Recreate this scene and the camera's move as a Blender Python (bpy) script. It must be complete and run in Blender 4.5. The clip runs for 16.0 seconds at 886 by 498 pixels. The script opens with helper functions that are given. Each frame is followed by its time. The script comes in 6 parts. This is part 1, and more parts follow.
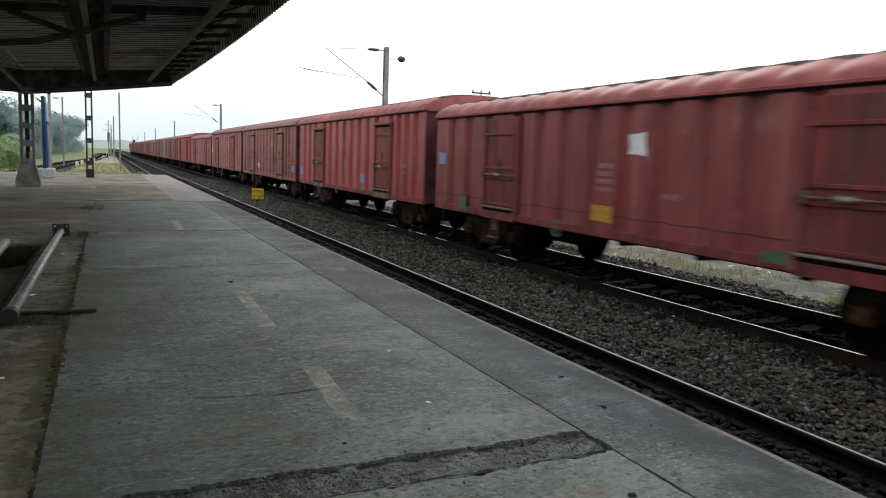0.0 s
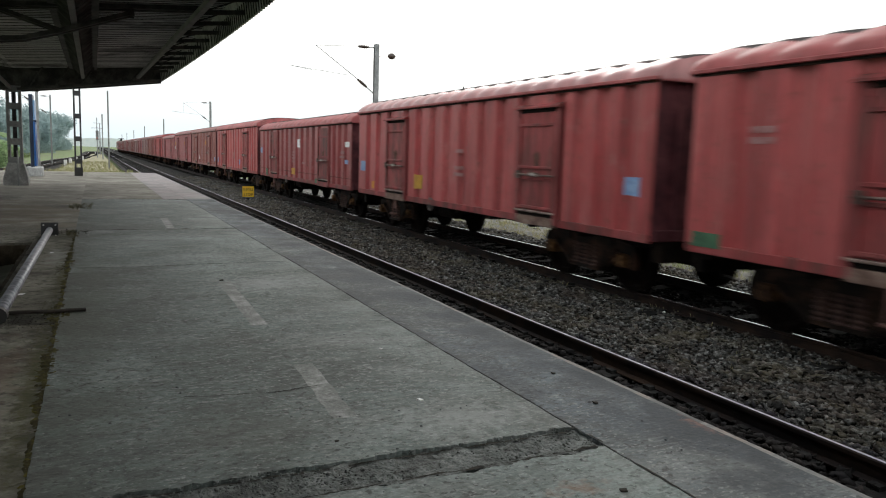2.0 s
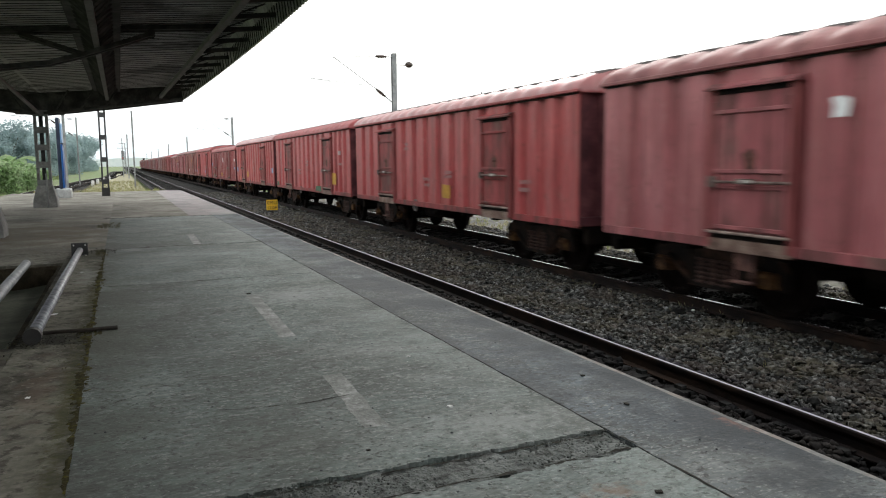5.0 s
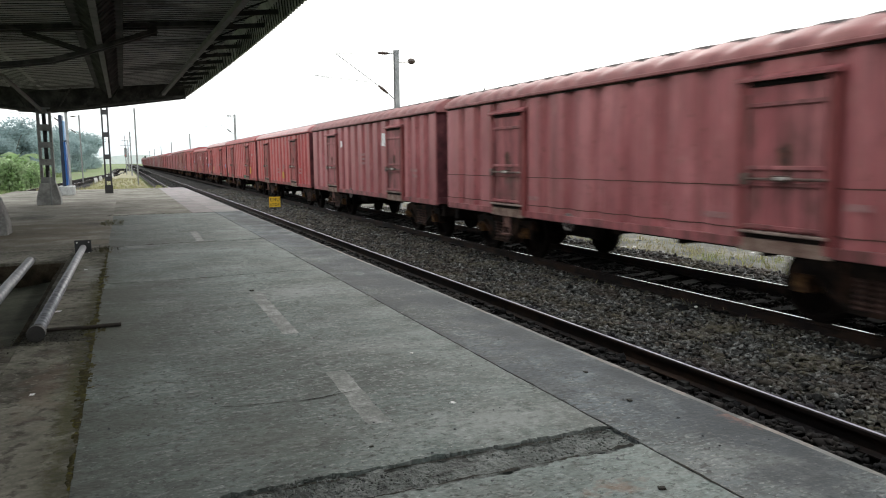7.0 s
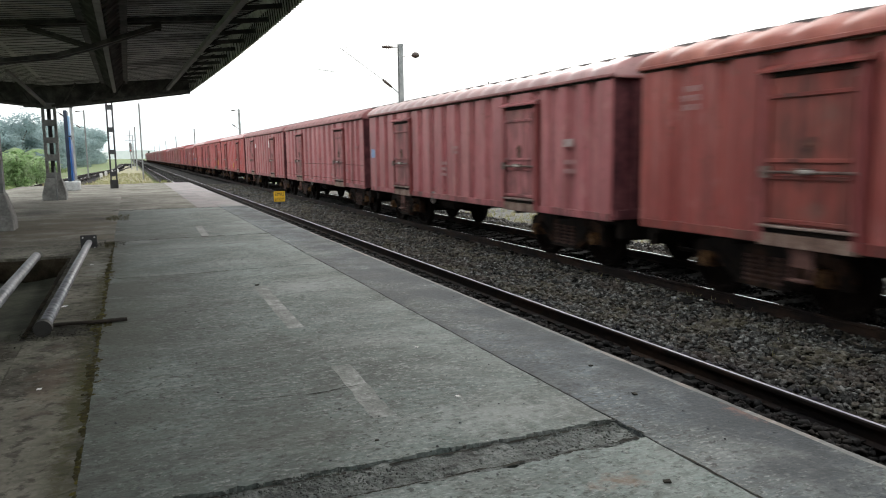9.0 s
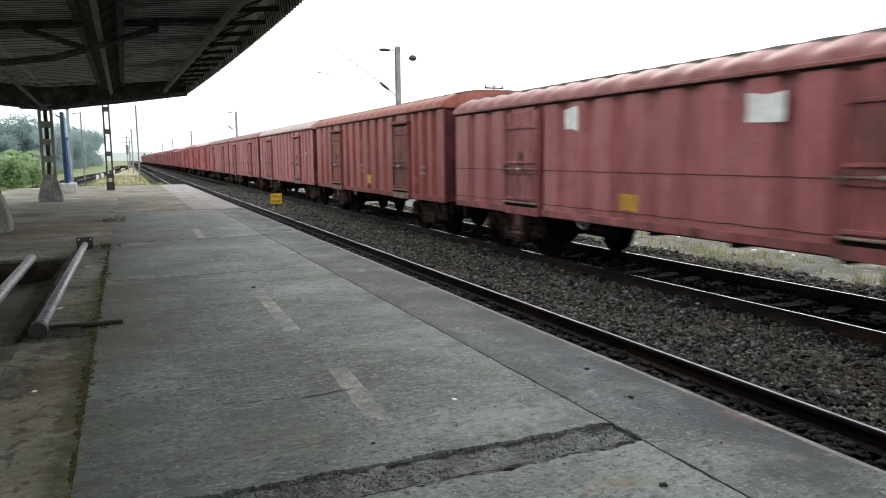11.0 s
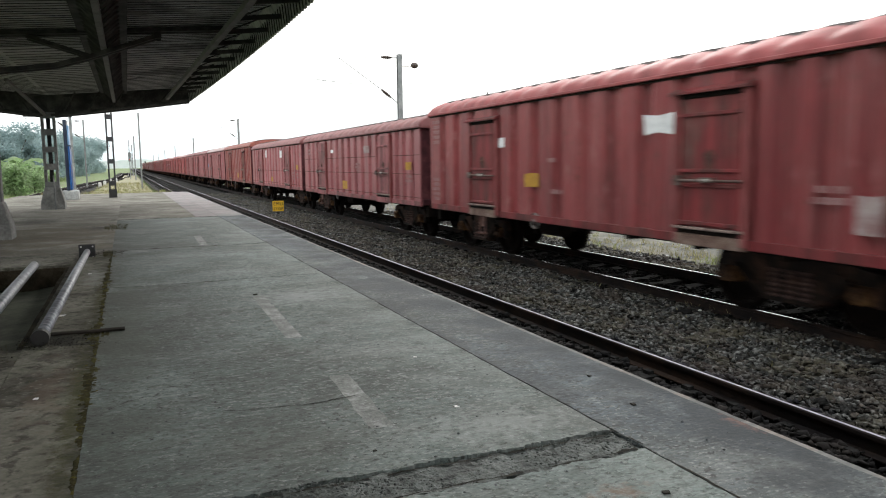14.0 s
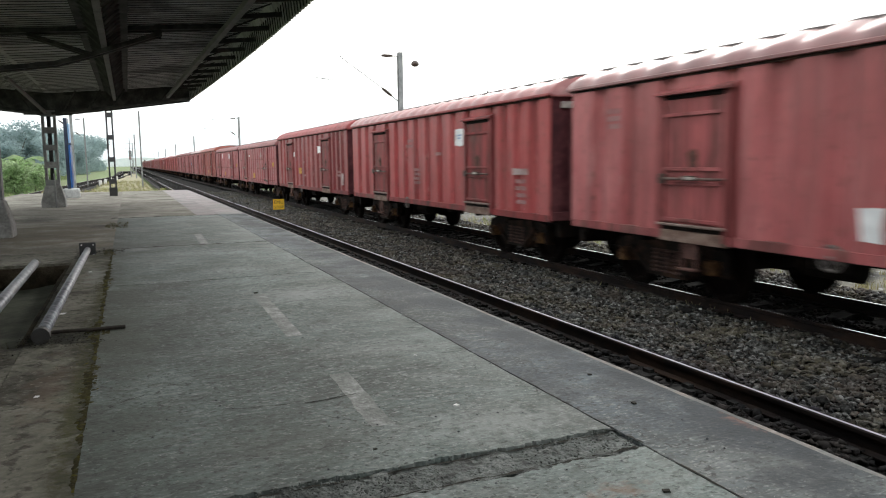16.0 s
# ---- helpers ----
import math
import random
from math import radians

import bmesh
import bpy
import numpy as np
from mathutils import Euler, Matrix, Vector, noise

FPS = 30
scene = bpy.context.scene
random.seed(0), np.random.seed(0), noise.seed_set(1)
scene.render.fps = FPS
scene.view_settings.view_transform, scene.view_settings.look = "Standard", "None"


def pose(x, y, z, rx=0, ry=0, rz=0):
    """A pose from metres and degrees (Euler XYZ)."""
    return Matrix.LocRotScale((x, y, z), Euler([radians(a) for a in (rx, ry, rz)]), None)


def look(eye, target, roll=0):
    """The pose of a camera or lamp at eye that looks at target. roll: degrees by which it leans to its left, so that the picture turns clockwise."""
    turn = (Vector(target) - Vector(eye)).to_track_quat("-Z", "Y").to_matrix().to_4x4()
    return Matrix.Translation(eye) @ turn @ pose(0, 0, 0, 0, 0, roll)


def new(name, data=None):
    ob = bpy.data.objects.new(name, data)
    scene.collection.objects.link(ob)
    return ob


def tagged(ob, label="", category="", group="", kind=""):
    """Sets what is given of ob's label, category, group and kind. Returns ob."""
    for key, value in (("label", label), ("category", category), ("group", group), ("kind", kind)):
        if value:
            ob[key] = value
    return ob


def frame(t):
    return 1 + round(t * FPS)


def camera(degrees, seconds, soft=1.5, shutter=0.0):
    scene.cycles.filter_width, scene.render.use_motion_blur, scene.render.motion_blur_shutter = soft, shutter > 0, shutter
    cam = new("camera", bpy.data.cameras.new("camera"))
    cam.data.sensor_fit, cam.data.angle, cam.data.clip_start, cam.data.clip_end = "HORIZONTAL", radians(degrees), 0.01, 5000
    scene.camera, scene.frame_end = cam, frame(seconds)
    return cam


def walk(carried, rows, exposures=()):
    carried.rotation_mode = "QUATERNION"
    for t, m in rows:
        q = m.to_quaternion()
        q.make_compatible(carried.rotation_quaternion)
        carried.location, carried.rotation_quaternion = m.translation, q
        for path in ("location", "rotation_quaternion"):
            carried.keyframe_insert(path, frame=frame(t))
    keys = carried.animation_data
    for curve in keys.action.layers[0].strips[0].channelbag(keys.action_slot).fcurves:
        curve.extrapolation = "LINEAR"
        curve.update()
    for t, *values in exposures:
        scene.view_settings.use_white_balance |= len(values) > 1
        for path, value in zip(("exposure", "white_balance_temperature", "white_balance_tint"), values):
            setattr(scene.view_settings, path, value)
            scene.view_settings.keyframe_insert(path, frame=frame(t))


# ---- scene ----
# ================= camera =================
# platform top is z = 0, the tracks run along +y, x points to the tracks
EYE = (0.0, 0.0, 1.185)
RAIL = -0.89            # top of the rails
EDGE = 2.535            # platform edge
TRACK1, TRACK2 = 4.21, 8.79
GAUGE_HALF = 0.838 + 0.035

cam = camera(61.84, 16.0, soft=1.06, shutter=0.5)
TURNS = [
    (0.0, -24.35, -6.96, -2.01), (0.5, -24.40, -7.14, -1.98), (1.0, -24.47, -7.11, -2.08),
    (1.5, -24.61, -6.84, -1.85), (2.0, -25.06, -7.15, -1.83), (2.5, -24.70, -7.28, -1.77),
    (3.0, -24.51, -6.86, -1.69), (3.5, -24.05, -6.45, -0.68), (4.0, -23.69, -6.48, 0.24),
    (5.2, -23.45, -6.75, 0.50), (6.5, -23.26, -6.96, 0.55), (7.0, -23.26, -6.95, 0.60),
    (7.5, -23.06, -7.26, 0.82), (8.0, -22.98, -7.73, 0.99), (8.5, -23.02, -7.82, 1.01),
    (9.0, -22.92, -7.41, 0.81), (10.2, -23.08, -7.25, 0.70), (11.5, -23.18, -7.18, 0.63),
    (12.0, -23.17, -7.24, 0.73), (12.5, -23.19, -7.23, 0.79), (13.0, -23.06, -6.85, 0.74),
    (13.5, -23.09, -6.79, 0.72), (14.0, -23.02, -6.65, 0.70), (14.5, -23.05, -6.68, 0.71),
    (15.0, -23.03, -6.82, 0.69), (15.5, -23.00, -6.84, 0.77), (16.0, -22.98, -6.77, 0.66)]
walk(cam, [(t, pose(*EYE, 90 + p, r, y)) for t, y, p, r in TURNS],
     exposures=[(0.0, 0.09), (2.0, 0.21), (3.5, 0.36), (5.0, 0.48), (7.0, 0.57), (9.0, 0.65), (12.5, 0.65), (16.0, 0.63)])

# ================= sky and light =================
SUN_TURN, SUN_HEIGHT = radians(30), radians(33)
world = bpy.data.worlds.new("sky")
scene.world = world
world.use_nodes = True
wn, wl = world.node_tree.nodes, world.node_tree.links
wn.clear()
sky = wn.new("ShaderNodeTexSky")
sky.sky_type, sky.sun_disc = "NISHITA", False
sky.sun_elevation, sky.sun_rotation = SUN_HEIGHT, SUN_TURN
sky.dust_density, sky.air_density = 6.0, 1.5
dome = wn.new("ShaderNodeMixRGB")          # a bright, closed overcast: mostly even white cloud
dome.inputs["Fac"].default_value = 0.93
dome.inputs["Color2"].default_value = (11.8, 12.1, 12.0, 1)
back = wn.new("ShaderNodeBackground")
back.inputs["Strength"].default_value = 0.10
wout = wn.new("ShaderNodeOutputWorld")
where = wn.new("ShaderNodeTexCoord")         # the cloud is a little bluer and dimmer in the mist along the horizon
split = wn.new("ShaderNodeSeparateXYZ")
mist = wn.new("ShaderNodeValToRGB")
mist.color_ramp.elements[0].position, mist.color_ramp.elements[0].color = 0.0, (0.66, 0.74, 0.79, 1)
mist.color_ramp.elements[1].position, mist.color_ramp.elements[1].color = 0.13, (1, 1, 1, 1)
cloud = wn.new("ShaderNodeMixRGB")
cloud.blend_type, cloud.inputs["Fac"].default_value = "MULTIPLY", 1.0
wl.new(where.outputs["Generated"], split.inputs["Vector"])
wl.new(split.outputs["Z"], mist.inputs["Fac"])
wl.new(sky.outputs["Color"], dome.inputs["Color1"])
wl.new(dome.outputs["Color"], cloud.inputs["Color1"])
wl.new(mist.outputs["Color"], cloud.inputs["Color2"])
wl.new(cloud.outputs["Color"], back.inputs["Color"])
wl.new(back.outputs["Background"], wout.inputs["Surface"])

sun_data = bpy.data.lights.new("sun", "SUN")
sun_data.energy, sun_data.angle, sun_data.color = 0.75, radians(24), (1.0, 0.97, 0.93)
sun = new("sun", sun_data)
sun.matrix_world = look((43, 75, 54), (0, 0, 0))

# ================= materials =================


def spread(n, l, stretch):
    """Object coordinates, shifted by a random step for each object, so that no two carry the same stains."""
    co, info = n.new("ShaderNodeTexCoord"), n.new("ShaderNodeObjectInfo")
    step = n.new("ShaderNodeVectorMath")
    step.operation = "MULTIPLY_ADD"
    step.inputs[1].default_value = (37.0, 53.0, 29.0)
    l.new(info.outputs["Random"], step.inputs[0])
    l.new(co.outputs["Object"], step.inputs[2])
    mp = n.new("ShaderNodeMapping")
    mp.inputs["Scale"].default_value = stretch
    l.new(step.outputs["Vector"], mp.inputs["Vector"])
    return mp


def mat(name, colours, rough=0.8, metal=0.0, scale=3.0, fine=40.0, bump=0.2, stretch=(1, 1, 1), island=0.0, per_object=0.0,
        gloss=0.5, fine_mix=0.35, lift=0.01, marks=None):
    """Surface colour from broad noise through a ramp of colours, dusted by fine noise, with fine relief."""
    m = bpy.data.materials.new(name)
    m.use_nodes = True
    n, l = m.node_tree.nodes, m.node_tree.links
    b = n["Principled BSDF"]
    b.inputs["Metallic"].default_value = metal
    b.inputs["Specular IOR Level"].default_value = gloss
    mp = spread(n, l, stretch)
    big = n.new("ShaderNodeTexNoise")
    big.inputs["Scale"].default_value, big.inputs["Detail"].default_value, big.inputs["Roughness"].default_value = scale, 6, 0.62
    small = n.new("ShaderNodeTexNoise")
    small.inputs["Scale"].default_value, small.inputs["Detail"].default_value = fine, 5
    l.new(mp.outputs["Vector"], big.inputs["Vector"])
    l.new(mp.outputs["Vector"], small.inputs["Vector"])
    ramp = n.new("ShaderNodeValToRGB")
    e = ramp.color_ramp.elements
    for i, c in enumerate(colours):
        where = 0.37 + 0.26 * i / max(1, len(colours) - 1)
        el = e[i] if i < 2 else e.new(where)
        el.position, el.color = where, (*c, 1)
    l.new(big.outputs["Fac"], ramp.inputs["Fac"])
    dust = n.new("ShaderNodeMixRGB")
    dust.blend_type, dust.inputs["Fac"].default_value = "OVERLAY", fine_mix
    l.new(ramp.outputs["Color"], dust.inputs["Color1"])
    l.new(small.outputs["Fac"], dust.inputs["Color2"])
    last = dust.outputs["Color"]
    for use, amount in (("island", island), ("object", per_object)):
        if amount:
            src = n.new("ShaderNodeNewGeometry") if use == "island" else n.new("ShaderNodeObjectInfo")
            rng = n.new("ShaderNodeMapRange")
            rng.inputs["To Min"].default_value, rng.inputs["To Max"].default_value = 1 - amount, 1 + amount
            l.new(src.outputs["Random Per Island" if use == "island" else "Random"], rng.inputs["Value"])
            hsv = n.new("ShaderNodeHueSaturation")
            l.new(rng.outputs["Result"], hsv.inputs["Value"])
            l.new(last, hsv.inputs["Color"])
            last = hsv.outputs["Color"]
    if marks:
        last = marks(n, l, mp, last)
    l.new(last, b.inputs["Base Color"])
    rr = n.new("ShaderNodeMapRange")
    rr.inputs["To Min"].default_value, rr.inputs["To Max"].default_value = max(0.02, rough - 0.12), min(1, rough + 0.12)
    l.new(big.outputs["Fac"], rr.inputs["Value"])
    l.new(rr.outputs["Result"], b.inputs["Roughness"])
    if bump:
        bp = n.new("ShaderNodeBump")
        bp.inputs["Strength"].default_value, bp.inputs["Distance"].default_value = bump, lift
        l.new(small.outputs["Fac"], bp.inputs["Height"])
        l.new(bp.outputs["Normal"], b.inputs["Normal"])
    return m


def overlay(colour, scale, low, high, stretch=(1, 1, 1), strength=0.8):
    """Returns a marks function: stains of one colour where stretched noise is high."""
    def add(n, l, mp, last):
        m2 = spread(n, l, stretch)
        t = n.new("ShaderNodeTexNoise")
        t.inputs["Scale"].default_value, t.inputs["Detail"].default_value = scale, 7
        t.inputs["Roughness"].default_value = 0.65
        l.new(m2.outputs["Vector"], t.inputs["Vector"])
        r = n.new("ShaderNodeMapRange")
        r.inputs["From Min"].default_value, r.inputs["From Max"].default_value = low, high
        r.inputs["To Max"].default_value = strength
        l.new(t.outputs["Fac"], r.inputs["Value"])
        mx = n.new("ShaderNodeMixRGB")
        mx.inputs["Color2"].default_value = (*colour, 1)
        l.new(r.outputs["Result"], mx.inputs["Fac"])
        l.new(last, mx.inputs["Color1"])
        return mx.outputs["Color"]
    return add


def band(colour, a, b, scale, strength):
    """Returns a marks function: a colour that thickens from x = a to x = b, broken by noise."""
    def add(n, l, mp, last):
        co, sep, t = n.new("ShaderNodeTexCoord"), n.new("ShaderNodeSeparateXYZ"), n.new("ShaderNodeTexNoise")
        l.new(co.outputs["Object"], sep.inputs["Vector"])
        l.new(co.outputs["Object"], t.inputs["Vector"])
        t.inputs["Scale"].default_value, t.inputs["Detail"].default_value = scale, 7
        r, q, k = n.new("ShaderNodeMapRange"), n.new("ShaderNodeMapRange"), n.new("ShaderNodeMath")
        r.inputs["From Min"].default_value, r.inputs["From Max"].default_value = a, b
        l.new(sep.outputs["X"], r.inputs["Value"])
        q.inputs["From Min"].default_value, q.inputs["From Max"].default_value, q.inputs["To Max"].default_value = 0.36, 0.56, strength
        l.new(t.outputs["Fac"], q.inputs["Value"])
        k.operation = "MULTIPLY"
        l.new(r.outputs["Result"], k.inputs[0])
        l.new(q.outputs["Result"], k.inputs[1])
        mx = n.new("ShaderNodeMixRGB")
        mx.inputs["Color2"].default_value = (*colour, 1)
        l.new(k.outputs["Value"], mx.inputs["Fac"])
        l.new(last, mx.inputs["Color1"])
        return mx.outputs["Color"]
    return add


def spot(colour, x, y, rx, ry, strength, scale=7.0):
    """Returns a marks function: one stain round (x, y) with a ragged, fading rim."""
    def add(n, l, mp, last):
        co, m2, t = n.new("ShaderNodeTexCoord"), n.new("ShaderNodeMapping"), n.new("ShaderNodeTexNoise")
        m2.inputs["Location"].default_value, m2.inputs["Scale"].default_value = (-x / rx, -y / ry, 0), (1 / rx, 1 / ry, 0)
        l.new(co.outputs["Object"], m2.inputs["Vector"])
        l.new(co.outputs["Object"], t.inputs["Vector"])
        t.inputs["Scale"].default_value, t.inputs["Detail"].default_value, t.inputs["Roughness"].default_value = scale, 8, 0.7
        ln, add2, r = n.new("ShaderNodeVectorMath"), n.new("ShaderNodeMath"), n.new("ShaderNodeMapRange")
        ln.operation = "LENGTH"
        l.new(m2.outputs["Vector"], ln.inputs[0])
        add2.operation, add2.inputs[1].default_value = "MULTIPLY_ADD", 4.0
        l.new(t.outputs["Fac"], add2.inputs[0])
        l.new(ln.outputs["Value"], add2.inputs[2])
        r.inputs["From Min"].default_value, r.inputs["From Max"].default_value = 3.0, 2.2
        r.inputs["To Max"].default_value = strength
        l.new(add2.outputs["Value"], r.inputs["Value"])
        mx = n.new("ShaderNodeMixRGB")
        mx.inputs["Color2"].default_value = (*colour, 1)
        l.new(r.outputs["Result"], mx.inputs["Fac"])
        l.new(last, mx.inputs["Color1"])
        return mx.outputs["Color"]
    return add


def many(*adds):
    def add(n, l, mp, last):
        for a in adds:
            last = a(n, l, mp, last)
        return last
    return add


def paint(name, a, b, c, rough=0.48, gloss=0.5):
    return mat(name, (a, b, c), rough=rough, scale=1.1, fine=9, bump=0.05, stretch=(1, 1, 0.35), fine_mix=0.3, gloss=gloss,
               marks=many(overlay((0.40, 0.175, 0.165), 3.2, 0.52, 0.68, (1, 2.2, 0.10), 0.42),
                          overlay((0.08, 0.022, 0.022), 2.2, 0.50, 0.66, (1, 1.8, 0.10), 0.5),
                          overlay((0.30, 0.10, 0.098), 0.5, 0.50, 0.66, (1, 1, 1), 0.30),
                          overlay((0.44, 0.21, 0.20), 2.1, 0.58, 0.70, (1, 1.6, 0.8), 0.38),
                          overlay((0.10, 0.045, 0.03), 12, 0.58, 0.68, (1, 1, 0.6), 0.7)))


PAINTS = {
    "crimson": paint("oxide_red_paint", (0.31, 0.041, 0.044), (0.38, 0.056, 0.059), (0.42, 0.080, 0.082)),
    "faded": paint("faded_red_paint", (0.27, 0.070, 0.079), (0.335, 0.094, 0.104), (0.40, 0.137, 0.147)),
    "fresh": paint("fresh_red_oxide_paint", (0.20, 0.030, 0.026), (0.245, 0.040, 0.035), (0.29, 0.060, 0.051)),
    "brown": paint("brownish_red_paint", (0.19, 0.048, 0.042), (0.235, 0.066, 0.058), (0.28, 0.095, 0.082)),
}
# far wagons: dusty paint, paled so distance haze is part of the colour
PAINTS["dusty"] = paint("haze_paled_dusty_paint", (0.23, 0.140, 0.140), (0.28, 0.18, 0.18), (0.33, 0.23, 0.23))
ROOFS = {k: paint("roof_" + k, *c, rough=0.6, gloss=0.25) for k, c in (
    ("crimson", ((0.24, 0.044, 0.047), (0.30, 0.060, 0.063), (0.37, 0.098, 0.10))), ("faded", ((0.17, 0.055, 0.057), (0.22, 0.078, 0.08), (0.28, 0.12, 0.118))),
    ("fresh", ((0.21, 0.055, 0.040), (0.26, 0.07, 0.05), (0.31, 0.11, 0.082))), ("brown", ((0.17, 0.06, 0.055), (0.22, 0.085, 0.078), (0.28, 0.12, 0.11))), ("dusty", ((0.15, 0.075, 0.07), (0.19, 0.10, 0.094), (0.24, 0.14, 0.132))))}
M_ROOFTOP = mat("dark_roof_crown", ((0.035, 0.030, 0.030), (0.06, 0.05, 0.05), (0.10, 0.08, 0.08)), rough=0.95, scale=2, fine=14, bump=0.1, gloss=0.03)
M_POST = mat("dull_red_door_post", ((0.17, 0.040, 0.041), (0.225, 0.057, 0.058), (0.28, 0.085, 0.085)), rough=0.65, scale=2, fine=14, bump=0.1, gloss=0.3, stretch=(1, 1, 0.3))
# red of the wagon ends, with the shade of the gaps in its colour
M_ENDSHADE = mat("shade_dark_red_end_sheet", ((0.055, 0.016, 0.020), (0.095, 0.028, 0.034), (0.15, 0.05, 0.056)), rough=0.7, scale=2, fine=14, bump=0.1, gloss=0.25)
# grime and rust, deepened to near black with the shade under the wagons
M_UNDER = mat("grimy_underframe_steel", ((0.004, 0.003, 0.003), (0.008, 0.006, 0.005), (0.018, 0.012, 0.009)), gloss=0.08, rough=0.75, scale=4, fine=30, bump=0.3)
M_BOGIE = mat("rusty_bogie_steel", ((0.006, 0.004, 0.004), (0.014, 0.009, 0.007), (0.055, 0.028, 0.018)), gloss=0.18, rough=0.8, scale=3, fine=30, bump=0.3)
M_RUST = mat("bright_rust_on_castings", ((0.02, 0.011, 0.008), (0.065, 0.033, 0.016), (0.16, 0.085, 0.036)), gloss=0.15, rough=0.85, scale=6, fine=40, bump=0.3)
M_SPRING = mat("spring_steel_with_brake_dust", ((0.045, 0.026, 0.022), (0.10, 0.060, 0.052)), gloss=0.18, rough=0.75, scale=8)
M_WHEEL = mat("near_black_wheel_steel", ((0.004, 0.003, 0.003), (0.009, 0.006, 0.005)), rough=0.8, gloss=0.06, scale=5)
M_SILL = mat("scuffed_door_sill", ((0.13, 0.085, 0.072), (0.21, 0.15, 0.13), (0.32, 0.25, 0.22)), rough=0.8, scale=6)
M_STEP = mat("rusty_step_iron", ((0.06, 0.026, 0.021), (0.105, 0.046, 0.038), (0.16, 0.082, 0.066)), rough=0.85, scale=5)
M_KICK = mat("dusty_brown_plate", ((0.10, 0.058, 0.045), (0.17, 0.105, 0.082), (0.25, 0.18, 0.15)), rough=0.85, scale=5)
M_STAIN = mat("dark_rust_run", ((0.05, 0.02, 0.016), (0.085, 0.034, 0.026), (0.13, 0.05, 0.038)), rough=0.85, scale=9)
M_LATCH = mat("worn_latch_steel", ((0.05, 0.026, 0.022), (0.10, 0.058, 0.048), (0.20, 0.155, 0.14)), rough=0.55, metal=0.2, scale=5)
M_VALVE = mat("greasy_brake_valve", ((0.07, 0.06, 0.057), (0.17, 0.15, 0.14)), rough=0.6, scale=9)


def enamel(m, index, rough, weight=1.0):
    """A glossy coat of enamel."""
    b = m.node_tree.nodes["Principled BSDF"]
    b.inputs["Coat Weight"].default_value, b.inputs["Coat Roughness"].default_value, b.inputs["Coat IOR"].default_value = weight, rough, index
    return m


for key in ROOFS:
    enamel(ROOFS[key], 1.5, 0.34, 0.12)
BRIGHT = {k: enamel(ROOFS[k].copy(), 1.7, 0.34, 0.85) for k in ("crimson", "faded")}       # newer, shinier roofs
PAINTS["maroon"], ROOFS["maroon"] = paint("maroon_paint", (0.185, 0.022, 0.026), (0.235, 0.031, 0.035), (0.29, 0.052, 0.055)), ROOFS["crimson"]
PAINTS["rosy"], ROOFS["rosy"] = paint("rosy_red_paint", (0.34, 0.078, 0.082), (0.41, 0.102, 0.106), (0.47, 0.145, 0.148)), BRIGHT["faded"]
DOORPAINT = {k: mat("grimy_door_" + k, c, rough=0.6, scale=1.1, fine=9, bump=0.05, stretch=(1, 1, 0.35), fine_mix=0.3, gloss=0.3,
                    marks=many(overlay((0.075, 0.040, 0.034), 1.6, 0.45, 0.62, (1, 1.4, 0.5), 0.75), overlay((0.05, 0.016, 0.016), 3.5, 0.48, 0.62, (1, 2.2, 0.10), 0.6),
                               overlay((0.16, 0.11, 0.09), 1.4, 0.56, 0.70, (1, 1, 0.8), 0.5)))
             for k, c in (("crimson", ((0.225, 0.034, 0.036), (0.28, 0.046, 0.048), (0.33, 0.07, 0.072))), ("rosy", ((0.32, 0.075, 0.079), (0.38, 0.097, 0.10), (0.44, 0.135, 0.138))), ("maroon", ((0.175, 0.022, 0.026), (0.22, 0.031, 0.035), (0.27, 0.05, 0.053))),
                          ("fresh", ((0.175, 0.033, 0.028), (0.215, 0.043, 0.036), (0.26, 0.066, 0.054))), ("faded", ((0.28, 0.078, 0.087), (0.34, 0.102, 0.112), (0.40, 0.145, 0.155))))}
M_HANDLE = mat("bare_steel_handle", ((0.34, 0.31, 0.29), (0.52, 0.49, 0.46)), rough=0.6, metal=0.2, scale=9)
MARKS = {
    "white": mat("white_stencil_patch", ((0.62, 0.63, 0.64), (0.84, 0.85, 0.86)), rough=0.7, scale=7),
    "blue": mat("blue_stencil_patch", ((0.15, 0.25, 0.46), (0.25, 0.36, 0.55)), rough=0.7, scale=7),
    "yellow": mat("yellow_stencil_patch", ((0.36, 0.18, 0.018), (0.54, 0.30, 0.03)), rough=0.7, scale=7),
    "orange": mat("orange_stencil_patch", ((0.52, 0.21, 0.02), (0.62, 0.29, 0.03)), rough=0.7, scale=7),
    "green": mat("green_touch_up_paint", ((0.03, 0.09, 0.05), (0.06, 0.15, 0.08)), rough=0.7, scale=7),
    "pale": mat("half_wiped_white_patch", ((0.26, 0.15, 0.148), (0.40, 0.33, 0.32)), rough=0.8, scale=5),
    "text": mat("faded_white_lettering", ((0.25, 0.105, 0.105), (0.35, 0.21, 0.21)), rough=0.8, scale=11),
}

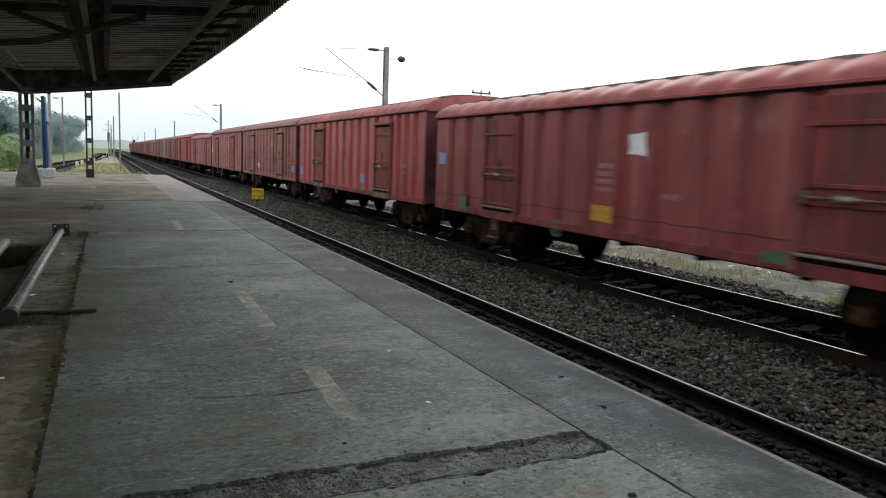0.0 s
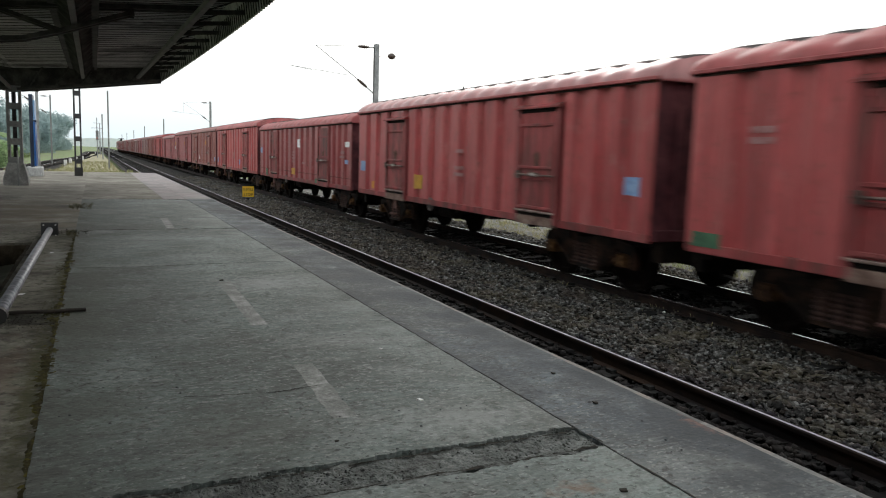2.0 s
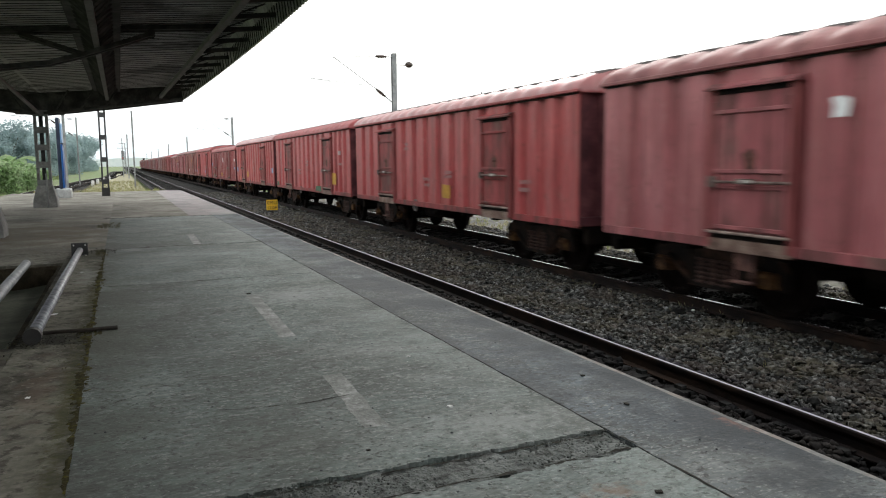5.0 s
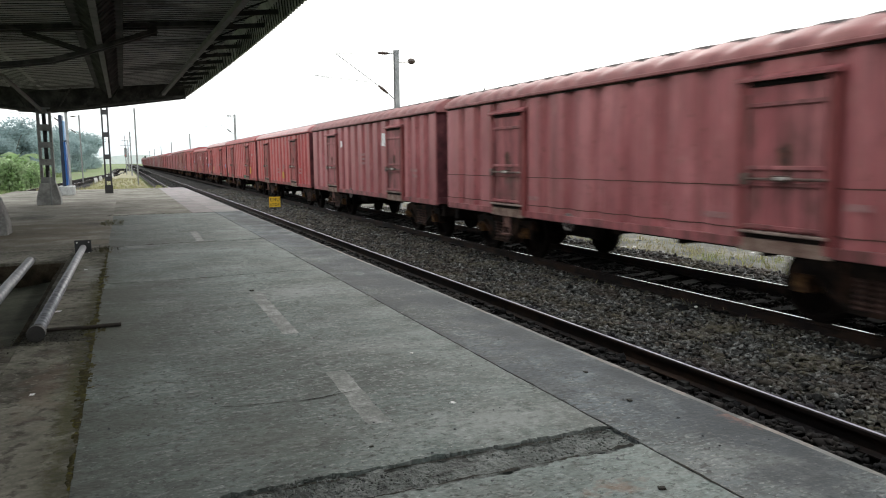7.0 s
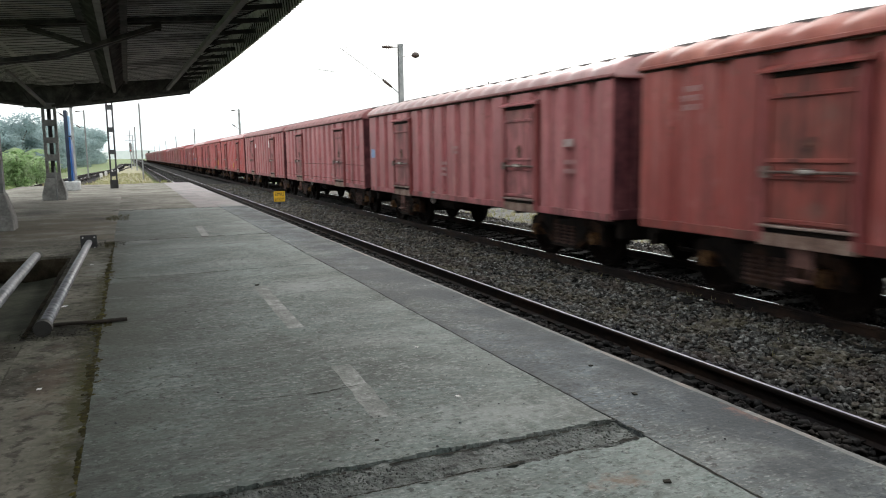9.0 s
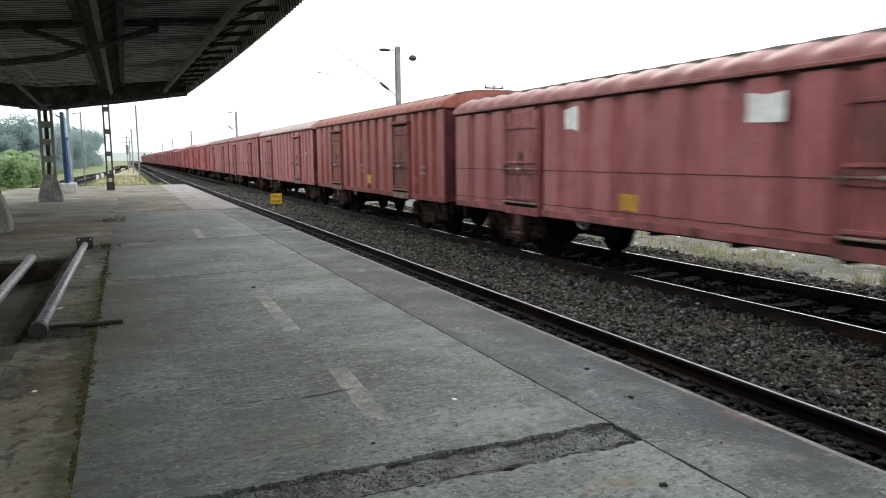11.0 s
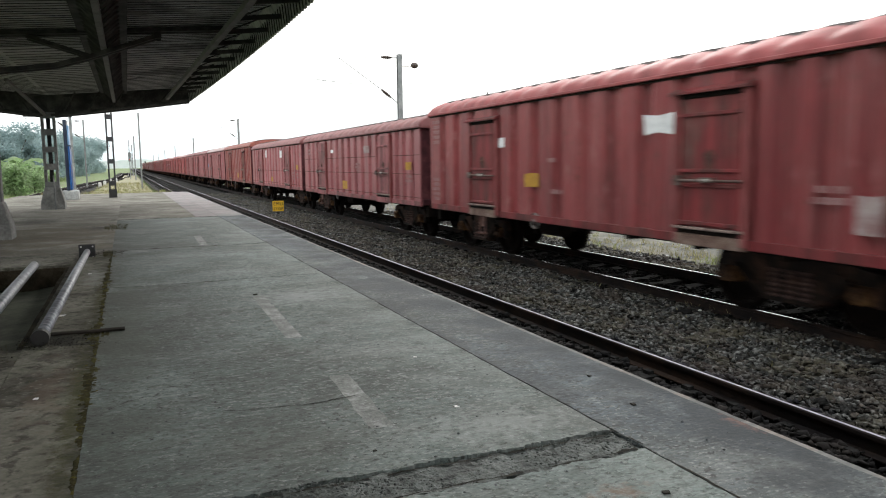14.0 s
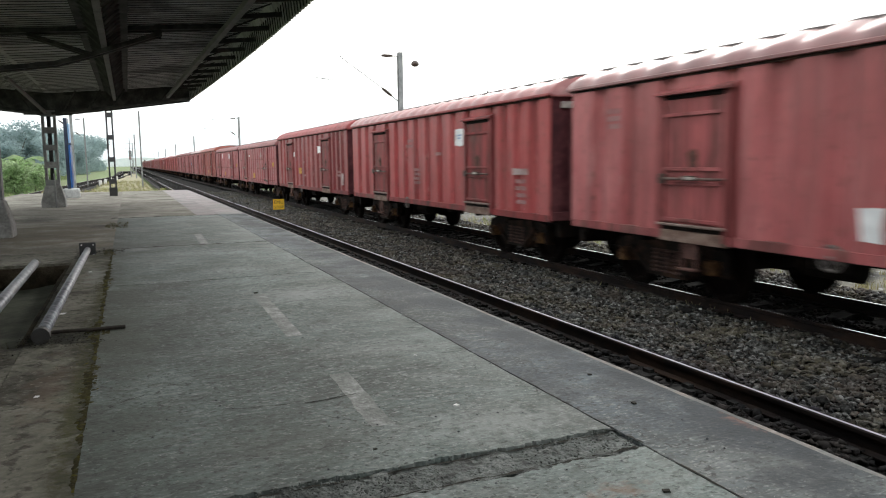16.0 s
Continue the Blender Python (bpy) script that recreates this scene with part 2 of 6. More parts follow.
STREAKS = many(overlay((0.034, 0.040, 0.034), 0.5, 0.44, 0.60, (1, 0.8, 1), 0.72),
               overlay((0.22, 0.237, 0.226), 0.9, 0.52, 0.66, (1, 1, 1), 0.5),
               overlay((0.055, 0.060, 0.053), 2.6, 0.50, 0.64, (0.7, 1.5, 1), 0.45),
               overlay((0.25, 0.265, 0.255), 2.2, 0.54, 0.66, (0.5, 1.8, 1), 0.32),
               overlay((0.29, 0.312, 0.298), 12.0, 0.55, 0.66, (0.6, 1.8, 1), 0.36),
               overlay((0.055, 0.059, 0.053), 11.0, 0.52, 0.63, (1, 1.2, 1), 0.55),
               overlay((0.026, 0.027, 0.024), 32, 0.55, 0.62, (1, 1.1, 1), 0.75),
               overlay((0.35, 0.365, 0.355), 40, 0.56, 0.64, (0.8, 1.3, 1), 0.58),
               overlay((0.35, 0.37, 0.36), 22, 0.56, 0.66, (0.55, 1.7, 1), 0.32),
               overlay((0.045, 0.050, 0.046), 18, 0.55, 0.64, (0.6, 1.6, 1), 0.35),
               overlay((0.62, 0.63, 0.62), 60, 0.67, 0.69, (0.8, 1.2, 1), 0.8))
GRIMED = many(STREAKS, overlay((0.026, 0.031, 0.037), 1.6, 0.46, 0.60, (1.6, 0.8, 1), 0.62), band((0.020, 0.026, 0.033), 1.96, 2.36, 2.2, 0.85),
              spot((0.24, 0.12, 0.09), 2.49, 2.46, 0.05, 0.12, 0.5, 18.0), spot((0.022, 0.027, 0.033), 2.28, 1.95, 0.2, 0.4, 0.6, 5.0))
M_CONCRETE = mat("trowelled_platform_concrete", ((0.096, 0.122, 0.116), (0.136, 0.169, 0.160), (0.186, 0.225, 0.213)), rough=0.86, scale=1.2, fine=48,
                 bump=0.7, stretch=(0.9, 1.2, 1), lift=0.006, fine_mix=0.75,
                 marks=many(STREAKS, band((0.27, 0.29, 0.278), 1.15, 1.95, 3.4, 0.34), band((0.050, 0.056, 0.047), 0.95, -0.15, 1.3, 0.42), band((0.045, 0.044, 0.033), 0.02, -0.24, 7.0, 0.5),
                            spot((0.21, 0.125, 0.085), 1.57, 2.10, 0.13, 0.06, 0.55, 14.0), spot((0.062, 0.068, 0.052), -0.05, 6.0, 0.30, 3.5, 0.5, 1.6), spot((0.066, 0.072, 0.060), 0.5, 3.2, 0.5, 0.5, 0.4, 1.3), spot((0.32, 0.34, 0.33), 1.5, 2.9, 0.4, 0.25, 0.5, 16.0), spot((0.32, 0.34, 0.33), 1.35, 6.6, 0.5, 0.5, 0.45, 12.0)))
M_COPING = mat("grey_coping_concrete", ((0.066, 0.083, 0.096), (0.094, 0.115, 0.132), (0.132, 0.158, 0.178)), rough=0.84, scale=1.4, fine=48,
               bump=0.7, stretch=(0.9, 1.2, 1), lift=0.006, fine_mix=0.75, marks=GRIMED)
# arris paled by wear, and for the light its rounded edge catches
M_LIP = mat("worn_pale_concrete_arris", ((0.11, 0.115, 0.113), (0.165, 0.165, 0.16), (0.235, 0.195, 0.17)), rough=0.85, scale=3, fine=40, bump=0.5, lift=0.005,
            marks=many(overlay((0.05, 0.05, 0.048), 4, 0.50, 0.64, (1, 0.6, 1), 0.7), overlay((0.34, 0.32, 0.30), 14, 0.56, 0.66, (1, 0.7, 1), 0.6)))
M_PINK = mat("coping_with_faded_red_paint", ((0.175, 0.155, 0.158), (0.225, 0.190, 0.196), (0.26, 0.235, 0.238)), rough=0.85, scale=1.6, fine=30, bump=0.4, lift=0.005,
             marks=many(overlay((0.14, 0.15, 0.145), 1.2, 0.46, 0.60, (1, 1, 1), 0.75), overlay((0.36, 0.34, 0.335), 9, 0.57, 0.66, (0.6, 1.6, 1), 0.4)))
M_PATCH = mat("rough_trench_fill", ((0.078, 0.087, 0.083), (0.122, 0.134, 0.128), (0.19, 0.205, 0.197)), rough=0.92, scale=5, fine=60, bump=1.0, lift=0.015, fine_mix=0.7,
              marks=overlay((0.03, 0.03, 0.027), 14, 0.52, 0.64, (1, 1, 1), 0.7))
M_JOINT = mat("joint_dirt", ((0.018, 0.017, 0.014), (0.04, 0.038, 0.03)), gloss=0.18, rough=0.95, scale=8)
M_EARTH = mat("dirty_brown_paving", ((0.105, 0.100, 0.080), (0.165, 0.158, 0.130), (0.235, 0.225, 0.190)), gloss=0.18, rough=0.93, scale=0.9, fine=30, bump=0.6, lift=0.01, fine_mix=0.5,
              marks=many(overlay((0.035, 0.032, 0.024), 1.3, 0.49, 0.62, (1, 1, 1), 0.75), overlay((0.06, 0.075, 0.03), 2.4, 0.57, 0.70, (1, 1, 1), 0.5), overlay((0.028, 0.027, 0.020), 13, 0.53, 0.62, (1, 1, 1), 0.65), overlay((0.30, 0.28, 0.24), 21, 0.56, 0.66, (1, 1, 1), 0.5),
                         overlay((0.19, 0.145, 0.115), 1.9, 0.60, 0.72, (1, 1, 1), 0.3),
                         overlay((0.40, 0.36, 0.31), 34, 0.68, 0.71, (1, 1, 1), 0.7), band((0.040, 0.040, 0.018), -0.46, -0.31, 8.0, 0.65), band((0.022, 0.021, 0.014), -0.34, -0.262, 9.0, 0.45),
                         spot((0.062, 0.066, 0.016), -0.315, 4.1, 0.055, 1.3, 0.5, 34.0), spot((0.062, 0.066, 0.020), -0.30, 7.4, 0.05, 0.9, 0.5, 16.0), spot((0.17, 0.12, 0.09), -0.46, 4.4, 0.13, 0.7, 0.4),
                         spot((0.018, 0.018, 0.014), -0.50, 5.65, 0.5, 0.28, 0.8), spot((0.26, 0.27, 0.25), -0.38, 8.8, 0.12, 0.9, 0.7, 5.0), spot((0.03, 0.035, 0.02), -0.42, 10.6, 0.25, 0.6, 0.7)))
M_PAVE = mat("old_grey_paving", ((0.115, 0.107, 0.088), (0.175, 0.165, 0.14), (0.245, 0.236, 0.207)), gloss=0.2, rough=0.92, scale=0.9, fine=30, bump=0.6, lift=0.01, fine_mix=0.6,
             marks=many(overlay((0.045, 0.043, 0.035), 1.1, 0.52, 0.66, (1, 1, 1), 0.6), overlay((0.06, 0.058, 0.048), 6, 0.54, 0.64, (1, 1, 1), 0.5), overlay((0.33, 0.33, 0.31), 20, 0.57, 0.66, (1, 1, 1), 0.4),
                        spot((0.115, 0.095, 0.066), -1.3, 14.6, 1.7, 3.4, 0.75, 1.6), spot((0.045, 0.045, 0.038), -0.5, 16.0, 0.35, 0.7, 0.8), spot((0.05, 0.048, 0.04), -1.9, 18.6, 0.7, 1.2, 0.7)))
M_SOIL = mat("dark_brown_soil", ((0.022, 0.018, 0.012), (0.045, 0.036, 0.024), (0.08, 0.066, 0.045)), gloss=0.15, rough=0.95, scale=4, fine=40, bump=0.8, lift=0.02)
M_PIT = mat("muddy_pit_floor", ((0.028, 0.032, 0.022), (0.06, 0.066, 0.046), (0.11, 0.115, 0.085)), rough=0.9, scale=2, fine=24, bump=0.4)
M_MOSSLINE = mat("moss_and_dirt", ((0.028, 0.025, 0.013), (0.052, 0.047, 0.021), (0.080, 0.074, 0.028)), gloss=0.05, rough=0.97, scale=5, fine=70, bump=1.0, lift=0.01,
             marks=many(overlay((0.13, 0.115, 0.022), 24, 0.54, 0.64, (1, 1, 1), 0.6), overlay((0.024, 0.025, 0.012), 4.0, 0.50, 0.62, (1, 1, 1), 0.6), overlay((0.15, 0.13, 0.08), 60, 0.64, 0.69, (1, 1, 1), 0.5)))
M_LINE = mat("worn_white_line_paint", ((0.145, 0.155, 0.147), (0.21, 0.22, 0.21), (0.31, 0.32, 0.308)), rough=0.85, scale=9, fine=60, bump=0.8, lift=0.006, fine_mix=0.95,
             marks=many(overlay((0.135, 0.147, 0.137), 5, 0.44, 0.60, (1, 1, 1), 0.85), overlay((0.06, 0.06, 0.055), 30, 0.54, 0.64, (1, 1, 1), 0.6),
                        overlay((0.34, 0.35, 0.34), 40, 0.56, 0.64, (1, 1, 1), 0.6)))
M_WALL = mat("platform_face_masonry", ((0.09, 0.08, 0.07), (0.16, 0.145, 0.125), (0.22, 0.20, 0.17)), rough=0.92, scale=2, fine=20, bump=0.5)
M_STONE = mat("ballast_granite", ((0.016, 0.017, 0.017), (0.060, 0.061, 0.059), (0.175, 0.178, 0.174)), gloss=0.12, rough=0.9, scale=16, fine=60, bump=0.3, island=0.8,
              marks=many(overlay((0.118, 0.104, 0.070), 1.7, 0.48, 0.62, (1, 0.7, 1), 0.6), overlay((0.066, 0.050, 0.042), 1.1, 0.52, 0.64, (1, 0.6, 1), 0.55),
                         spot((0.040, 0.038, 0.062), 5.35, 7.0, 0.32, 4.5, 0.55, 2.2)))
M_STONE_BROWN = mat("brown_stained_ballast", ((0.030, 0.026, 0.023), (0.062, 0.055, 0.048), (0.12, 0.108, 0.096)), gloss=0.18, rough=0.85, scale=16, fine=60, bump=0.2, island=0.7)
M_STONE_DARK = mat("near_black_ballast", ((0.006, 0.006, 0.007), (0.013, 0.012, 0.012), (0.034, 0.030, 0.028)), gloss=0.18, rough=0.85, scale=3, fine=60, bump=0.2, island=0.5)
M_STONE_PALE = mat("clean_grey_ballast", ((0.045, 0.048, 0.055), (0.08, 0.084, 0.092), (0.16, 0.166, 0.174)), rough=0.88, scale=3, fine=60, bump=0.2, island=0.5)
M_BED = mat("ballast_bed_fines", ((0.010, 0.010, 0.010), (0.020, 0.019, 0.018), (0.036, 0.034, 0.031)), gloss=0.18, rough=0.95, scale=3, fine=28, bump=1.0, lift=0.04)
M_RAILSIDE = mat("rusted_rail_side", ((0.008, 0.006, 0.007), (0.016, 0.011, 0.010), (0.035, 0.021, 0.015)), gloss=0.18, rough=0.8, scale=4, fine=40, bump=0.2, stretch=(1, 0.3, 1))
M_RAILTOP = mat("polished_rail_head", ((0.62, 0.61, 0.63), (0.78, 0.77, 0.80)), rough=0.22, metal=1.0, scale=3, fine=60, bump=0.02, stretch=(1, 0.1, 1))
# pale, barely metallic band that carries the sky glint of the platform rails
M_RAILGLINT = mat("pale_glint_rail_head", ((0.40, 0.40, 0.47), (0.50, 0.50, 0.58), (0.62, 0.62, 0.69)), rough=0.5, metal=0.35, scale=3, fine=60, bump=0.05, stretch=(1, 0.1, 1))
M_SLEEPER = mat("near_black_concrete_sleeper", ((0.004, 0.004, 0.004), (0.008, 0.008, 0.008), (0.026, 0.026, 0.025)), gloss=0.18, rough=0.9, scale=4, fine=30, bump=0.3, per_object=0.25)
M_GROUND = mat("dry_grass_and_soil", ((0.13, 0.125, 0.075), (0.14, 0.18, 0.07), (0.12, 0.20, 0.06), (0.19, 0.20, 0.11)), rough=0.95, scale=0.22, fine=3.0, bump=0.8, lift=0.06, fine_mix=0.6,
               marks=many(overlay((0.30, 0.28, 0.23), 1.4, 0.55, 0.68, (1, 1, 1), 0.7), overlay((0.06, 0.10, 0.03), 0.8, 0.56, 0.68, (1, 1, 1), 0.6)))
M_VERGE = mat("sandy_verge_with_dry_grass", ((0.22, 0.20, 0.13), (0.30, 0.275, 0.19), (0.25, 0.25, 0.12)), rough=0.95, scale=0.5, fine=8, bump=0.7, lift=0.03, fine_mix=0.5,
              marks=overlay((0.12, 0.16, 0.06), 1.1, 0.53, 0.66, (1, 1, 1), 0.7))
M_WASTE = mat("ashy_sand", ((0.040, 0.039, 0.036), (0.085, 0.083, 0.070), (0.15, 0.143, 0.115)), rough=0.95, scale=0.9, fine=14, bump=0.8, lift=0.03, fine_mix=0.7,
              marks=many(overlay((0.09, 0.10, 0.05), 1.6, 0.55, 0.68, (1, 1, 1), 0.5), overlay((0.40, 0.41, 0.42), 5, 0.59, 0.66, (1, 1, 1), 0.7), overlay((0.03, 0.03, 0.03), 7, 0.55, 0.64, (1, 1, 1), 0.6)))
# grass, lightened past its own green to stand for mist
M_GRASS = mat("grass_blades", ((0.19, 0.27, 0.11), (0.25, 0.32, 0.14), (0.32, 0.35, 0.20)), rough=0.8, scale=0.4, fine=2, bump=0, island=0.4)
M_DRYGRASS = mat("dry_grass_blades", ((0.22, 0.20, 0.10), (0.30, 0.28, 0.15), (0.20, 0.23, 0.08)), rough=0.85, scale=0.4, fine=2, bump=0, island=0.4)
M_MOSS = mat("mossy_weeds", ((0.055, 0.060, 0.025), (0.082, 0.080, 0.036), (0.12, 0.105, 0.06)), rough=0.9, scale=3, fine=12, bump=0, island=0.4)
# haze of the distance is mixed into these pale bluish leaf colours
M_LEAF_HAZED = mat("hazed_tree_leaves", ((0.27, 0.36, 0.365), (0.30, 0.39, 0.395), (0.33, 0.42, 0.425)), rough=0.9, gloss=0.1, scale=0.3, fine=1.5, bump=0, island=0.12)
# pale green leaves, lightened further to stand for mist
M_LEAF_LIGHT = mat("pale_green_leaves", ((0.21, 0.32, 0.14), (0.27, 0.38, 0.19), (0.34, 0.43, 0.26)), rough=0.6, scale=0.6, fine=3, bump=0, island=0.4)


def sheer(m, amount):
    """Lets part of the light through thin leaves."""
    n, l = m.node_tree.nodes, m.node_tree.links
    b, out = n["Principled BSDF"], n["Material Output"]
    tr, mx = n.new("ShaderNodeBsdfTranslucent"), n.new("ShaderNodeMixShader")
    l.new(b.inputs["Base Color"].links[0].from_socket, tr.inputs["Color"])
    mx.inputs["Fac"].default_value = amount
    l.new(b.outputs["BSDF"], mx.inputs[1])
    l.new(tr.outputs["BSDF"], mx.inputs[2])
    l.new(mx.outputs["Shader"], out.inputs["Surface"])


for leafy, amount in ((M_LEAF_HAZED, 0.65), (M_LEAF_LIGHT, 0.55), (M_GRASS, 0.45), (M_DRYGRASS, 0.45)):
    sheer(leafy, amount)
M_BARK = mat("grey_bark", ((0.07, 0.06, 0.05), (0.13, 0.11, 0.09)), rough=0.95, scale=4, fine=20, bump=0.6)
M_GALV = mat("galvanised_steel", ((0.17, 0.18, 0.20), (0.26, 0.27, 0.295), (0.37, 0.38, 0.40)), rough=0.5, metal=0.3, scale=14, fine=60, bump=0.1,
             marks=many(overlay((0.09, 0.085, 0.08), 16, 0.56, 0.68, (1, 0.4, 1), 0.6), overlay((0.5, 0.51, 0.53), 12, 0.56, 0.68, (1, 0.25, 1), 0.5)))
M_MAST = mat("weathered_mast_steel", ((0.20, 0.21, 0.215), (0.28, 0.29, 0.295), (0.34, 0.35, 0.35)), rough=0.6, metal=0.2, scale=2, fine=20, bump=0.1)
M_DARKSTEEL = mat("dark_painted_steel", ((0.022, 0.022, 0.024), (0.045, 0.045, 0.047)), rough=0.6, scale=4, fine=20, bump=0.1)
M_GREYSTEEL = mat("grey_painted_steel", ((0.13, 0.135, 0.135), (0.19, 0.195, 0.195), (0.24, 0.245, 0.24)), rough=0.6, scale=3, fine=20, bump=0.1,
                  marks=overlay((0.09, 0.05, 0.03), 5, 0.6, 0.7, (1, 1, 0.4), 0.6))
M_TRUSS = mat("sooty_truss_steel", ((0.026, 0.028, 0.026), (0.050, 0.051, 0.048), (0.085, 0.085, 0.078)), gloss=0.18, rough=0.75, scale=3, fine=18, bump=0.2)
M_PURLIN = mat("grey_purlin_paint", ((0.11, 0.11, 0.108), (0.18, 0.18, 0.175)), rough=0.7, scale=3, fine=18, bump=0.1)
M_SHEET = mat("weathered_corrugated_sheet", ((0.36, 0.37, 0.365), (0.48, 0.485, 0.475), (0.58, 0.58, 0.565)), rough=0.6, metal=0.1, scale=0.8, fine=6, bump=0.05, stretch=(0.5, 2.0, 1),
              marks=many(overlay((0.10, 0.085, 0.07), 1.2, 0.56, 0.70, (0.6, 2, 1), 0.7), overlay((0.06, 0.057, 0.055), 0.45, 0.54, 0.62, (1, 1, 1), 0.7)))
M_PLINTH = mat("cement_column_plinth", ((0.16, 0.16, 0.155), (0.23, 0.23, 0.222), (0.30, 0.30, 0.29)), rough=0.88, scale=3, fine=24, bump=0.4,
               marks=overlay((0.08, 0.075, 0.065), 3, 0.55, 0.7, (1, 1, 0.5), 0.7))
M_WHITEBASE = mat("whitewashed_plinth", ((0.30, 0.31, 0.31), (0.42, 0.43, 0.43), (0.5, 0.51, 0.51)), rough=0.85, scale=3, fine=24, bump=0.3)
M_BLUE = mat("blue_enamel", ((0.012, 0.07, 0.24), (0.02, 0.11, 0.34)), rough=0.35, scale=2, fine=20, bump=0.03)
M_BLUEPALE = mat("pale_blue_board_face", ((0.16, 0.30, 0.50), (0.22, 0.38, 0.60)), rough=0.4, scale=2, fine=20, bump=0.03)
M_BLUEDARK = mat("dark_blue_frame_paint", ((0.012, 0.02, 0.045), (0.025, 0.04, 0.075)), rough=0.45, scale=2, fine=20, bump=0.03)
M_SIGN = mat("yellow_sign_enamel", ((0.72, 0.42, 0.015), (0.85, 0.54, 0.03)), rough=0.45, scale=5, fine=30, bump=0.03)
M_BLACK = mat("black_paint", ((0.012, 0.012, 0.012), (0.028, 0.027, 0.026)), rough=0.6, scale=6, fine=30, bump=0.05)
M_INSUL = mat("brown_glazed_porcelain", ((0.05, 0.035, 0.03), (0.08, 0.055, 0.045)), rough=0.25, scale=6, bump=0)
M_CANE = mat("charred_wood", ((0.02, 0.017, 0.014), (0.045, 0.036, 0.028)), rough=0.9, scale=9, fine=40, bump=0.4)
M_LITTER = mat("scraps_of_litter", ((0.5, 0.5, 0.5), (0.75, 0.75, 0.74)), rough=0.8, scale=9, island=0.3)
# mist over the horizon is put into the pale colour of these woods
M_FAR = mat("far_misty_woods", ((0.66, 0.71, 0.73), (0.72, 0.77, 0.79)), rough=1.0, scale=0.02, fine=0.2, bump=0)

# ================= mesh helpers =================


def bm_new():
    return bmesh.new()


def box(bm, x0, x1, y0, y1, z0, z1, turn=None):
    r = bmesh.ops.create_cube(bm, size=1.0)["verts"]
    m = Matrix.Translation(((x0 + x1) / 2, (y0 + y1) / 2, (z0 + z1) / 2)) @ (turn or Matrix()) @ Matrix.Diagonal((x1 - x0, y1 - y0, z1 - z0, 1))
    bmesh.ops.transform(bm, matrix=m, verts=r)
    return r


def bevel_all(bm, w, seg=1):
    bmesh.ops.bevel(bm, geom=list(bm.edges), offset=w, segments=seg, affect="EDGES", profile=0.5)


def tube(bm, p0, p1, r0, r1=None, seg=10):
    p0, p1 = Vector(p0), Vector(p1)
    d = p1 - p0
    q = d.to_track_quat("Z", "Y").to_matrix().to_4x4()
    bmesh.ops.create_cone(bm, cap_ends=True, segments=seg, radius1=r0, radius2=r0 if r1 is None else r1, depth=d.length,
                          matrix=Matrix.Translation((p0 + p1) / 2) @ q)


def lathe(bm, p0, p1, profile, seg=10):
    """A turned body between two points; profile is (share of the way, radius)."""
    p0, p1 = Vector(p0), Vector(p1)
    q = (p1 - p0).to_track_quat("Z", "Y").to_matrix()
    rings = [[bm.verts.new(p0.lerp(p1, t) + q @ Vector((r * math.cos(6.2832 * k / seg), r * math.sin(6.2832 * k / seg), 0))) for k in range(seg)] for t, r in profile]
    for a, b in zip(rings, rings[1:]):
        for k in range(seg):
            bm.faces.new((a[k], a[(k + 1) % seg], b[(k + 1) % seg], b[k]))
    bm.faces.new(rings[0][::-1])
    bm.faces.new(rings[-1])


def bar(bm, p0, p1, w, t):
    """A flat or angle bar between two points, w across and t thick."""
    p0, p1 = Vector(p0), Vector(p1)
    d = p1 - p0
    q = d.to_track_quat("Z", "Y").to_matrix().to_4x4()
    r = bmesh.ops.create_cube(bm, size=1.0)["verts"]
    bmesh.ops.transform(bm, matrix=Matrix.Translation((p0 + p1) / 2) @ q @ Matrix.Diagonal((w, t, d.length, 1)), verts=r)


def prism(bm, outline, y0, y1, axis="y"):
    """Extrudes a closed outline of (a, z) along y (a = x) or along x (a = y)."""
    def at(a, z, s):
        return (a, s, z) if axis == "y" else (s, a, z)
    f = [bm.verts.new(at(a, z, y0)) for a, z in outline]
    g = [bm.verts.new(at(a, z, y1)) for a, z in outline]
    n = len(outline)
    for i in range(n):
        bm.faces.new((f[i], f[(i + 1) % n], g[(i + 1) % n], g[i]))
    bm.faces.new(f[::-1])
    bm.faces.new(g)


def grid_sheet(bm, rows):
    """A sheet through rows of points, all of the same length."""
    v = [[bm.verts.new(p) for p in r] for r in rows]
    for a, b in zip(v, v[1:]):
        for i in range(len(a) - 1):
            bm.faces.new((a[i], a[i + 1], b[i + 1], b[i]))
    return v


def to_mesh(name, bm, material, smooth=False):
    bmesh.ops.recalc_face_normals(bm, faces=list(bm.faces))
    me = bpy.data.meshes.new(name)
    bm.to_mesh(me)
    bm.free()
    me.materials.append(material)
    if smooth:
        for p in me.polygons:
            p.use_smooth = True
    return me


def put(name, me, parent=None, m=None, label=""):
    ob = new(name, me)
    if parent:
        ob.parent = parent
    if m is not None:
        ob.matrix_basis = m
    return tagged(ob, label=label)


def part(name, bm, material, parent, label="", m=None, smooth=False):
    return put(name, to_mesh(name, bm, material, smooth), parent, m, label)


def thing(name, x, y, z, label, category, group="", kind="", rz=0):
    ob = new(name)
    ob.empty_display_size = 0.2
    ob.matrix_basis = pose(x, y, z, 0, 0, rz)
    return tagged(ob, label, category, group, kind)


def solid(name, bm, material, label, category, kind="", group="", m=None, smooth=False):
    return tagged(put(name, to_mesh(name, bm, material, smooth), None, m), label, category, group, kind)


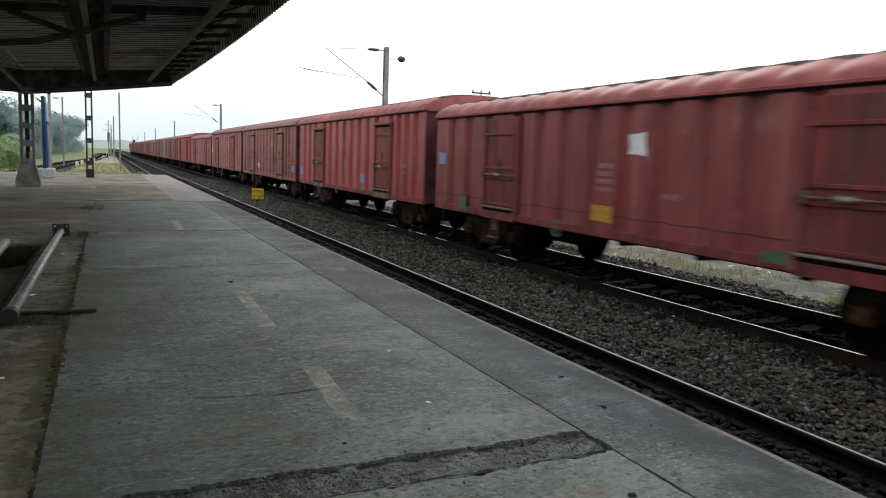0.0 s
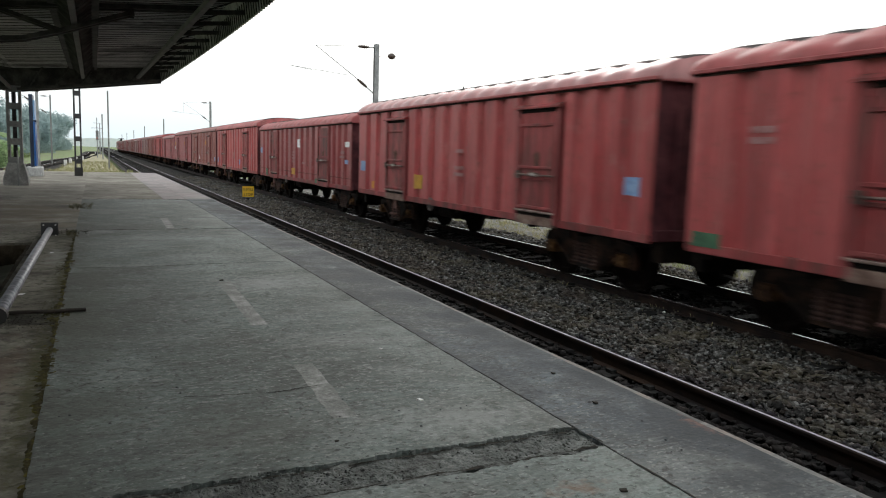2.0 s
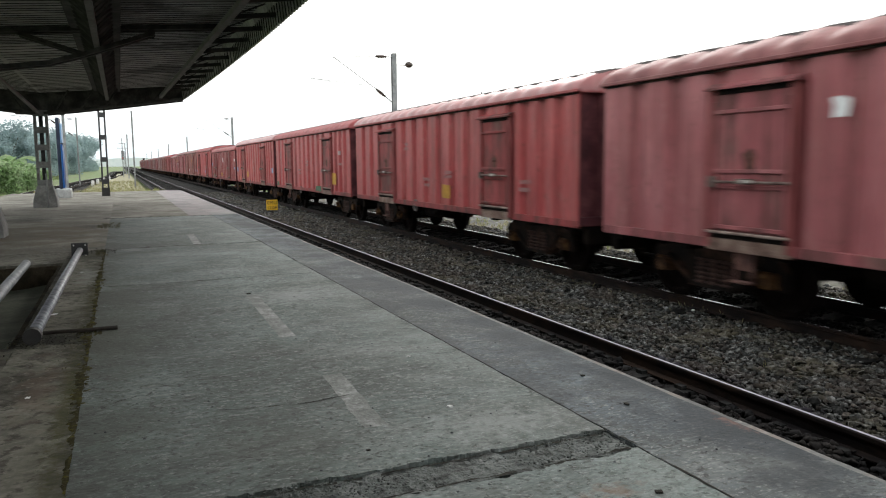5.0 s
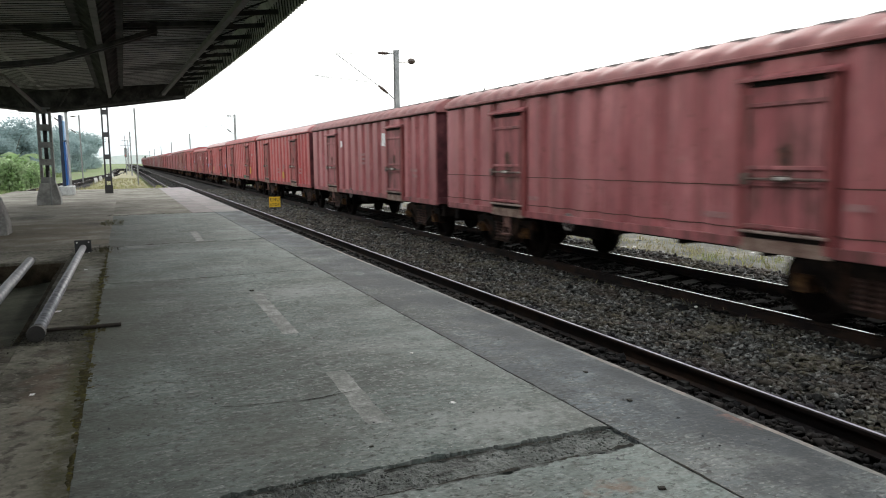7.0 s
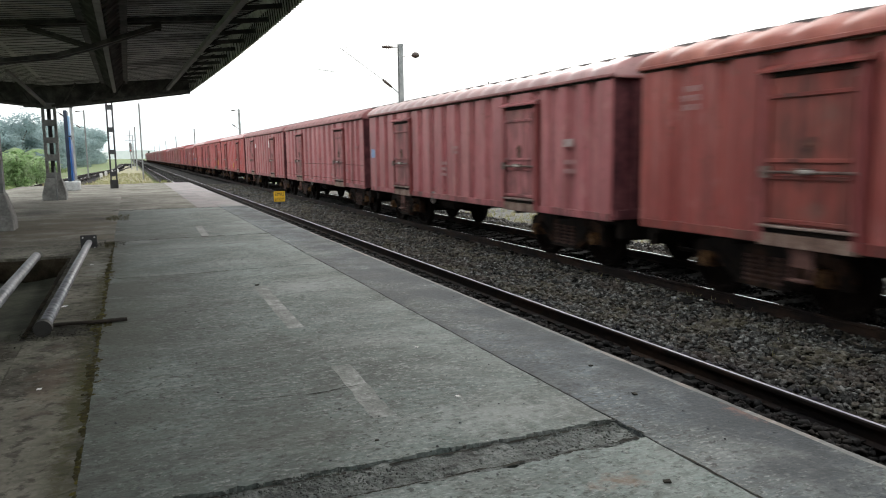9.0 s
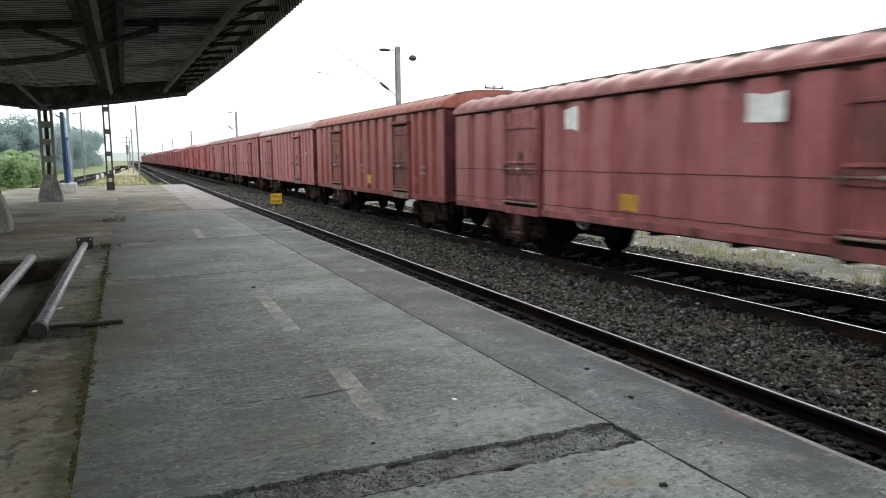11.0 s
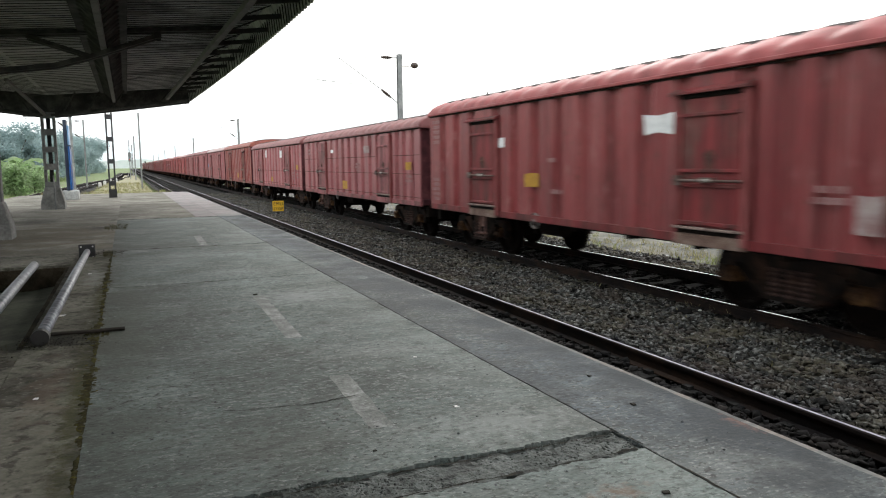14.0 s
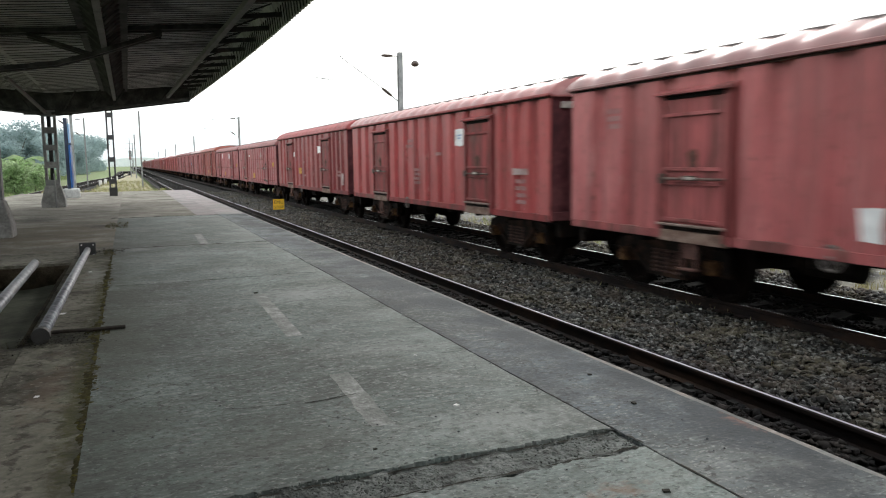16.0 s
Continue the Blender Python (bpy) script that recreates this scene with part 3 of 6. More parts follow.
def raw_mesh(name, verts, faces, material, smooth=False):
    me = bpy.data.meshes.new(name)
    me.from_pydata(verts, [], faces)
    me.materials.append(material)
    if smooth:
        me.polygons.foreach_set("use_smooth", [True] * len(me.polygons))
    me.update()
    return me

# ================= ground, track beds, tracks =================
BED = RAIL - 0.21        # level of the ballast between the sleepers
LOW = RAIL - 0.62        # the open ground beside the line


def left_track_x(y):
    """Centre line of the track on the other side of the platform, which closes in on the main line."""
    a = -8.7 + 0.04 * y
    k = min(1.0, max(0.0, (y - 110) / 160))
    return a * (1 - k) ** 2 + (1 - (1 - k) ** 2) * -0.6 if y > 110 else a


def wavy(x, y, s, a):
    return a * noise.noise(Vector((x * s, y * s, 3.7)))


bm = bm_new()
ys = [-300, -120, -60, -30, 0, 10, 20, 30, 45, 60, 80, 100, 130, 170, 220, 300, 450, 800, 1600, 3500]
xs = [-2500, -900, -400, -200, -120, -80, -50, -36, -28, -22, -18, -15, -12, -9, 0, 6, 12, 13, 14.5, 17, 21, 27, 40, 70, 130, 300, 900, 2500]
grid_sheet(bm, [[(x, y, LOW + (-0.28 if 11 < x < 30 and -10 < y < 75 else wavy(x, y, 0.15, 0.14) if abs(x) < 100 else 0)) for x in xs] for y in ys])
solid("ground", bm, M_GROUND, "dry grass and bare soil beside the railway", "ground", "structure", smooth=True)


def bed_mesh(path, profile, step):
    """A raised bed: the profile (offset, z) swept along a centre line x(y)."""
    bm = bm_new()
    rows = []
    y = path[0]
    while y <= path[1]:
        c = path[2](y)
        rows.append([(c + o, y, z + wavy(c + o, y, 1.3, 0.035)) for o, z in profile])
        y += step(y)
    grid_sheet(bm, rows)
    return bm


def steps_out(y):
    return 0.25 if -2 < y < 30 else 1.0 if y < 80 else 6.0


main_bed = [(-1.75, BED - 0.02), (-1.3, BED - 0.02), (-0.9, BED - 0.02), (0, BED - 0.03), (0.9, BED - 0.02), (1.3, BED), (1.8, BED - 0.01), (2.3, BED - 0.02), (2.8, BED - 0.01), (3.3, BED),
            (3.75, BED - 0.02), (4.58, BED - 0.04), (5.4, BED - 0.03), (5.9, BED), (6.5, BED - 0.02), (7.0, BED - 0.06), (7.7, BED - 0.3), (8.4, LOW - 0.05)]
solid("trackbed_main", bed_mesh((-60, 900, lambda y: TRACK1), main_bed, steps_out), M_BED, "bed of crushed grey stone under the two main tracks", "ballast bed", "structure", smooth=True)
side_bed = [(-3.0, LOW - 0.05), (-2.2, BED - 0.12), (-1.6, BED - 0.02), (-0.8, BED - 0.03), (0.8, BED - 0.03), (1.6, BED - 0.02), (2.2, BED - 0.12), (3.0, LOW - 0.05)]
solid("trackbed_side", bed_mesh((-60, 300, left_track_x), side_bed, lambda y: 2.0), M_BED, "bed of crushed stone under the side track", "ballast bed", "structure", smooth=True)

RAIL_PROFILE = [(-0.068, -0.172), (0.068, -0.172), (0.068, -0.160), (0.012, -0.142), (0.010, -0.045), (0.0345, -0.036), (0.0345, -0.008), (0.026, -0.001), (0.012, 0.0), (-0.018, 0.0),
                (-0.026, -0.001), (-0.0345, -0.008), (-0.0345, -0.036), (-0.010, -0.045), (-0.012, -0.142), (-0.068, -0.160)]


def rail_mesh(centre, side, y0, y1, step, head):
    bm = bm_new()
    ys, y = [], y0
    while y < y1:
        ys.append(y)
        y += step
    ys.append(y1)
    rings = [[bm.verts.new((centre(y) + side + a, y, RAIL + z)) for a, z in RAIL_PROFILE] for y in ys]
    n = len(RAIL_PROFILE)
    for r, s in zip(rings, rings[1:]):
        for i in range(n):
            f = bm.faces.new((r[i], r[(i + 1) % n], s[(i + 1) % n], s[i]))
            f.material_index = 1 if i == 8 else 0
    me = to_mesh("rail", bm, M_RAILSIDE)
    me.materials.append(head)
    return me


def sleeper_mesh():
    bm = bm_new()
    prism(bm, [(-1.37, -0.40), (1.37, -0.40), (1.37, -0.20), (1.33, -0.172), (0.62, -0.172), (0.45, -0.20), (-0.45, -0.20), (-0.62, -0.172), (-1.33, -0.172), (-1.37, -0.20)], -0.125, 0.125)
    for s in (-GAUGE_HALF, GAUGE_HALF):
        for o in (-0.11, 0.11):
            box(bm, s + o - 0.035, s + o + 0.035, -0.05, 0.05, -0.175, -0.135)
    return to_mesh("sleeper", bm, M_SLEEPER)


SLEEPER = sleeper_mesh()
sp = [v.co.copy() for v in SLEEPER.vertices]
sf = [tuple(p.vertices) for p in SLEEPER.polygons]


def track(name, label, centre, y0, y1, near0, near1, step, head=None):
    head = head or M_RAILTOP
    tr = thing(name, 0, 0, 0, label, "railway track", kind="structure")
    for side in (-GAUGE_HALF, GAUGE_HALF):
        put("rail", rail_mesh(centre, side, y0, y1, step, head), tr, label="steel rail with a worn head and rusty sides")
    verts, faces, y = [], [], y0
    while y < y1:
        x = centre(y)
        if near0 <= y <= near1:
            put("sleeper", SLEEPER, tr, pose(x, y, RAIL))
        else:
            o = len(verts)
            verts += [(c.x + x, c.y + y, c.z + RAIL) for c in sp]
            faces += [tuple(i + o for i in f) for f in sf]
        y += 0.6 if y < 150 else 1.8
    rest = put("sleepers_beyond", raw_mesh("sleepers_beyond", verts, faces, M_SLEEPER), tr)
    tagged(rest, kind="stuff")
    return tr


track("track_platform", "empty broad gauge track along the platform edge", lambda y: TRACK1, -40, 700, 0, 60, 30, M_RAILGLINT)
track("track_goods", "broad gauge track that carries the goods train", lambda y: TRACK2, -40, 700, 0, 60, 30)
track("track_side", "side track beyond the platform, closing in on the main line", left_track_x, -40, 270, 40, 110, 5)


# ---- loose stone ----
def stone_field(name, areas, material, label, seed):
    """Crushed stones, each a bent block, strewn over areas (x0, x1, y0, y1, per square metre, size)."""
    rng = np.random.default_rng(seed)
    corners = np.array([(x, y, z) for x in (-1, 1) for y in (-1, 1) for z in (-1, 1)], float)
    quads = np.array([(0, 1, 3, 2), (4, 6, 7, 5), (0, 4, 5, 1), (2, 3, 7, 6), (0, 2, 6, 4), (1, 5, 7, 3)])
    vs, fs, o = [], [], 0
    for x0, x1, y0, y1, per, size, top in areas:
        n = int((x1 - x0) * (y1 - y0) * per)
        c = np.stack([rng.uniform(x0, x1, n), rng.uniform(y0, y1, n), np.full(n, top)], 1)
        c[:, 2] += rng.uniform(-0.025, 0.035, n) + 0.02 * np.sin(c[:, 0] * 5 + c[:, 1] * 2)
        shape = corners[None] * rng.uniform(0.45, 1.0, (n, 8, 1)) * (rng.uniform(0.3, 1.5, (n, 1, 3)))
        q = rng.normal(size=(n, 4))
        q /= np.linalg.norm(q, axis=1)[:, None]
        w, x, y, z = q.T
        rot = np.stack([np.stack([1 - 2 * (y * y + z * z), 2 * (x * y - z * w), 2 * (x * z + y * w)], 1),
                        np.stack([2 * (x * y + z * w), 1 - 2 * (x * x + z * z), 2 * (y * z - x * w)], 1),
                        np.stack([2 * (x * z - y * w), 2 * (y * z + x * w), 1 - 2 * (x * x + y * y)], 1)], 1)
        v = np.einsum("nij,nkj->nki", rot, shape) * np.array((1.12, 1.12, 0.66)) * (size * rng.uniform(0.6, 1.35, n))[:, None, None] + c[:, None]
        vs.append(v.reshape(-1, 3))
        fs.append((quads[None] + 8 * np.arange(n)[:, None, None] + o).reshape(-1, 4))
        o += 8 * n
    v, f = np.concatenate(vs), np.concatenate(fs)
    me = bpy.data.meshes.new(name)
    me.vertices.add(len(v))
    me.vertices.foreach_set("co", v.ravel())
    me.loops.add(f.size)
    me.loops.foreach_set("vertex_index", f.ravel())
    me.polygons.add(len(f))
    me.polygons.foreach_set("loop_start", np.arange(0, f.size, 4))
    me.polygons.foreach_set("loop_total", np.full(len(f), 4))
    me.materials.append(material)
    me.update(calc_edges=True)
    me.validate()
    return tagged(put(name, me), label, "ballast", kind="stuff")


T = BED
stone_field("ballast_between", [(5.13, 7.86, -6, 2.0, 200, 0.036, T + 0.01), (5.13, 7.86, 2.0, 14, 560, 0.033, T + 0.01), (5.13, 7.86, 14, 30, 300, 0.036, T + 0.01), (5.13, 7.86, 30, 62, 120, 0.055, T + 0.01)],
            M_STONE, "grey crushed stone heaped between the two tracks", 3)
stone_field("ballast_brown", [(5.7, 7.9, 2.0, 14, 150, 0.029, T + 0.018), (5.2, 7.9, 14, 34, 150, 0.036, T + 0.018)], M_STONE_BROWN, "brown stained stone along the goods track", 13)
stone_field("ballast_platform", [(2.62, 5.02, -6, 2.0, 160, 0.036, T + 0.01), (2.62, 5.02, 2.0, 16, 330, 0.034, T + 0.018), (2.75, 5.02, 16, 45, 80, 0.05, T - 0.01)],
            M_STONE_DARK, "dark crushed stone beside the platform wall", 4)
stone_field("ballast_wallside", [(2.66, 3.32, -6, 1.5, 300, 0.028, T + 0.03), (2.66, 3.32, 1.5, 22, 420, 0.026, T + 0.03)], M_STONE_BROWN, "brown gravelly stone along the foot of the platform wall", 15)
# the train's shade is put into the near-black colour of these stones
stone_field("ballast_goods", [(8.0, 9.6, 2.0, 30, 230, 0.032, T - 0.012)], M_STONE_DARK, "crushed stone between the goods rails, coloured black for train shade", 5)
stone_field("ballast_far_side", [(9.7, 11.4, 2.0, 34, 230, 0.038, T + 0.005), (11.2, 12.2, 2.0, 34, 90, 0.042, T - 0.12)],
            M_STONE, "grey crushed stone on the far shoulder of the line", 6)


# ---- blades of grass ----
def blade_field(name, spots, material, label, seed, kind="stuff"):
    """Tufts of narrow blades; spots are (x0, x1, y0, y1, z, tufts, blades, height)."""
    rng = np.random.default_rng(seed)
    v, f = [], []
    for x0, x1, y0, y1, z, tufts, blades, height in spots:
        for _ in range(tufts):
            cx, cy = rng.uniform(x0, x1), rng.uniform(y0, y1)
            zz = z(cx, cy) if callable(z) else z
            for _ in range(blades):
                a, lean, hh = rng.uniform(0, 6.283), rng.uniform(0.05, 0.6), height * rng.uniform(0.5, 1.2)
                bx, by = cx + rng.normal(0, height * 0.3), cy + rng.normal(0, height * 0.3)
                w = height * 0.05
                o = len(v)
                v += [(bx - w * math.sin(a), by + w * math.cos(a), zz - 0.01), (bx + w * math.sin(a), by - w * math.cos(a), zz - 0.01),
                      (bx + lean * hh * 0.5 * math.cos(a), by + lean * hh * 0.5 * math.sin(a), zz + hh * 0.7),
                      (bx + lean * hh * math.cos(a), by + lean * hh * math.sin(a), zz + hh)]
                f += [(o, o + 1, o + 2), (o + 2, o + 1, o + 3)]
    return tagged(put(name, raw_mesh(name, v, f, material)), label, "grass", kind=kind)


def verge_z(x, y):
    k = min(1, max(0, (y - 36.4) / 16))
    return -0.03 - 1.05 * k * k * (3 - 2 * k) + wavy(x, y, 0.5, 0.05)


bm = bm_new()
grid_sheet(bm, [[(left_track_x(y) * 0.5 + (-4.4 - left_track_x(36) * 0.5) * 1.0 + (2.3 + 4.4 - (left_track_x(y) - left_track_x(36)) * 0.5) * i / 10, y, verge_z(i, y) - (0.35 if i in (0, 10) else 0)) for i in range(11)]
                for y in [36.42, 37.5, 39, 41, 43, 45, 47, 49, 51, 53, 57, 62, 68, 75, 85, 95, 110, 130, 150, 180, 210]])
solid("verge", bm, M_VERGE, "sandy grassed verge sloping down past the platform end", "verge", "structure", smooth=True)
blade_field("verge_grass", [(-3.6, 2.0, 37, 60, verge_z, 900, 7, 0.16), (-3.0, 2.0, 60, 110, verge_z, 700, 6, 0.22)], M_DRYGRASS, "dry yellowish grass on the verge past the platform", 8)
blade_field("field_grass", [(-17, -11.2, 30, 90, LOW, 2600, 9, 0.45), (-11.4, -9.6, 42, 100, LOW, 500, 8, 0.3), (-26, -11, 90, 190, LOW, 1300, 8, 0.7)], M_GRASS, "green rough grass beside the side track", 9)
blade_field("far_side_grass", [(13.2, 27, 4, 60, LOW + 0.03, 420, 7, 0.15), (12.2, 15.5, 4, 30, LOW + 0.02, 420, 9, 0.19)], M_DRYGRASS, "dry tufts of grass beyond the goods track", 10)

bm = bm_new()
grid_sheet(bm, [[(12.3 + 1.9 * i + wavy(i, y, 0.3, 0.5), y, LOW + 0.03 + 0.05 * math.sin(i * 1.7 + y) - (0.2 if i in (0, 9) else 0)) for i in range(10)] for y in [0.75 * k for k in range(100)]])
solid("waste_ground", bm, M_WASTE, "pale sandy waste ground with ash beyond the goods track", "bare ground", "structure", smooth=True)
blade_field("ballast_weeds", [(7.75, 8.0, 8.0, 8.9, BED + 0.02, 7, 4, 0.10), (7.5, 7.8, 7.2, 11.5, BED + 0.02, 8, 3, 0.09), (6.2, 7.6, 3.5, 9, BED + 0.02, 6, 3, 0.08)], M_DRYGRASS, "dry stalks sprouting from the crushed stone", 19)
bm = bm_new()
bmesh.ops.create_icosphere(bm, subdivisions=2, radius=0.024, matrix=pose(7.70, 8.45, BED + 0.065) @ Matrix.Diagonal((1.3, 1.0, 0.7, 1)))
solid("pebble", bm, M_LITTER, "small pale pebble on the crushed stone", "stone")
# litter and rubble beyond the goods track
rng = random.Random(5)
for i in range(26):
    bm = bm_new()
    box(bm, -0.5, 0.5, -0.4, 0.4, -0.3, 0.3)
    for v in bm.verts:
        v.co *= rng.uniform(0.6, 1.2)
    s = rng.uniform(0.06, 0.17)
    solid("rubble_lump", bm, M_LITTER if i % 3 else M_STONE_PALE, "pale lump of rubble lying in dry grass", "rubble", group="rubble beyond the goods track",
          m=pose(rng.uniform(11.9, 17.0), rng.uniform(5, 26), LOW + s * 0.25, 0, 0, rng.uniform(0, 180)) @ Matrix.Diagonal((s, s * 1.2, s, 1)))

# ================= platform =================
SEAM = 1.915             # joint between the main slabs and the edge strip
PX = -0.25               # where the trowelled concrete meets the old brown paving


def left_edge(y):
    return -5.4 + 0.03 * y


def slab(name, x0, x1, y0, y1, material, label, seed, drop=0.0, jag=0.006, cell=0.12, thick=0.12, rough_top=0.0, most=90, parent=None, x_left=None):
    """A cast slab: top with slight waves, uneven edges, sides going down."""
    bm = bm_new()
    nx, ny = max(2, min(most, int((x1 - x0) / cell))), max(2, min(220, int((y1 - y0) / cell)))
    rows = []
    for j in range(ny + 1):
        row = []
        for i in range(nx + 1):
            xa = x_left(y0 + (y1 - y0) * j / ny) if x_left else x0
            x, y = xa + (x1 - xa) * i / nx, y0 + (y1 - y0) * j / ny
            if i in (0, nx):
                x += min(jag, 0.007) * (noise.noise(Vector((y * 6, seed, i))) + 0.6 * noise.noise(Vector((y * 19, seed, i))))
            if j in (0, ny):
                y += jag * (noise.noise(Vector((x * 6, seed + 9, j))) + 0.6 * noise.noise(Vector((x * 19, seed + 3, j))) + 0.5 * noise.noise(Vector((x * 55, seed + 5, j))))
            row.append((x, y, -drop + wavy(x, y, 0.9, 0.004) + (wavy(x, y, 31, rough_top) + wavy(x, y, 11, rough_top) if rough_top else 0)))
        rows.append(row)
    v = grid_sheet(bm, rows)
    ring = v[0] + [r[-1] for r in v[1:]] + v[-1][-2::-1] + [r[0] for r in v[-2:0:-1]]
    low = [bm.verts.new((p.co.x, p.co.y, p.co.z - thick)) for p in ring]
    for i in range(len(ring)):
        bm.faces.new((ring[i], ring[(i + 1) % len(ring)], low[(i + 1) % len(ring)], low[i]))
    return part(name, bm, material, parent, label)


platform = thing("platform", 0, 0, 0, "long concrete railway platform with a paved edge strip", "platform", kind="structure")
bm = bm_new()
prism(bm, [(left_edge(0) + 0.1, -1.6), (EDGE - 0.07, -1.6), (EDGE - 0.07, -0.13), (left_edge(0) + 0.1, -0.13)], -40, 2.0)
prism(bm, [(left_edge(20) + 0.1, -1.6), (EDGE - 0.07, -1.6), (EDGE - 0.07, -0.13), (left_edge(20) + 0.1, -0.13)], 11.6, 36.4)
prism(bm, [(-0.66, -1.6), (EDGE - 0.07, -1.6), (EDGE - 0.07, -0.13), (-0.62, -0.13)], 2.0, 11.6)
prism(bm, [(left_edge(0) + 0.1, -1.6), (-1.75, -1.6), (-1.75, -0.13), (left_edge(0) + 0.1, -0.13)], 2.0, 11.6)
prism(bm, [(-1.75, -1.6), (-0.62, -1.6), (-0.62, -0.13), (-1.75, -0.13)], 2.0, 5.48)
prism(bm, [(-1.75, -1.6), (-0.62, -1.6), (-0.62, -0.13), (-1.75, -0.13)], 10.15, 11.6)
part("platform_core", bm, M_WALL, platform)

joints = [-40, -22, -10, -3.2]
for a, b in zip(joints, joints[1:]):
    slab("slab", PX + 0.006, SEAM - 0.004, a + 0.006, b - 0.006, M_CONCRETE, "", a, cell=0.8, parent=platform)
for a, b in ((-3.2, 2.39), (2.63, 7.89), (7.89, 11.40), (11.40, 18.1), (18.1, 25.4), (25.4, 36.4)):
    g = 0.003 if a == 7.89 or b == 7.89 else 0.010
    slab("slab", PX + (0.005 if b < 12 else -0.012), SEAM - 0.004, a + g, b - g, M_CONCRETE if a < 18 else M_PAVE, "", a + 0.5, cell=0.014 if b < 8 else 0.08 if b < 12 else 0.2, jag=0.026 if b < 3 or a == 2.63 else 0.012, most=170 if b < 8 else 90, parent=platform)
slab("trench_fill", PX + 0.01, SEAM + 0.001, 2.399, 2.622, M_PATCH, "rough patched trench across the concrete", 77, drop=0.014, jag=0.026, cell=0.012, most=180, rough_top=0.009, parent=platform)
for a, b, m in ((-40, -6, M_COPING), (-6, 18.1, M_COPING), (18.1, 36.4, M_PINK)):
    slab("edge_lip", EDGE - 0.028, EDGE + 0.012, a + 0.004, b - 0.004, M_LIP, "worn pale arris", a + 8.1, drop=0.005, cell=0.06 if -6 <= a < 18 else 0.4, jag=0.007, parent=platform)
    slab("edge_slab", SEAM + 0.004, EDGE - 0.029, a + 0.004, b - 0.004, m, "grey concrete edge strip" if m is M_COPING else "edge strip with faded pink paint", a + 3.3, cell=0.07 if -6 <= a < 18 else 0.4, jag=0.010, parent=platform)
slab("pink_strip", 1.42, SEAM - 0.006, 18.14, 36.38, M_PINK, "band of faded pink paint", 5, drop=-0.004, cell=0.3, thick=0.003, jag=0.03, parent=platform)
# brown paving on the inner side, round the open pit
slab("paving", -0.70, PX - 0.006, -40, 2.0, M_EARTH, "", 11, drop=0.01, cell=0.5, parent=platform)
slab("paving", -0.70, PX + 0.012, 2.0, 11.40, M_EARTH, "", 12, drop=0.004, cell=0.08, jag=0.014, parent=platform)
slab("paving", -5.0, PX - 0.006, 11.40, 36.4, M_PAVE, "", 13, drop=0.006, cell=0.22, parent=platform, x_left=left_edge)
slab("paving", -5.0, -0.70, 10.12, 11.392, M_EARTH, "", 14, drop=0.008, cell=0.1, jag=0.012, parent=platform, x_left=left_edge)
slab("paving", -5.0, -1.72, -3.0, 10.112, M_EARTH, "", 15, drop=0.008, cell=0.3, parent=platform, x_left=left_edge)
slab("paving", -1.715, -0.705, -3.0, 5.50, M_EARTH, "", 16, drop=0.010, cell=0.1, jag=0.014, parent=platform)
slab("paving", -5.0, -0.706, -40, -3.01, M_EARTH, "", 17, drop=0.010, cell=0.9, parent=platform, x_left=left_edge)


def moss_width(y):
    """Half-width of the growth along the joint: a thin dirty line, then moss, then mud round the loose bar."""
    return 0.022 + 0.05 * max(0, 1 - abs(y - 4.3) / 1.0) + 0.11 * max(0, 1 - abs(y - 5.75) / 0.5) + 0.045 * max(0, 1 - abs(y - 8.2) / 2.6)


bm = bm_new()
rows = []
for j in range(420):
    y = 2.68 + 8.6 * j / 419
    row = []
    for i in range(35):
        x = -0.50 + 0.0125 * i
        k = 1 - abs(x + 0.252) / moss_width(y)
        row.append((x, y, -0.0090 + 0.011 * max(-0.6, min(0.75, k)) + 0.008 * noise.noise(Vector((x * 17, y * 9, 3))) + 0.010 * noise.noise(Vector((x * 50, y * 38, 8)))))
    rows.append(row)
grid_sheet(bm, rows)
part("moss_line", bm, M_MOSSLINE, platform, "moss and dirt grown along the joint", smooth=True)
bm = bm_new()
grid_sheet(bm, [[(-1.78 + 1.2 * i / 10, 5.42 + 4.78 * j / 16, -0.30 + 0.10 * (abs(i - 4.5) / 5) ** 2 + wavy(i, j, 0.5, 0.03)) for i in range(11)] for j in range(17)])
part("pit_floor", bm, M_PIT, platform, "muddy floor of an open pit", smooth=True)
for a, b, c, d in ((-1.73, -0.70, 10.06, 10.11), (-0.755, -0.71, 5.52, 10.06), (-1.73, -0.755, 5.505, 5.54)):      # soil sides of the pit
    bm = bm_new()
    box(bm, a, b, c, d, -0.36, -0.035)
    bmesh.ops.subdivide_edges(bm, edges=list(bm.edges), cuts=7, use_grid_fill=True)
    for v in bm.verts:
        v.co += Vector((1, 1, 0.4)) * 0.022 * noise.noise(v.co * 7)
    part("pit_side", bm, M_SOIL, platform, "crumbling soil side of the pit")


def line_strip(x0, x1, y0, y1, seed):
    bm = bm_new()
    n = max(4, int((y1 - y0) / 0.02))
    rows = []
    for j in range(n + 1):
        y = y0 + (y1 - y0) * j / n
        wob = 0.012 * noise.noise(Vector((y * 7, seed, 0)))
        row = []
        for k in range(5):
            x = x0 + wob + 0.04 * (j / n) + (x1 - x0) * k / 4
            row.append((x, y, 0.0012 + wavy(x, y, 0.9, 0.004)))
        rows.append(row)
    grid_sheet(bm, rows)
    return part("painted_line", bm, M_LINE, platform, "worn white painted dash")


for k, (a, b) in enumerate(((3.08, 3.98), (5.0, 6.78), (11.5, 13.2))):
    line_strip(0.94, 1.05, a, b, k)


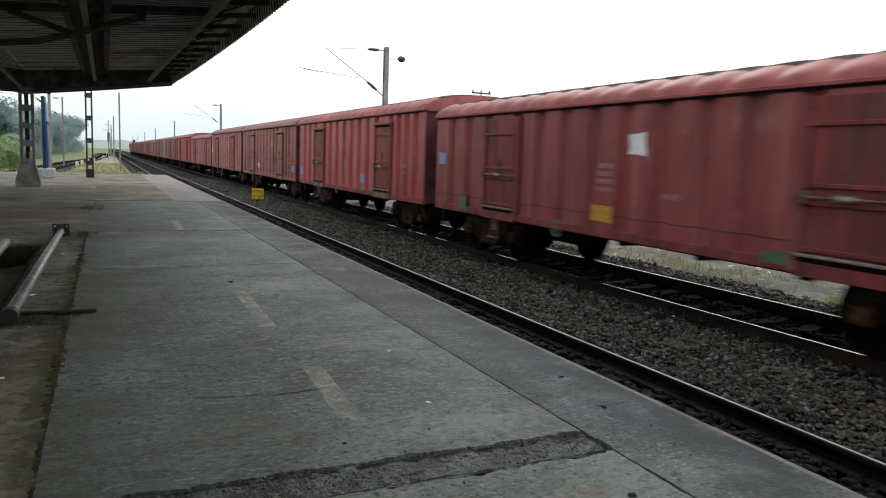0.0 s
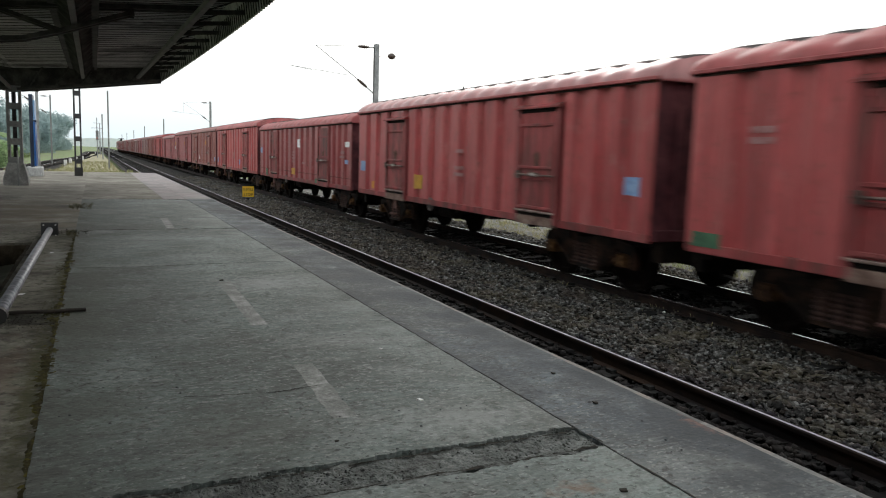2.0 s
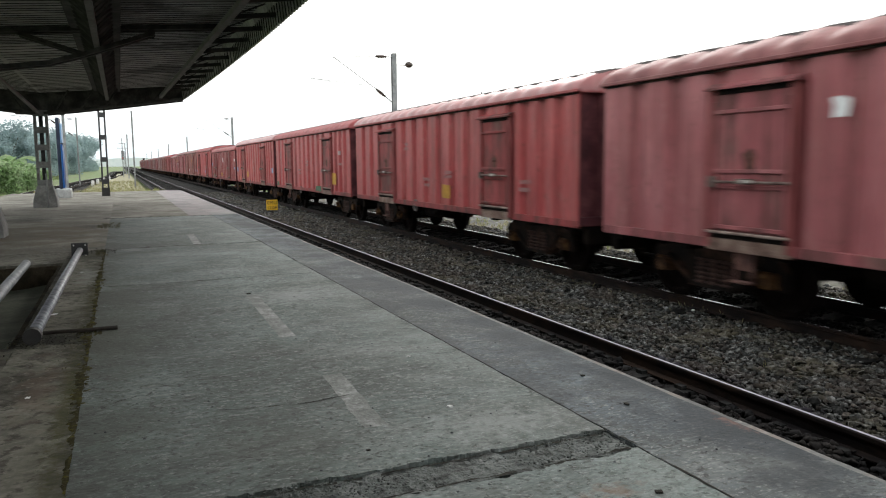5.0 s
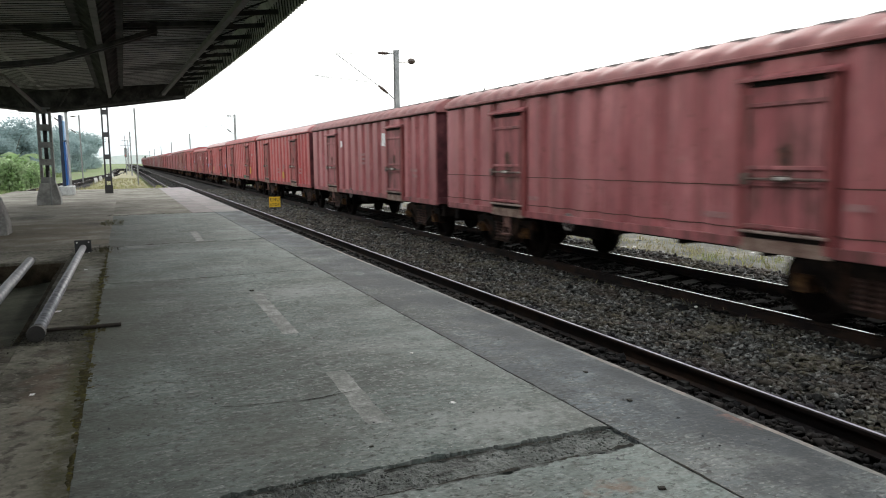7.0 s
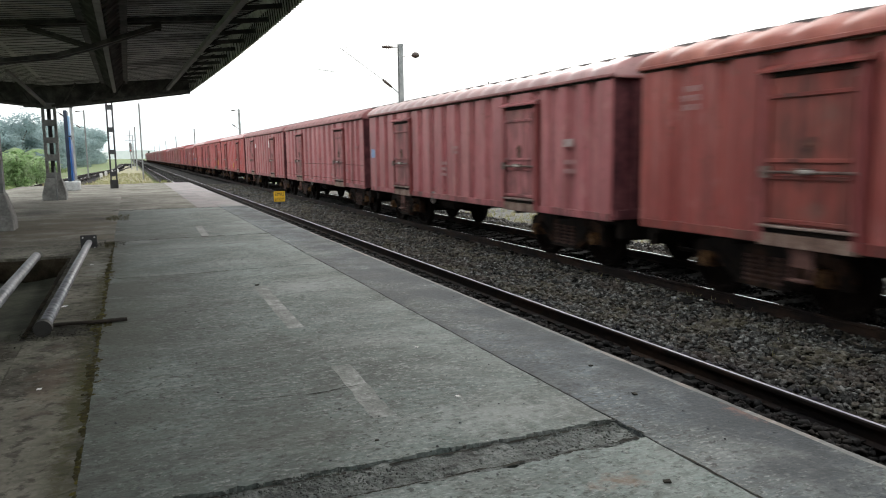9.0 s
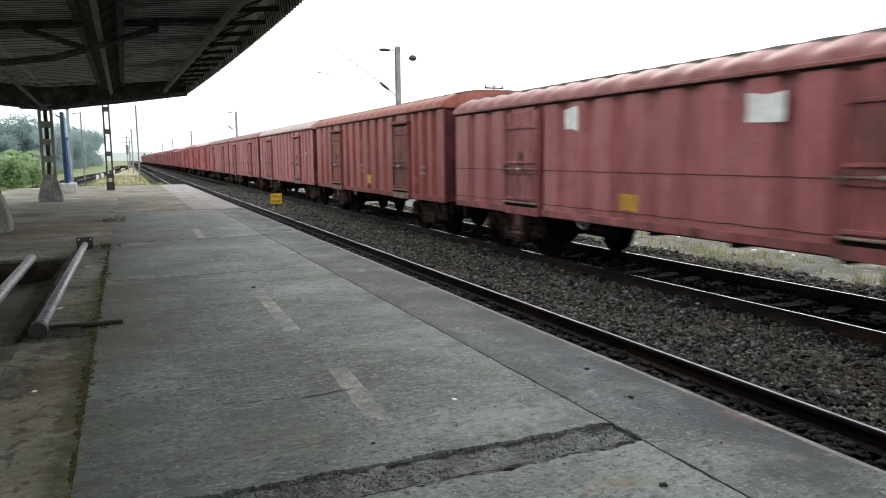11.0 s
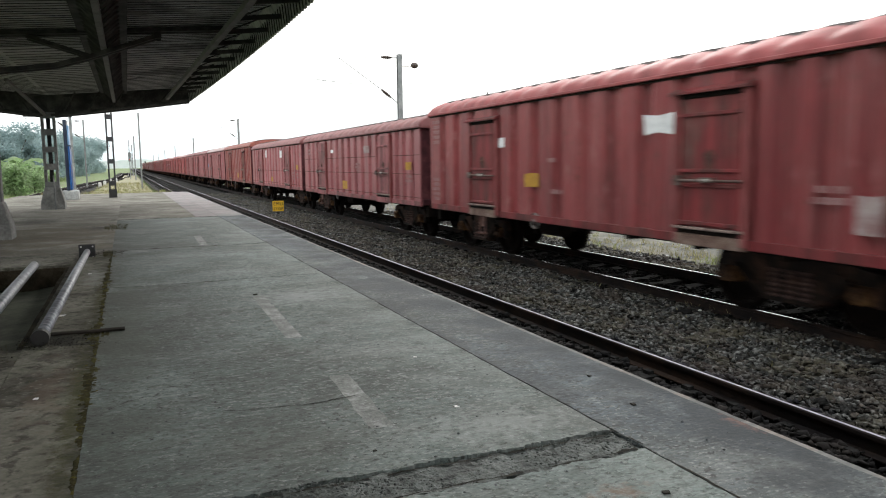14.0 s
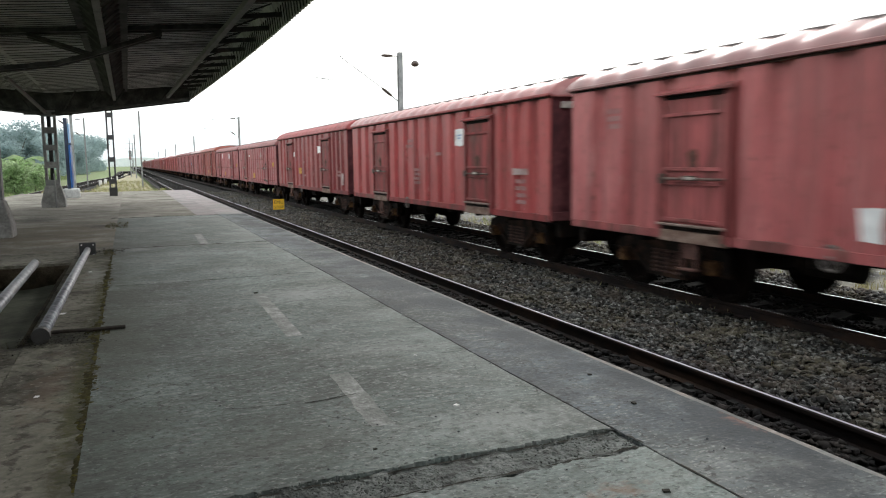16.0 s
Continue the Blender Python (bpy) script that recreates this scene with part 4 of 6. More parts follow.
def crack(points, w, seed):
    """An irregular dark crack with chipped sides."""
    bm = bm_new()
    rows = []
    for (xa, ya), (xb, yb) in zip(points, points[1:]):
        for k in range(14):
            t = k / 14
            x, y = xa + (xb - xa) * t, ya + (yb - ya) * t
            o = 0.018 * noise.noise(Vector((x * 9, y * 9, seed))) + 0.008 * noise.noise(Vector((x * 40, y * 40, seed)))
            ww = w * max(0.12, 0.6 + 0.9 * noise.noise(Vector((x * 14, y * 14, seed + 4))))
            z = 0.0024 + wavy(x, y, 0.9, 0.004)
            rows.append([(x, y + o - ww, z), (x, y + o, z), (x, y + o + ww, z)])
    grid_sheet(bm, rows)
    return part("crack", bm, M_JOINT, platform, "dark hairline crack")


crack([(0.36, 3.62), (0.48, 3.58), (0.60, 3.57)], 0.004, 2)
crack([(0.60, 3.57), (0.78, 3.54), (0.91, 3.56), (1.03, 3.59)], 0.007, 3)
crack([(-0.15, 3.88), (-0.07, 3.96), (0.02, 4.02)], 0.005, 5)


def stain(points, w, material, name, label, seed, z0=0.0026, rough=1.3):
    """A flat uneven strip of dirt or moss along a line of points."""
    bm = bm_new()
    rows = []
    for (xa, ya), (xb, yb) in zip(points, points[1:]):
        d = Vector((xb - xa, yb - ya))
        side = Vector((-d.y, d.x)).normalized()
        n = max(6, int(d.length / 0.015))
        for k in range(n):
            p = Vector((xa, ya)) + d * (k / n)
            a = w * max(0.0, 0.35 + rough * noise.noise(Vector((p.x * 8, p.y * 8, seed))) + 0.9 * noise.noise(Vector((p.x * 27, p.y * 27, seed))))
            b = w * max(0.0, 0.35 + rough * noise.noise(Vector((p.x * 8, p.y * 8, seed + 7))) + 0.9 * noise.noise(Vector((p.x * 27, p.y * 27, seed + 7))))
            l, r = p + side * a, p - side * b
            rows.append([(l.x, l.y, z0 + wavy(l.x, l.y, 0.9, 0.004)), (r.x, r.y, z0 + wavy(r.x, r.y, 0.9, 0.004))])
    grid_sheet(bm, rows)
    return part(name, bm, material, platform, label)


stain([(-0.20, 11.38), (0.5, 11.41), (1.2, 11.40), (1.90, 11.43)], 0.060, M_JOINT, "dirt_seam", "dark dirt in a joint", 3)
stain([(-0.40, 18.05), (0.4, 18.1), (1.4, 18.1), (1.91, 18.05)], 0.15, M_JOINT, "dirt_seam", "dark dirt in a joint", 4)
stain([(0.35, 7.84), (0.9, 7.89), (1.73, 7.90)], 0.014, M_JOINT, "dirt_seam", "dark dirt in a joint", 5)
stain([(SEAM, 2.62), (SEAM, 5.0), (SEAM + 0.004, 9.0), (SEAM, 13.0)], 0.006, M_JOINT, "dirt_seam", "dark dirt in a joint", 6)
stain([(SEAM, -1.0), (SEAM, 2.42)], 0.006, M_JOINT, "dirt_seam", "dark dirt in a joint", 8)
stain([(SEAM - 0.015, 2.62), (SEAM, 2.52), (SEAM + 0.012, 2.41)], 0.020, M_JOINT, "dirt_seam", "dark dirt in a joint", 14)
stain([(-0.22, 2.414), (0.4, 2.410), (1.1, 2.416), (1.5, 2.418), (1.91, 2.424)], 0.012, M_JOINT, "dirt_seam", "dark ragged line along the edge of the trench", 41, z0=-0.010)
stain([(-0.22, 2.612), (0.4, 2.606), (1.1, 2.612), (1.91, 2.606)], 0.012, M_JOINT, "dirt_seam", "dark ragged line along the edge of the trench", 44, z0=-0.010)
stone_field("mud_crumbs", [(-0.74, -0.20, 5.40, 5.74, 2600, 0.0035, -0.022), (-0.50, -0.12, 5.30, 5.80, 900, 0.003, -0.018), (-0.55, -0.10, 10.9, 11.3, 900, 0.006, -0.018),
                           (-1.6, -0.72, 3.2, 5.6, 200, 0.003, -0.026)], M_JOINT, "dark crumbs of mud on the paving", 31)

stone_field("trench_gravel", [(-0.2, 1.9, 2.412, 2.612, 4200, 0.0042, -0.029)], M_PATCH, "fine gravel in the patched trench", 33)

# moss and weeds along the seam and in the joints
blade_field("seam_weeds", [(-0.37, -0.255, 2.2, 8.3, -0.012, 1500, 8, 0.011), (-0.46, -0.25, 2.8, 5.2, -0.012, 500, 7, 0.009), (-0.36, -0.2, 10.6, 11.4, -0.005, 60, 7, 0.03), (-0.45, -0.05, 15.2, 16.4, 0, 60, 7, 0.04), (-0.9, -0.3, 4.6, 5.7, -0.01, 60, 6, 0.014)],
            M_MOSS, "brownish moss and weeds in the paving seam", 21)
rng = random.Random(12)
verts, faces = [], []
for i in range(300):                     # grit and scraps on the concrete
    x, y = rng.uniform(-0.2, 2.45), 2.2 + 14 * rng.random() ** 1.6
    s = rng.uniform(0.002, 0.006)
    o = len(verts)
    verts += [(x - s, y - s, 0.003), (x + s * 1.4, y - s * 0.6, 0.003), (x + s, y + s, 0.003), (x - s * 0.8, y + s * 1.3, 0.003), (x, y, 0.003 + s)]
    faces += [(o, o + 1, o + 4), (o + 1, o + 2, o + 4), (o + 2, o + 3, o + 4), (o + 3, o, o + 4)]
tagged(put("grit", raw_mesh("grit", verts, faces, M_STONE_PALE)), "grit and small chips on the platform", "grit", kind="stuff")
for x, y, s, m in ((1.41, 3.19, 0.016, M_LITTER), (1.56, 4.15, 0.012, M_LITTER), (1.02, 6.85, 0.022, M_JOINT), (2.29, 3.36, 0.013, M_JOINT), (2.21, 2.86, 0.016, M_JOINT), (1.71, 2.02, 0.016, M_JOINT), (0.88, 2.83, 0.010, M_JOINT), (-0.62, 11.95, 0.03, M_LITTER), (-0.45, 9.1, 0.03, M_LITTER), (-0.5, 4.25, 0.02, M_LITTER), (-0.55, 6.6, 0.03, M_LITTER)):
    bm = bm_new()
    box(bm, -1, 1, -0.7, 0.7, -0.25, 0.25)
    for v in bm.verts:
        v.co *= 0.7 + 0.5 * abs(noise.noise(v.co * 3 + Vector((x, y, 0))))
    solid("paper_scrap" if m is M_LITTER else "dirt_clod", bm, m, "small pale scrap of litter on the platform" if m is M_LITTER else "small dark clod of dirt on the concrete", "litter" if m is M_LITTER else "dirt",
          m=pose(x, y, 0.004 if x > PX else -0.006, 0, 0, x * 200) @ Matrix.Diagonal((s, s, s, 1)))

# ---- two lamp poles lying by the pit, and a charred stick ----


def lying_pole(x0, y0, x1, y1, z0, z1, r, label, plate, cap):
    ob = thing("lamp_pole", 0, 0, 0, label, "lamp pole", "poles lying by the pit")
    bm = bm_new()
    tube(bm, (x0, y0, z0), (x1, y1, z1), r, r * 0.95, 20)
    part("shaft", bm, M_GALV, ob, smooth=True)
    d = (Vector((x1, y1, z1)) - Vector((x0, y0, z0))).normalized()
    a = Vector((x1, y1, z1))
    if plate:
        bm = bm_new()
        q = d.to_track_quat("Y", "Z").to_matrix().to_4x4()
        box(bm, -0.10, 0.10, -0.010, 0.010, -0.10, 0.10)
        bevel_all(bm, 0.006)
        pl = part("base_plate", bm, M_DARKSTEEL, ob, "dark steel base plate with bolt holes", Matrix.Translation(a) @ q)
        for sx in (-0.07, 0.07):
            for sz in (-0.07, 0.07):
                bm = bm_new()
                tube(bm, (sx, -0.02, sz), (sx, 0.02, sz), 0.011, seg=8)
                part("bolt", bm, M_LITTER, pl)
    else:
        bm = bm_new()
        bmesh.ops.create_cone(bm, cap_ends=False, segments=16, radius1=r * 1.25, radius2=r * 1.25, depth=0.04, matrix=Matrix.Translation(a) @ d.to_track_quat("Z", "Y").to_matrix().to_4x4())
        part("wire_ring", bm, M_DARKSTEEL, ob)
    if cap:
        bm = bm_new()
        tube(bm, Vector((x0, y0, z0)) - d * 0.03, Vector((x0, y0, z0)) + d * 0.05, r * 1.32, r * 1.28, 18)
        part("end_cap", bm, M_BLACK, ob, "black end cap", smooth=False)
    return ob


lying_pole(-0.60, 5.55, -0.55, 10.85, 0.05, 0.065, 0.043, "galvanised steel lamp pole lying beside the open pit", True, True)
lying_pole(-1.02, 4.6, -1.06, 9.75, 0.055, 0.055, 0.050, "galvanised steel lamp pole laid across the open pit", False, False)
bm = bm_new()
rows = []
for i in range(9):
    k = i / 8
    rows.append([(-0.56 + 0.48 * k, 5.80 - 0.02 * k + 0.008 * math.sin(k * 9) + 0.017 * math.cos(a), 0.014 + 0.014 * math.sin(a)) for a in [2 * math.pi * j / 8 for j in range(9)]])
grid_sheet(bm, rows)
bmesh.ops.remove_doubles(bm, verts=list(bm.verts), dist=0.0005)
solid("stick", bm, M_CANE, "dark charred stick lying on the paving", "stick")

# ================= canopy =================
canopy = thing("platform_canopy", -2, 4, 0, "platform shelter of corrugated sheets on steel columns", "platform shelter")
CX, CY = -2.0, 4.0        # the canopy's own origin
Y_END = 26.0
MID = -2.12               # ridge line, where the two slopes of the roof meet in a valley
WIDE = 4.47               # from the valley to the eave


def eave(y):
    """Half width of the roof, slightly narrower towards its end."""
    k = min(1.0, max(0.0, (y - 11.7) / 14.3))
    return WIDE - 0.32 * k ** 1.6


def roof_z(x):
    return 3.416 + 0.082 * abs(x - MID)


bm = bm_new()
RIB = (1.0, 1.0, 0.9, -1.0, -1.0)
rows, n = [], int((Y_END + 20) / 0.037)
for j in range(n + 1):
    y = -20 + (Y_END + 20) * j / n
    e = eave(y)
    lift = 0.012 * RIB[j % 5] + 0.008 * noise.noise(Vector((y * 0.9, 3, 0)))
    jag = 0.015 * noise.noise(Vector((int(y / 0.8), 1, 0)))
    rows.append([(MID + a - CX, y - CY, roof_z(MID + a) + lift + jag) for a in (-e, -e + 0.4, -e + 0.8, -2.1, 0.0, 2.1, e - 0.8, e - 0.4, e)])
grid_sheet(bm, rows)
part("roof_sheet", bm, M_SHEET, canopy, "weathered grey corrugated roofing sheets")
for s in (-1, 1):                               # hanging valance along each eave
    bm = bm_new()
    rows = []
    for j in range(n + 1):
        y = -20 + (Y_END + 20) * j / n
        w = eave(y) + 0.011 * RIB[j % 5]
        low = 3.284 + 0.012 * noise.noise(Vector((int(y / 0.8), s, 2)))
        rows.append([(s * (w - 0.10) + MID - CX, y - CY, 3.775), (s * (w - 0.03) + MID - CX, y - CY, 3.58), (s * w + MID - CX, y - CY, low)])
    grid_sheet(bm, rows)
    part("valance", bm, M_SHEET, canopy, "hanging corrugated valance")

bm = bm_new()                                   # dark strips for the rusty laps of the sheets and their shadows
y = -6.0
while y < Y_END - 0.2:
    e = eave(y)
    for s in (-1, 1):
        bar(bm, (MID - CX + s * 0.05, y - CY, roof_z(MID) - 0.016), (MID - CX + s * (e - 0.1), y - CY, roof_z(MID + e - 0.1) - 0.016), 0.015, 0.010)
        bar(bm, (MID - CX + s * (e - 0.045), y - CY, 3.60), (MID - CX + s * (e - 0.016), y - CY, 3.30), 0.016, 0.026)
    y += 0.185 if y < 16 else 0.37
tagged(part("sheet_lap", bm, M_TRUSS, canopy, "dark strips for the shadowed, rusty laps of the roofing sheets"), kind="stuff")

for i, (x, z) in enumerate(((-5.6, 3.35), (-3.98, 3.245), (-0.255, 3.245), (1.63, 3.35))):
    bm = bm_new()
    for k in range(3):
        y0, y1 = -20 + 15.3 * k, min(Y_END - 0.15, -20 + 15.3 * (k + 1))
        e0 = (eave(y0) - WIDE, eave(y1) - WIDE) if i == 3 else (0, 0)
        bar(bm, (x + e0[0] - CX, y0 - CY, z), (x + e0[1] - CX, y1 - CY, z), 0.09, 0.09)
    part("purlin", bm, M_PURLIN, canopy, "grey painted roof beam")
for x in (-0.255, -3.98):                       # lattice girders above the beams
    bm = bm_new()
    z1, z0 = roof_z(x) - 0.06, 3.28
    for o in (-0.28, 0.28):
        bar(bm, (x + o - CX, -20 - CY, z1), (x + o - CX, Y_END - 0.2 - CY, z1), 0.22, 0.06)
        y = -20.0
        while y < Y_END - 0.7:
            bar(bm, (x + o - CX, y - CY, z1), (x + o * 0.15 - CX, y + 0.17 - CY, z0), 0.06, 0.025)
            bar(bm, (x + o * 0.15 - CX, y + 0.17 - CY, z0), (x + o - CX, y + 0.34 - CY, z1), 0.06, 0.025)
            y += 0.34
    part("lattice_girder", bm, M_TRUSS, canopy, "dark steel lattice girder")
bm = bm_new()                                   # ties from the outer beam to the eave
y = -20.0
while y < Y_END - 0.9:
    e = MID + eave(y)
    bar(bm, (e - 0.74 - CX, y - CY, 3.37), (e - 0.05 - CX, y - 0.10 - CY, 3.43), 0.05, 0.07)
    bar(bm, (e - 0.74 - CX, y - CY, 3.37), (e - 0.10 - CX, y + 0.5 - CY, roof_z(e) - 0.08), 0.022, 0.022)
    y += 1.22
tagged(part("eave_lacing", bm, M_TRUSS, canopy, "dark angle ties under the eave"), kind="stuff")

COLUMNS = (14.7, 24.1, 5.3, -4.1, -13.5)
for cy in COLUMNS:
    last = cy == 24.1
    for s in (-1, 1):
        bm = bm_new()
        yy = cy - CY - (0 if last else 0.3)
        c = MID - CX
        for o in (-0.12, 0.12):
            if not last:
                bar(bm, (c + s * 0.1, yy + o, 3.37), (c + s * 3.9, yy + o, 3.66), 0.11, 0.07)
            if last:
                bar(bm, (s * 0.1, yy + o, 2.66), (s * 3.85, yy + o, 3.16), 0.10, 0.07)
                for k in range(5):
                    bar(bm, (s * (0.4 + 0.65 * k), yy + o, 2.72 + 0.085 * k), (s * (0.75 + 0.65 * k), yy + o, 3.32 + 0.04 * k), 0.05, 0.04)
            else:
                bar(bm, (c + s * 0.1, yy + o, 2.76), (c + s * 1.1, yy + o, 2.90), 0.11, 0.07)
                bar(bm, (c + s * 1.1, yy + o, 2.90), (c + s * 1.66, yy + o, 3.07), 0.11, 0.07)
                bar(bm, (c + s * 1.66, yy + o, 3.07), (c + s * 2.75, yy + o, 3.47), 0.11, 0.07)
                bar(bm, (c + s * 0.7, yy + o, 3.36), (c + s * 1.66, yy + o, 3.07), 0.10, 0.06)
                bar(bm, (c + s * 2.75, yy + o, 3.42), (c + s * 2.75, yy + o, 3.62), 0.12, 0.06)
        part("bracket_arm", bm, M_TRUSS, canopy, "dark steel lattice bracket arm")
        if last:
            bm = bm_new()
            box(bm, min(0, s * 0.62), max(0, s * 0.62), yy - 0.012, yy + 0.012, 2.62, 3.2)
            part("gusset_plate", bm, M_TRUSS, canopy)
    bm = bm_new()                           # raking strut towards the next column
    bar(bm, (-0.05, cy - CY - 0.1, 2.68), (-0.46, cy - CY - 4.1, 3.22), 0.07, 0.07)
    part("strut", bm, M_PURLIN, canopy, "grey raking strut")
    col = thing("column", 0, 0, 0, "", "")
    col.parent, col.matrix_basis = canopy, pose(0 if last else -0.14, cy - CY - (0 if last else 0.3), 0)
    for o in (-0.15, 0.15):
        bm = bm_new()
        prism(bm, [(o - 0.035, 0.55), (o + 0.035, 0.55), (o + 0.035, 2.75), (o - 0.035, 2.75)], -0.11, 0.11)
        part("column_leg", bm, M_GREYSTEEL, col)
    for z0, z1 in ((0.62, 0.78), (1.12, 1.30), (1.62, 1.78), (2.10, 2.28), (2.58, 2.75)):
        for y in (-0.118, 0.108):
            bm = bm_new()
            box(bm, -0.184, 0.184, y, y + 0.010, z0, z1)
            part("batten_plate", bm, M_GREYSTEEL, col)
    bm = bm_new()
    tube(bm, (0.0, 0.02, 0.3), (0.0, 0.02, 2.7), 0.055, seg=10)
    part("downpipe", bm, M_DARKSTEEL, col, "dark rainwater pipe inside the column", smooth=True)
    bm = bm_new()
    lo, hi = (0.31, 0.29), (0.20, 0.17)
    v = [bm.verts.new((sx * a, sy * b, z)) for z, (a, b) in ((-0.02, lo), (0.18, lo), (0.62, hi)) for sx, sy in ((-1, -1), (1, -1), (1, 1), (-1, 1))]
    for r in (0, 4):
        for i in range(4):
            bm.faces.new((v[r + i], v[r + (i + 1) % 4], v[r + 4 + (i + 1) % 4], v[r + 4 + i]))
    bm.faces.new(v[:4][::-1])
    bm.faces.new(v[8:])
    bevel_all(bm, 0.012)
    part("plinth", bm, M_PLINTH, col, "tapered cement plinth")
    bm = bm_new()
    tube(bm, (0.08, -0.42, -0.01), (0.08, -0.40, 0.75), 0.022, seg=8)
    tube(bm, (0.08, -0.40, 0.75), (0.05, -0.12, 0.95), 0.022, seg=8)
    part("cable_conduit", bm, M_GREYSTEEL, col)
bm = bm_new()                                   # closed end of the canopy, following the bracket arms
for s in (-1, 1):
    w, c = eave(Y_END), MID - CX
    v = [bm.verts.new((c + s * a, Y_END - CY + o, z)) for o in (0, 0.03) for a, z in ((0, 2.685), (w * 0.5, 2.94), (w - 0.02, 3.225), (w - 0.006, 3.29), (w - 0.026, 3.58), (w - 0.10, 3.745), (0.4, 3.47), (0, 3.44))]
    n = 8
    for i in range(n):
        bm.faces.new((v[i], v[(i + 1) % n], v[n + (i + 1) % n], v[n + i]))
    bm.faces.new(v[:n])
    bm.faces.new(v[n:])
part("end_board", bm, M_TRUSS, canopy, "dark end board of the shelter")

# ================= posts, signs and masts =================


def laced_mast(x, y, label, w, d, height, base_z, mat_top, black=0.0, battens=1.0):
    ob = thing("lattice_mast", x, y, base_z, label, "mast")
    for o in (-w / 2, w / 2):
        bm = bm_new()
        prism(bm, [(o - 0.03, 0), (o + 0.03, 0), (o + 0.03, height), (o - 0.03, height)], -d / 2, d / 2)
        part("mast_leg", bm, mat_top, ob)
    z = 0.55
    while z < height - 0.1:
        for s in (-1, 1):
            bm = bm_new()
            box(bm, -w / 2 - 0.034, w / 2 + 0.034, s * d / 2 - 0.006, s * d / 2 + 0.006, z - 0.09, z + 0.09)
            part("batten_plate", bm, mat_top, ob)
        z += battens
    if black:
        bm = bm_new()
        box(bm, -w / 2 - 0.045, w / 2 + 0.045, -d / 2 - 0.015, d / 2 + 0.015, -0.02, black)
        part("base_casing", bm, M_BLACK, ob, "black painted base")
    return ob


laced_mast(-0.55, 31.6, "slender laced steel mast with a black base on the platform", 0.20, 0.16, 7.6, 0.0, M_DARKSTEEL, 0.32, 0.85)

board = thing("name_board", -1.98, 31.0, 0, "tall blue enamelled board edge-on upon a whitewashed plinth", "sign board")
bm = bm_new()
box(bm, -0.27, 0.27, -0.5, 0.5, -0.02, 0.33)
bevel_all(bm, 0.03)
part("plinth", bm, M_WHITEBASE, board, "whitewashed cement plinth")
bm = bm_new()
box(bm, -0.10, 0.02, -0.42, 0.42, 0.33, 2.92)
bevel_all(bm, 0.02, 2)
part("cabinet", bm, M_BLUEDARK, board, "dark blue cabinet")
bm = bm_new()
box(bm, 0.022, 0.085, -0.46, 0.40, 0.36, 1.95)
bevel_all(bm, 0.01)
part("lower_panel", bm, M_BLUE, board, "bright blue panel")
bm = bm_new()
box(bm, 0.022, 0.075, -0.40, 0.40, 2.0, 2.72)
bevel_all(bm, 0.01)
part("upper_panel", bm, M_BLUEPALE, board, "pale panel")
bm = bm_new()
box(bm, 0.02, 0.10, -0.12, 0.0, 1.86, 2.02)
part("bracket", bm, M_BLUEDARK, board)

sign = thing("stop_sign", 6.38, 34.7, BED - 0.05, "small yellow stop sign with black letters on a short post", "sign")
sign.scale = (0.86, 0.86, 0.86)
bm = bm_new()
box(bm, -0.30, 0.30, -0.012, 0.012, 0.22, 0.78)
bevel_all(bm, 0.006)
part("plate", bm, M_SIGN, sign, "yellow enamelled plate")
for s in (-0.2, 0.2):
    bm = bm_new()
    box(bm, s - 0.025, s + 0.025, 0.014, 0.05, -0.1, 0.76)
    part("post", bm, M_DARKSTEEL, sign)
for text, z in (("EMU", 0.535), ("STOP", 0.285)):
    cu = bpy.data.curves.new("letters", "FONT")
    cu.body, cu.size, cu.align_x, cu.extrude = text, 0.20 if len(text) > 3 else 0.25, "CENTER", 0.003
    cu.space_character = 1.1
    cu.materials.append(M_BLACK)
    ob = new("lettering", cu)
    ob.parent, ob.matrix_basis = sign, pose(0, -0.016, z, 90, 0, 0)


def insulator(bm, p0, p1):
    prof = [(0.0, 0.03)]
    for k in range(6):
        fat = 0.6 + 0.4 * math.sin(math.pi * (k + 0.5) / 6)
        prof += [((k + 0.2) / 6, 0.056 * fat), ((k + 0.3) / 6, 0.080 * fat), ((k + 0.7) / 6, 0.072 * fat), ((k + 0.8) / 6, 0.056 * fat)]
    lathe(bm, p0, p1, prof + [(1.0, 0.03)])


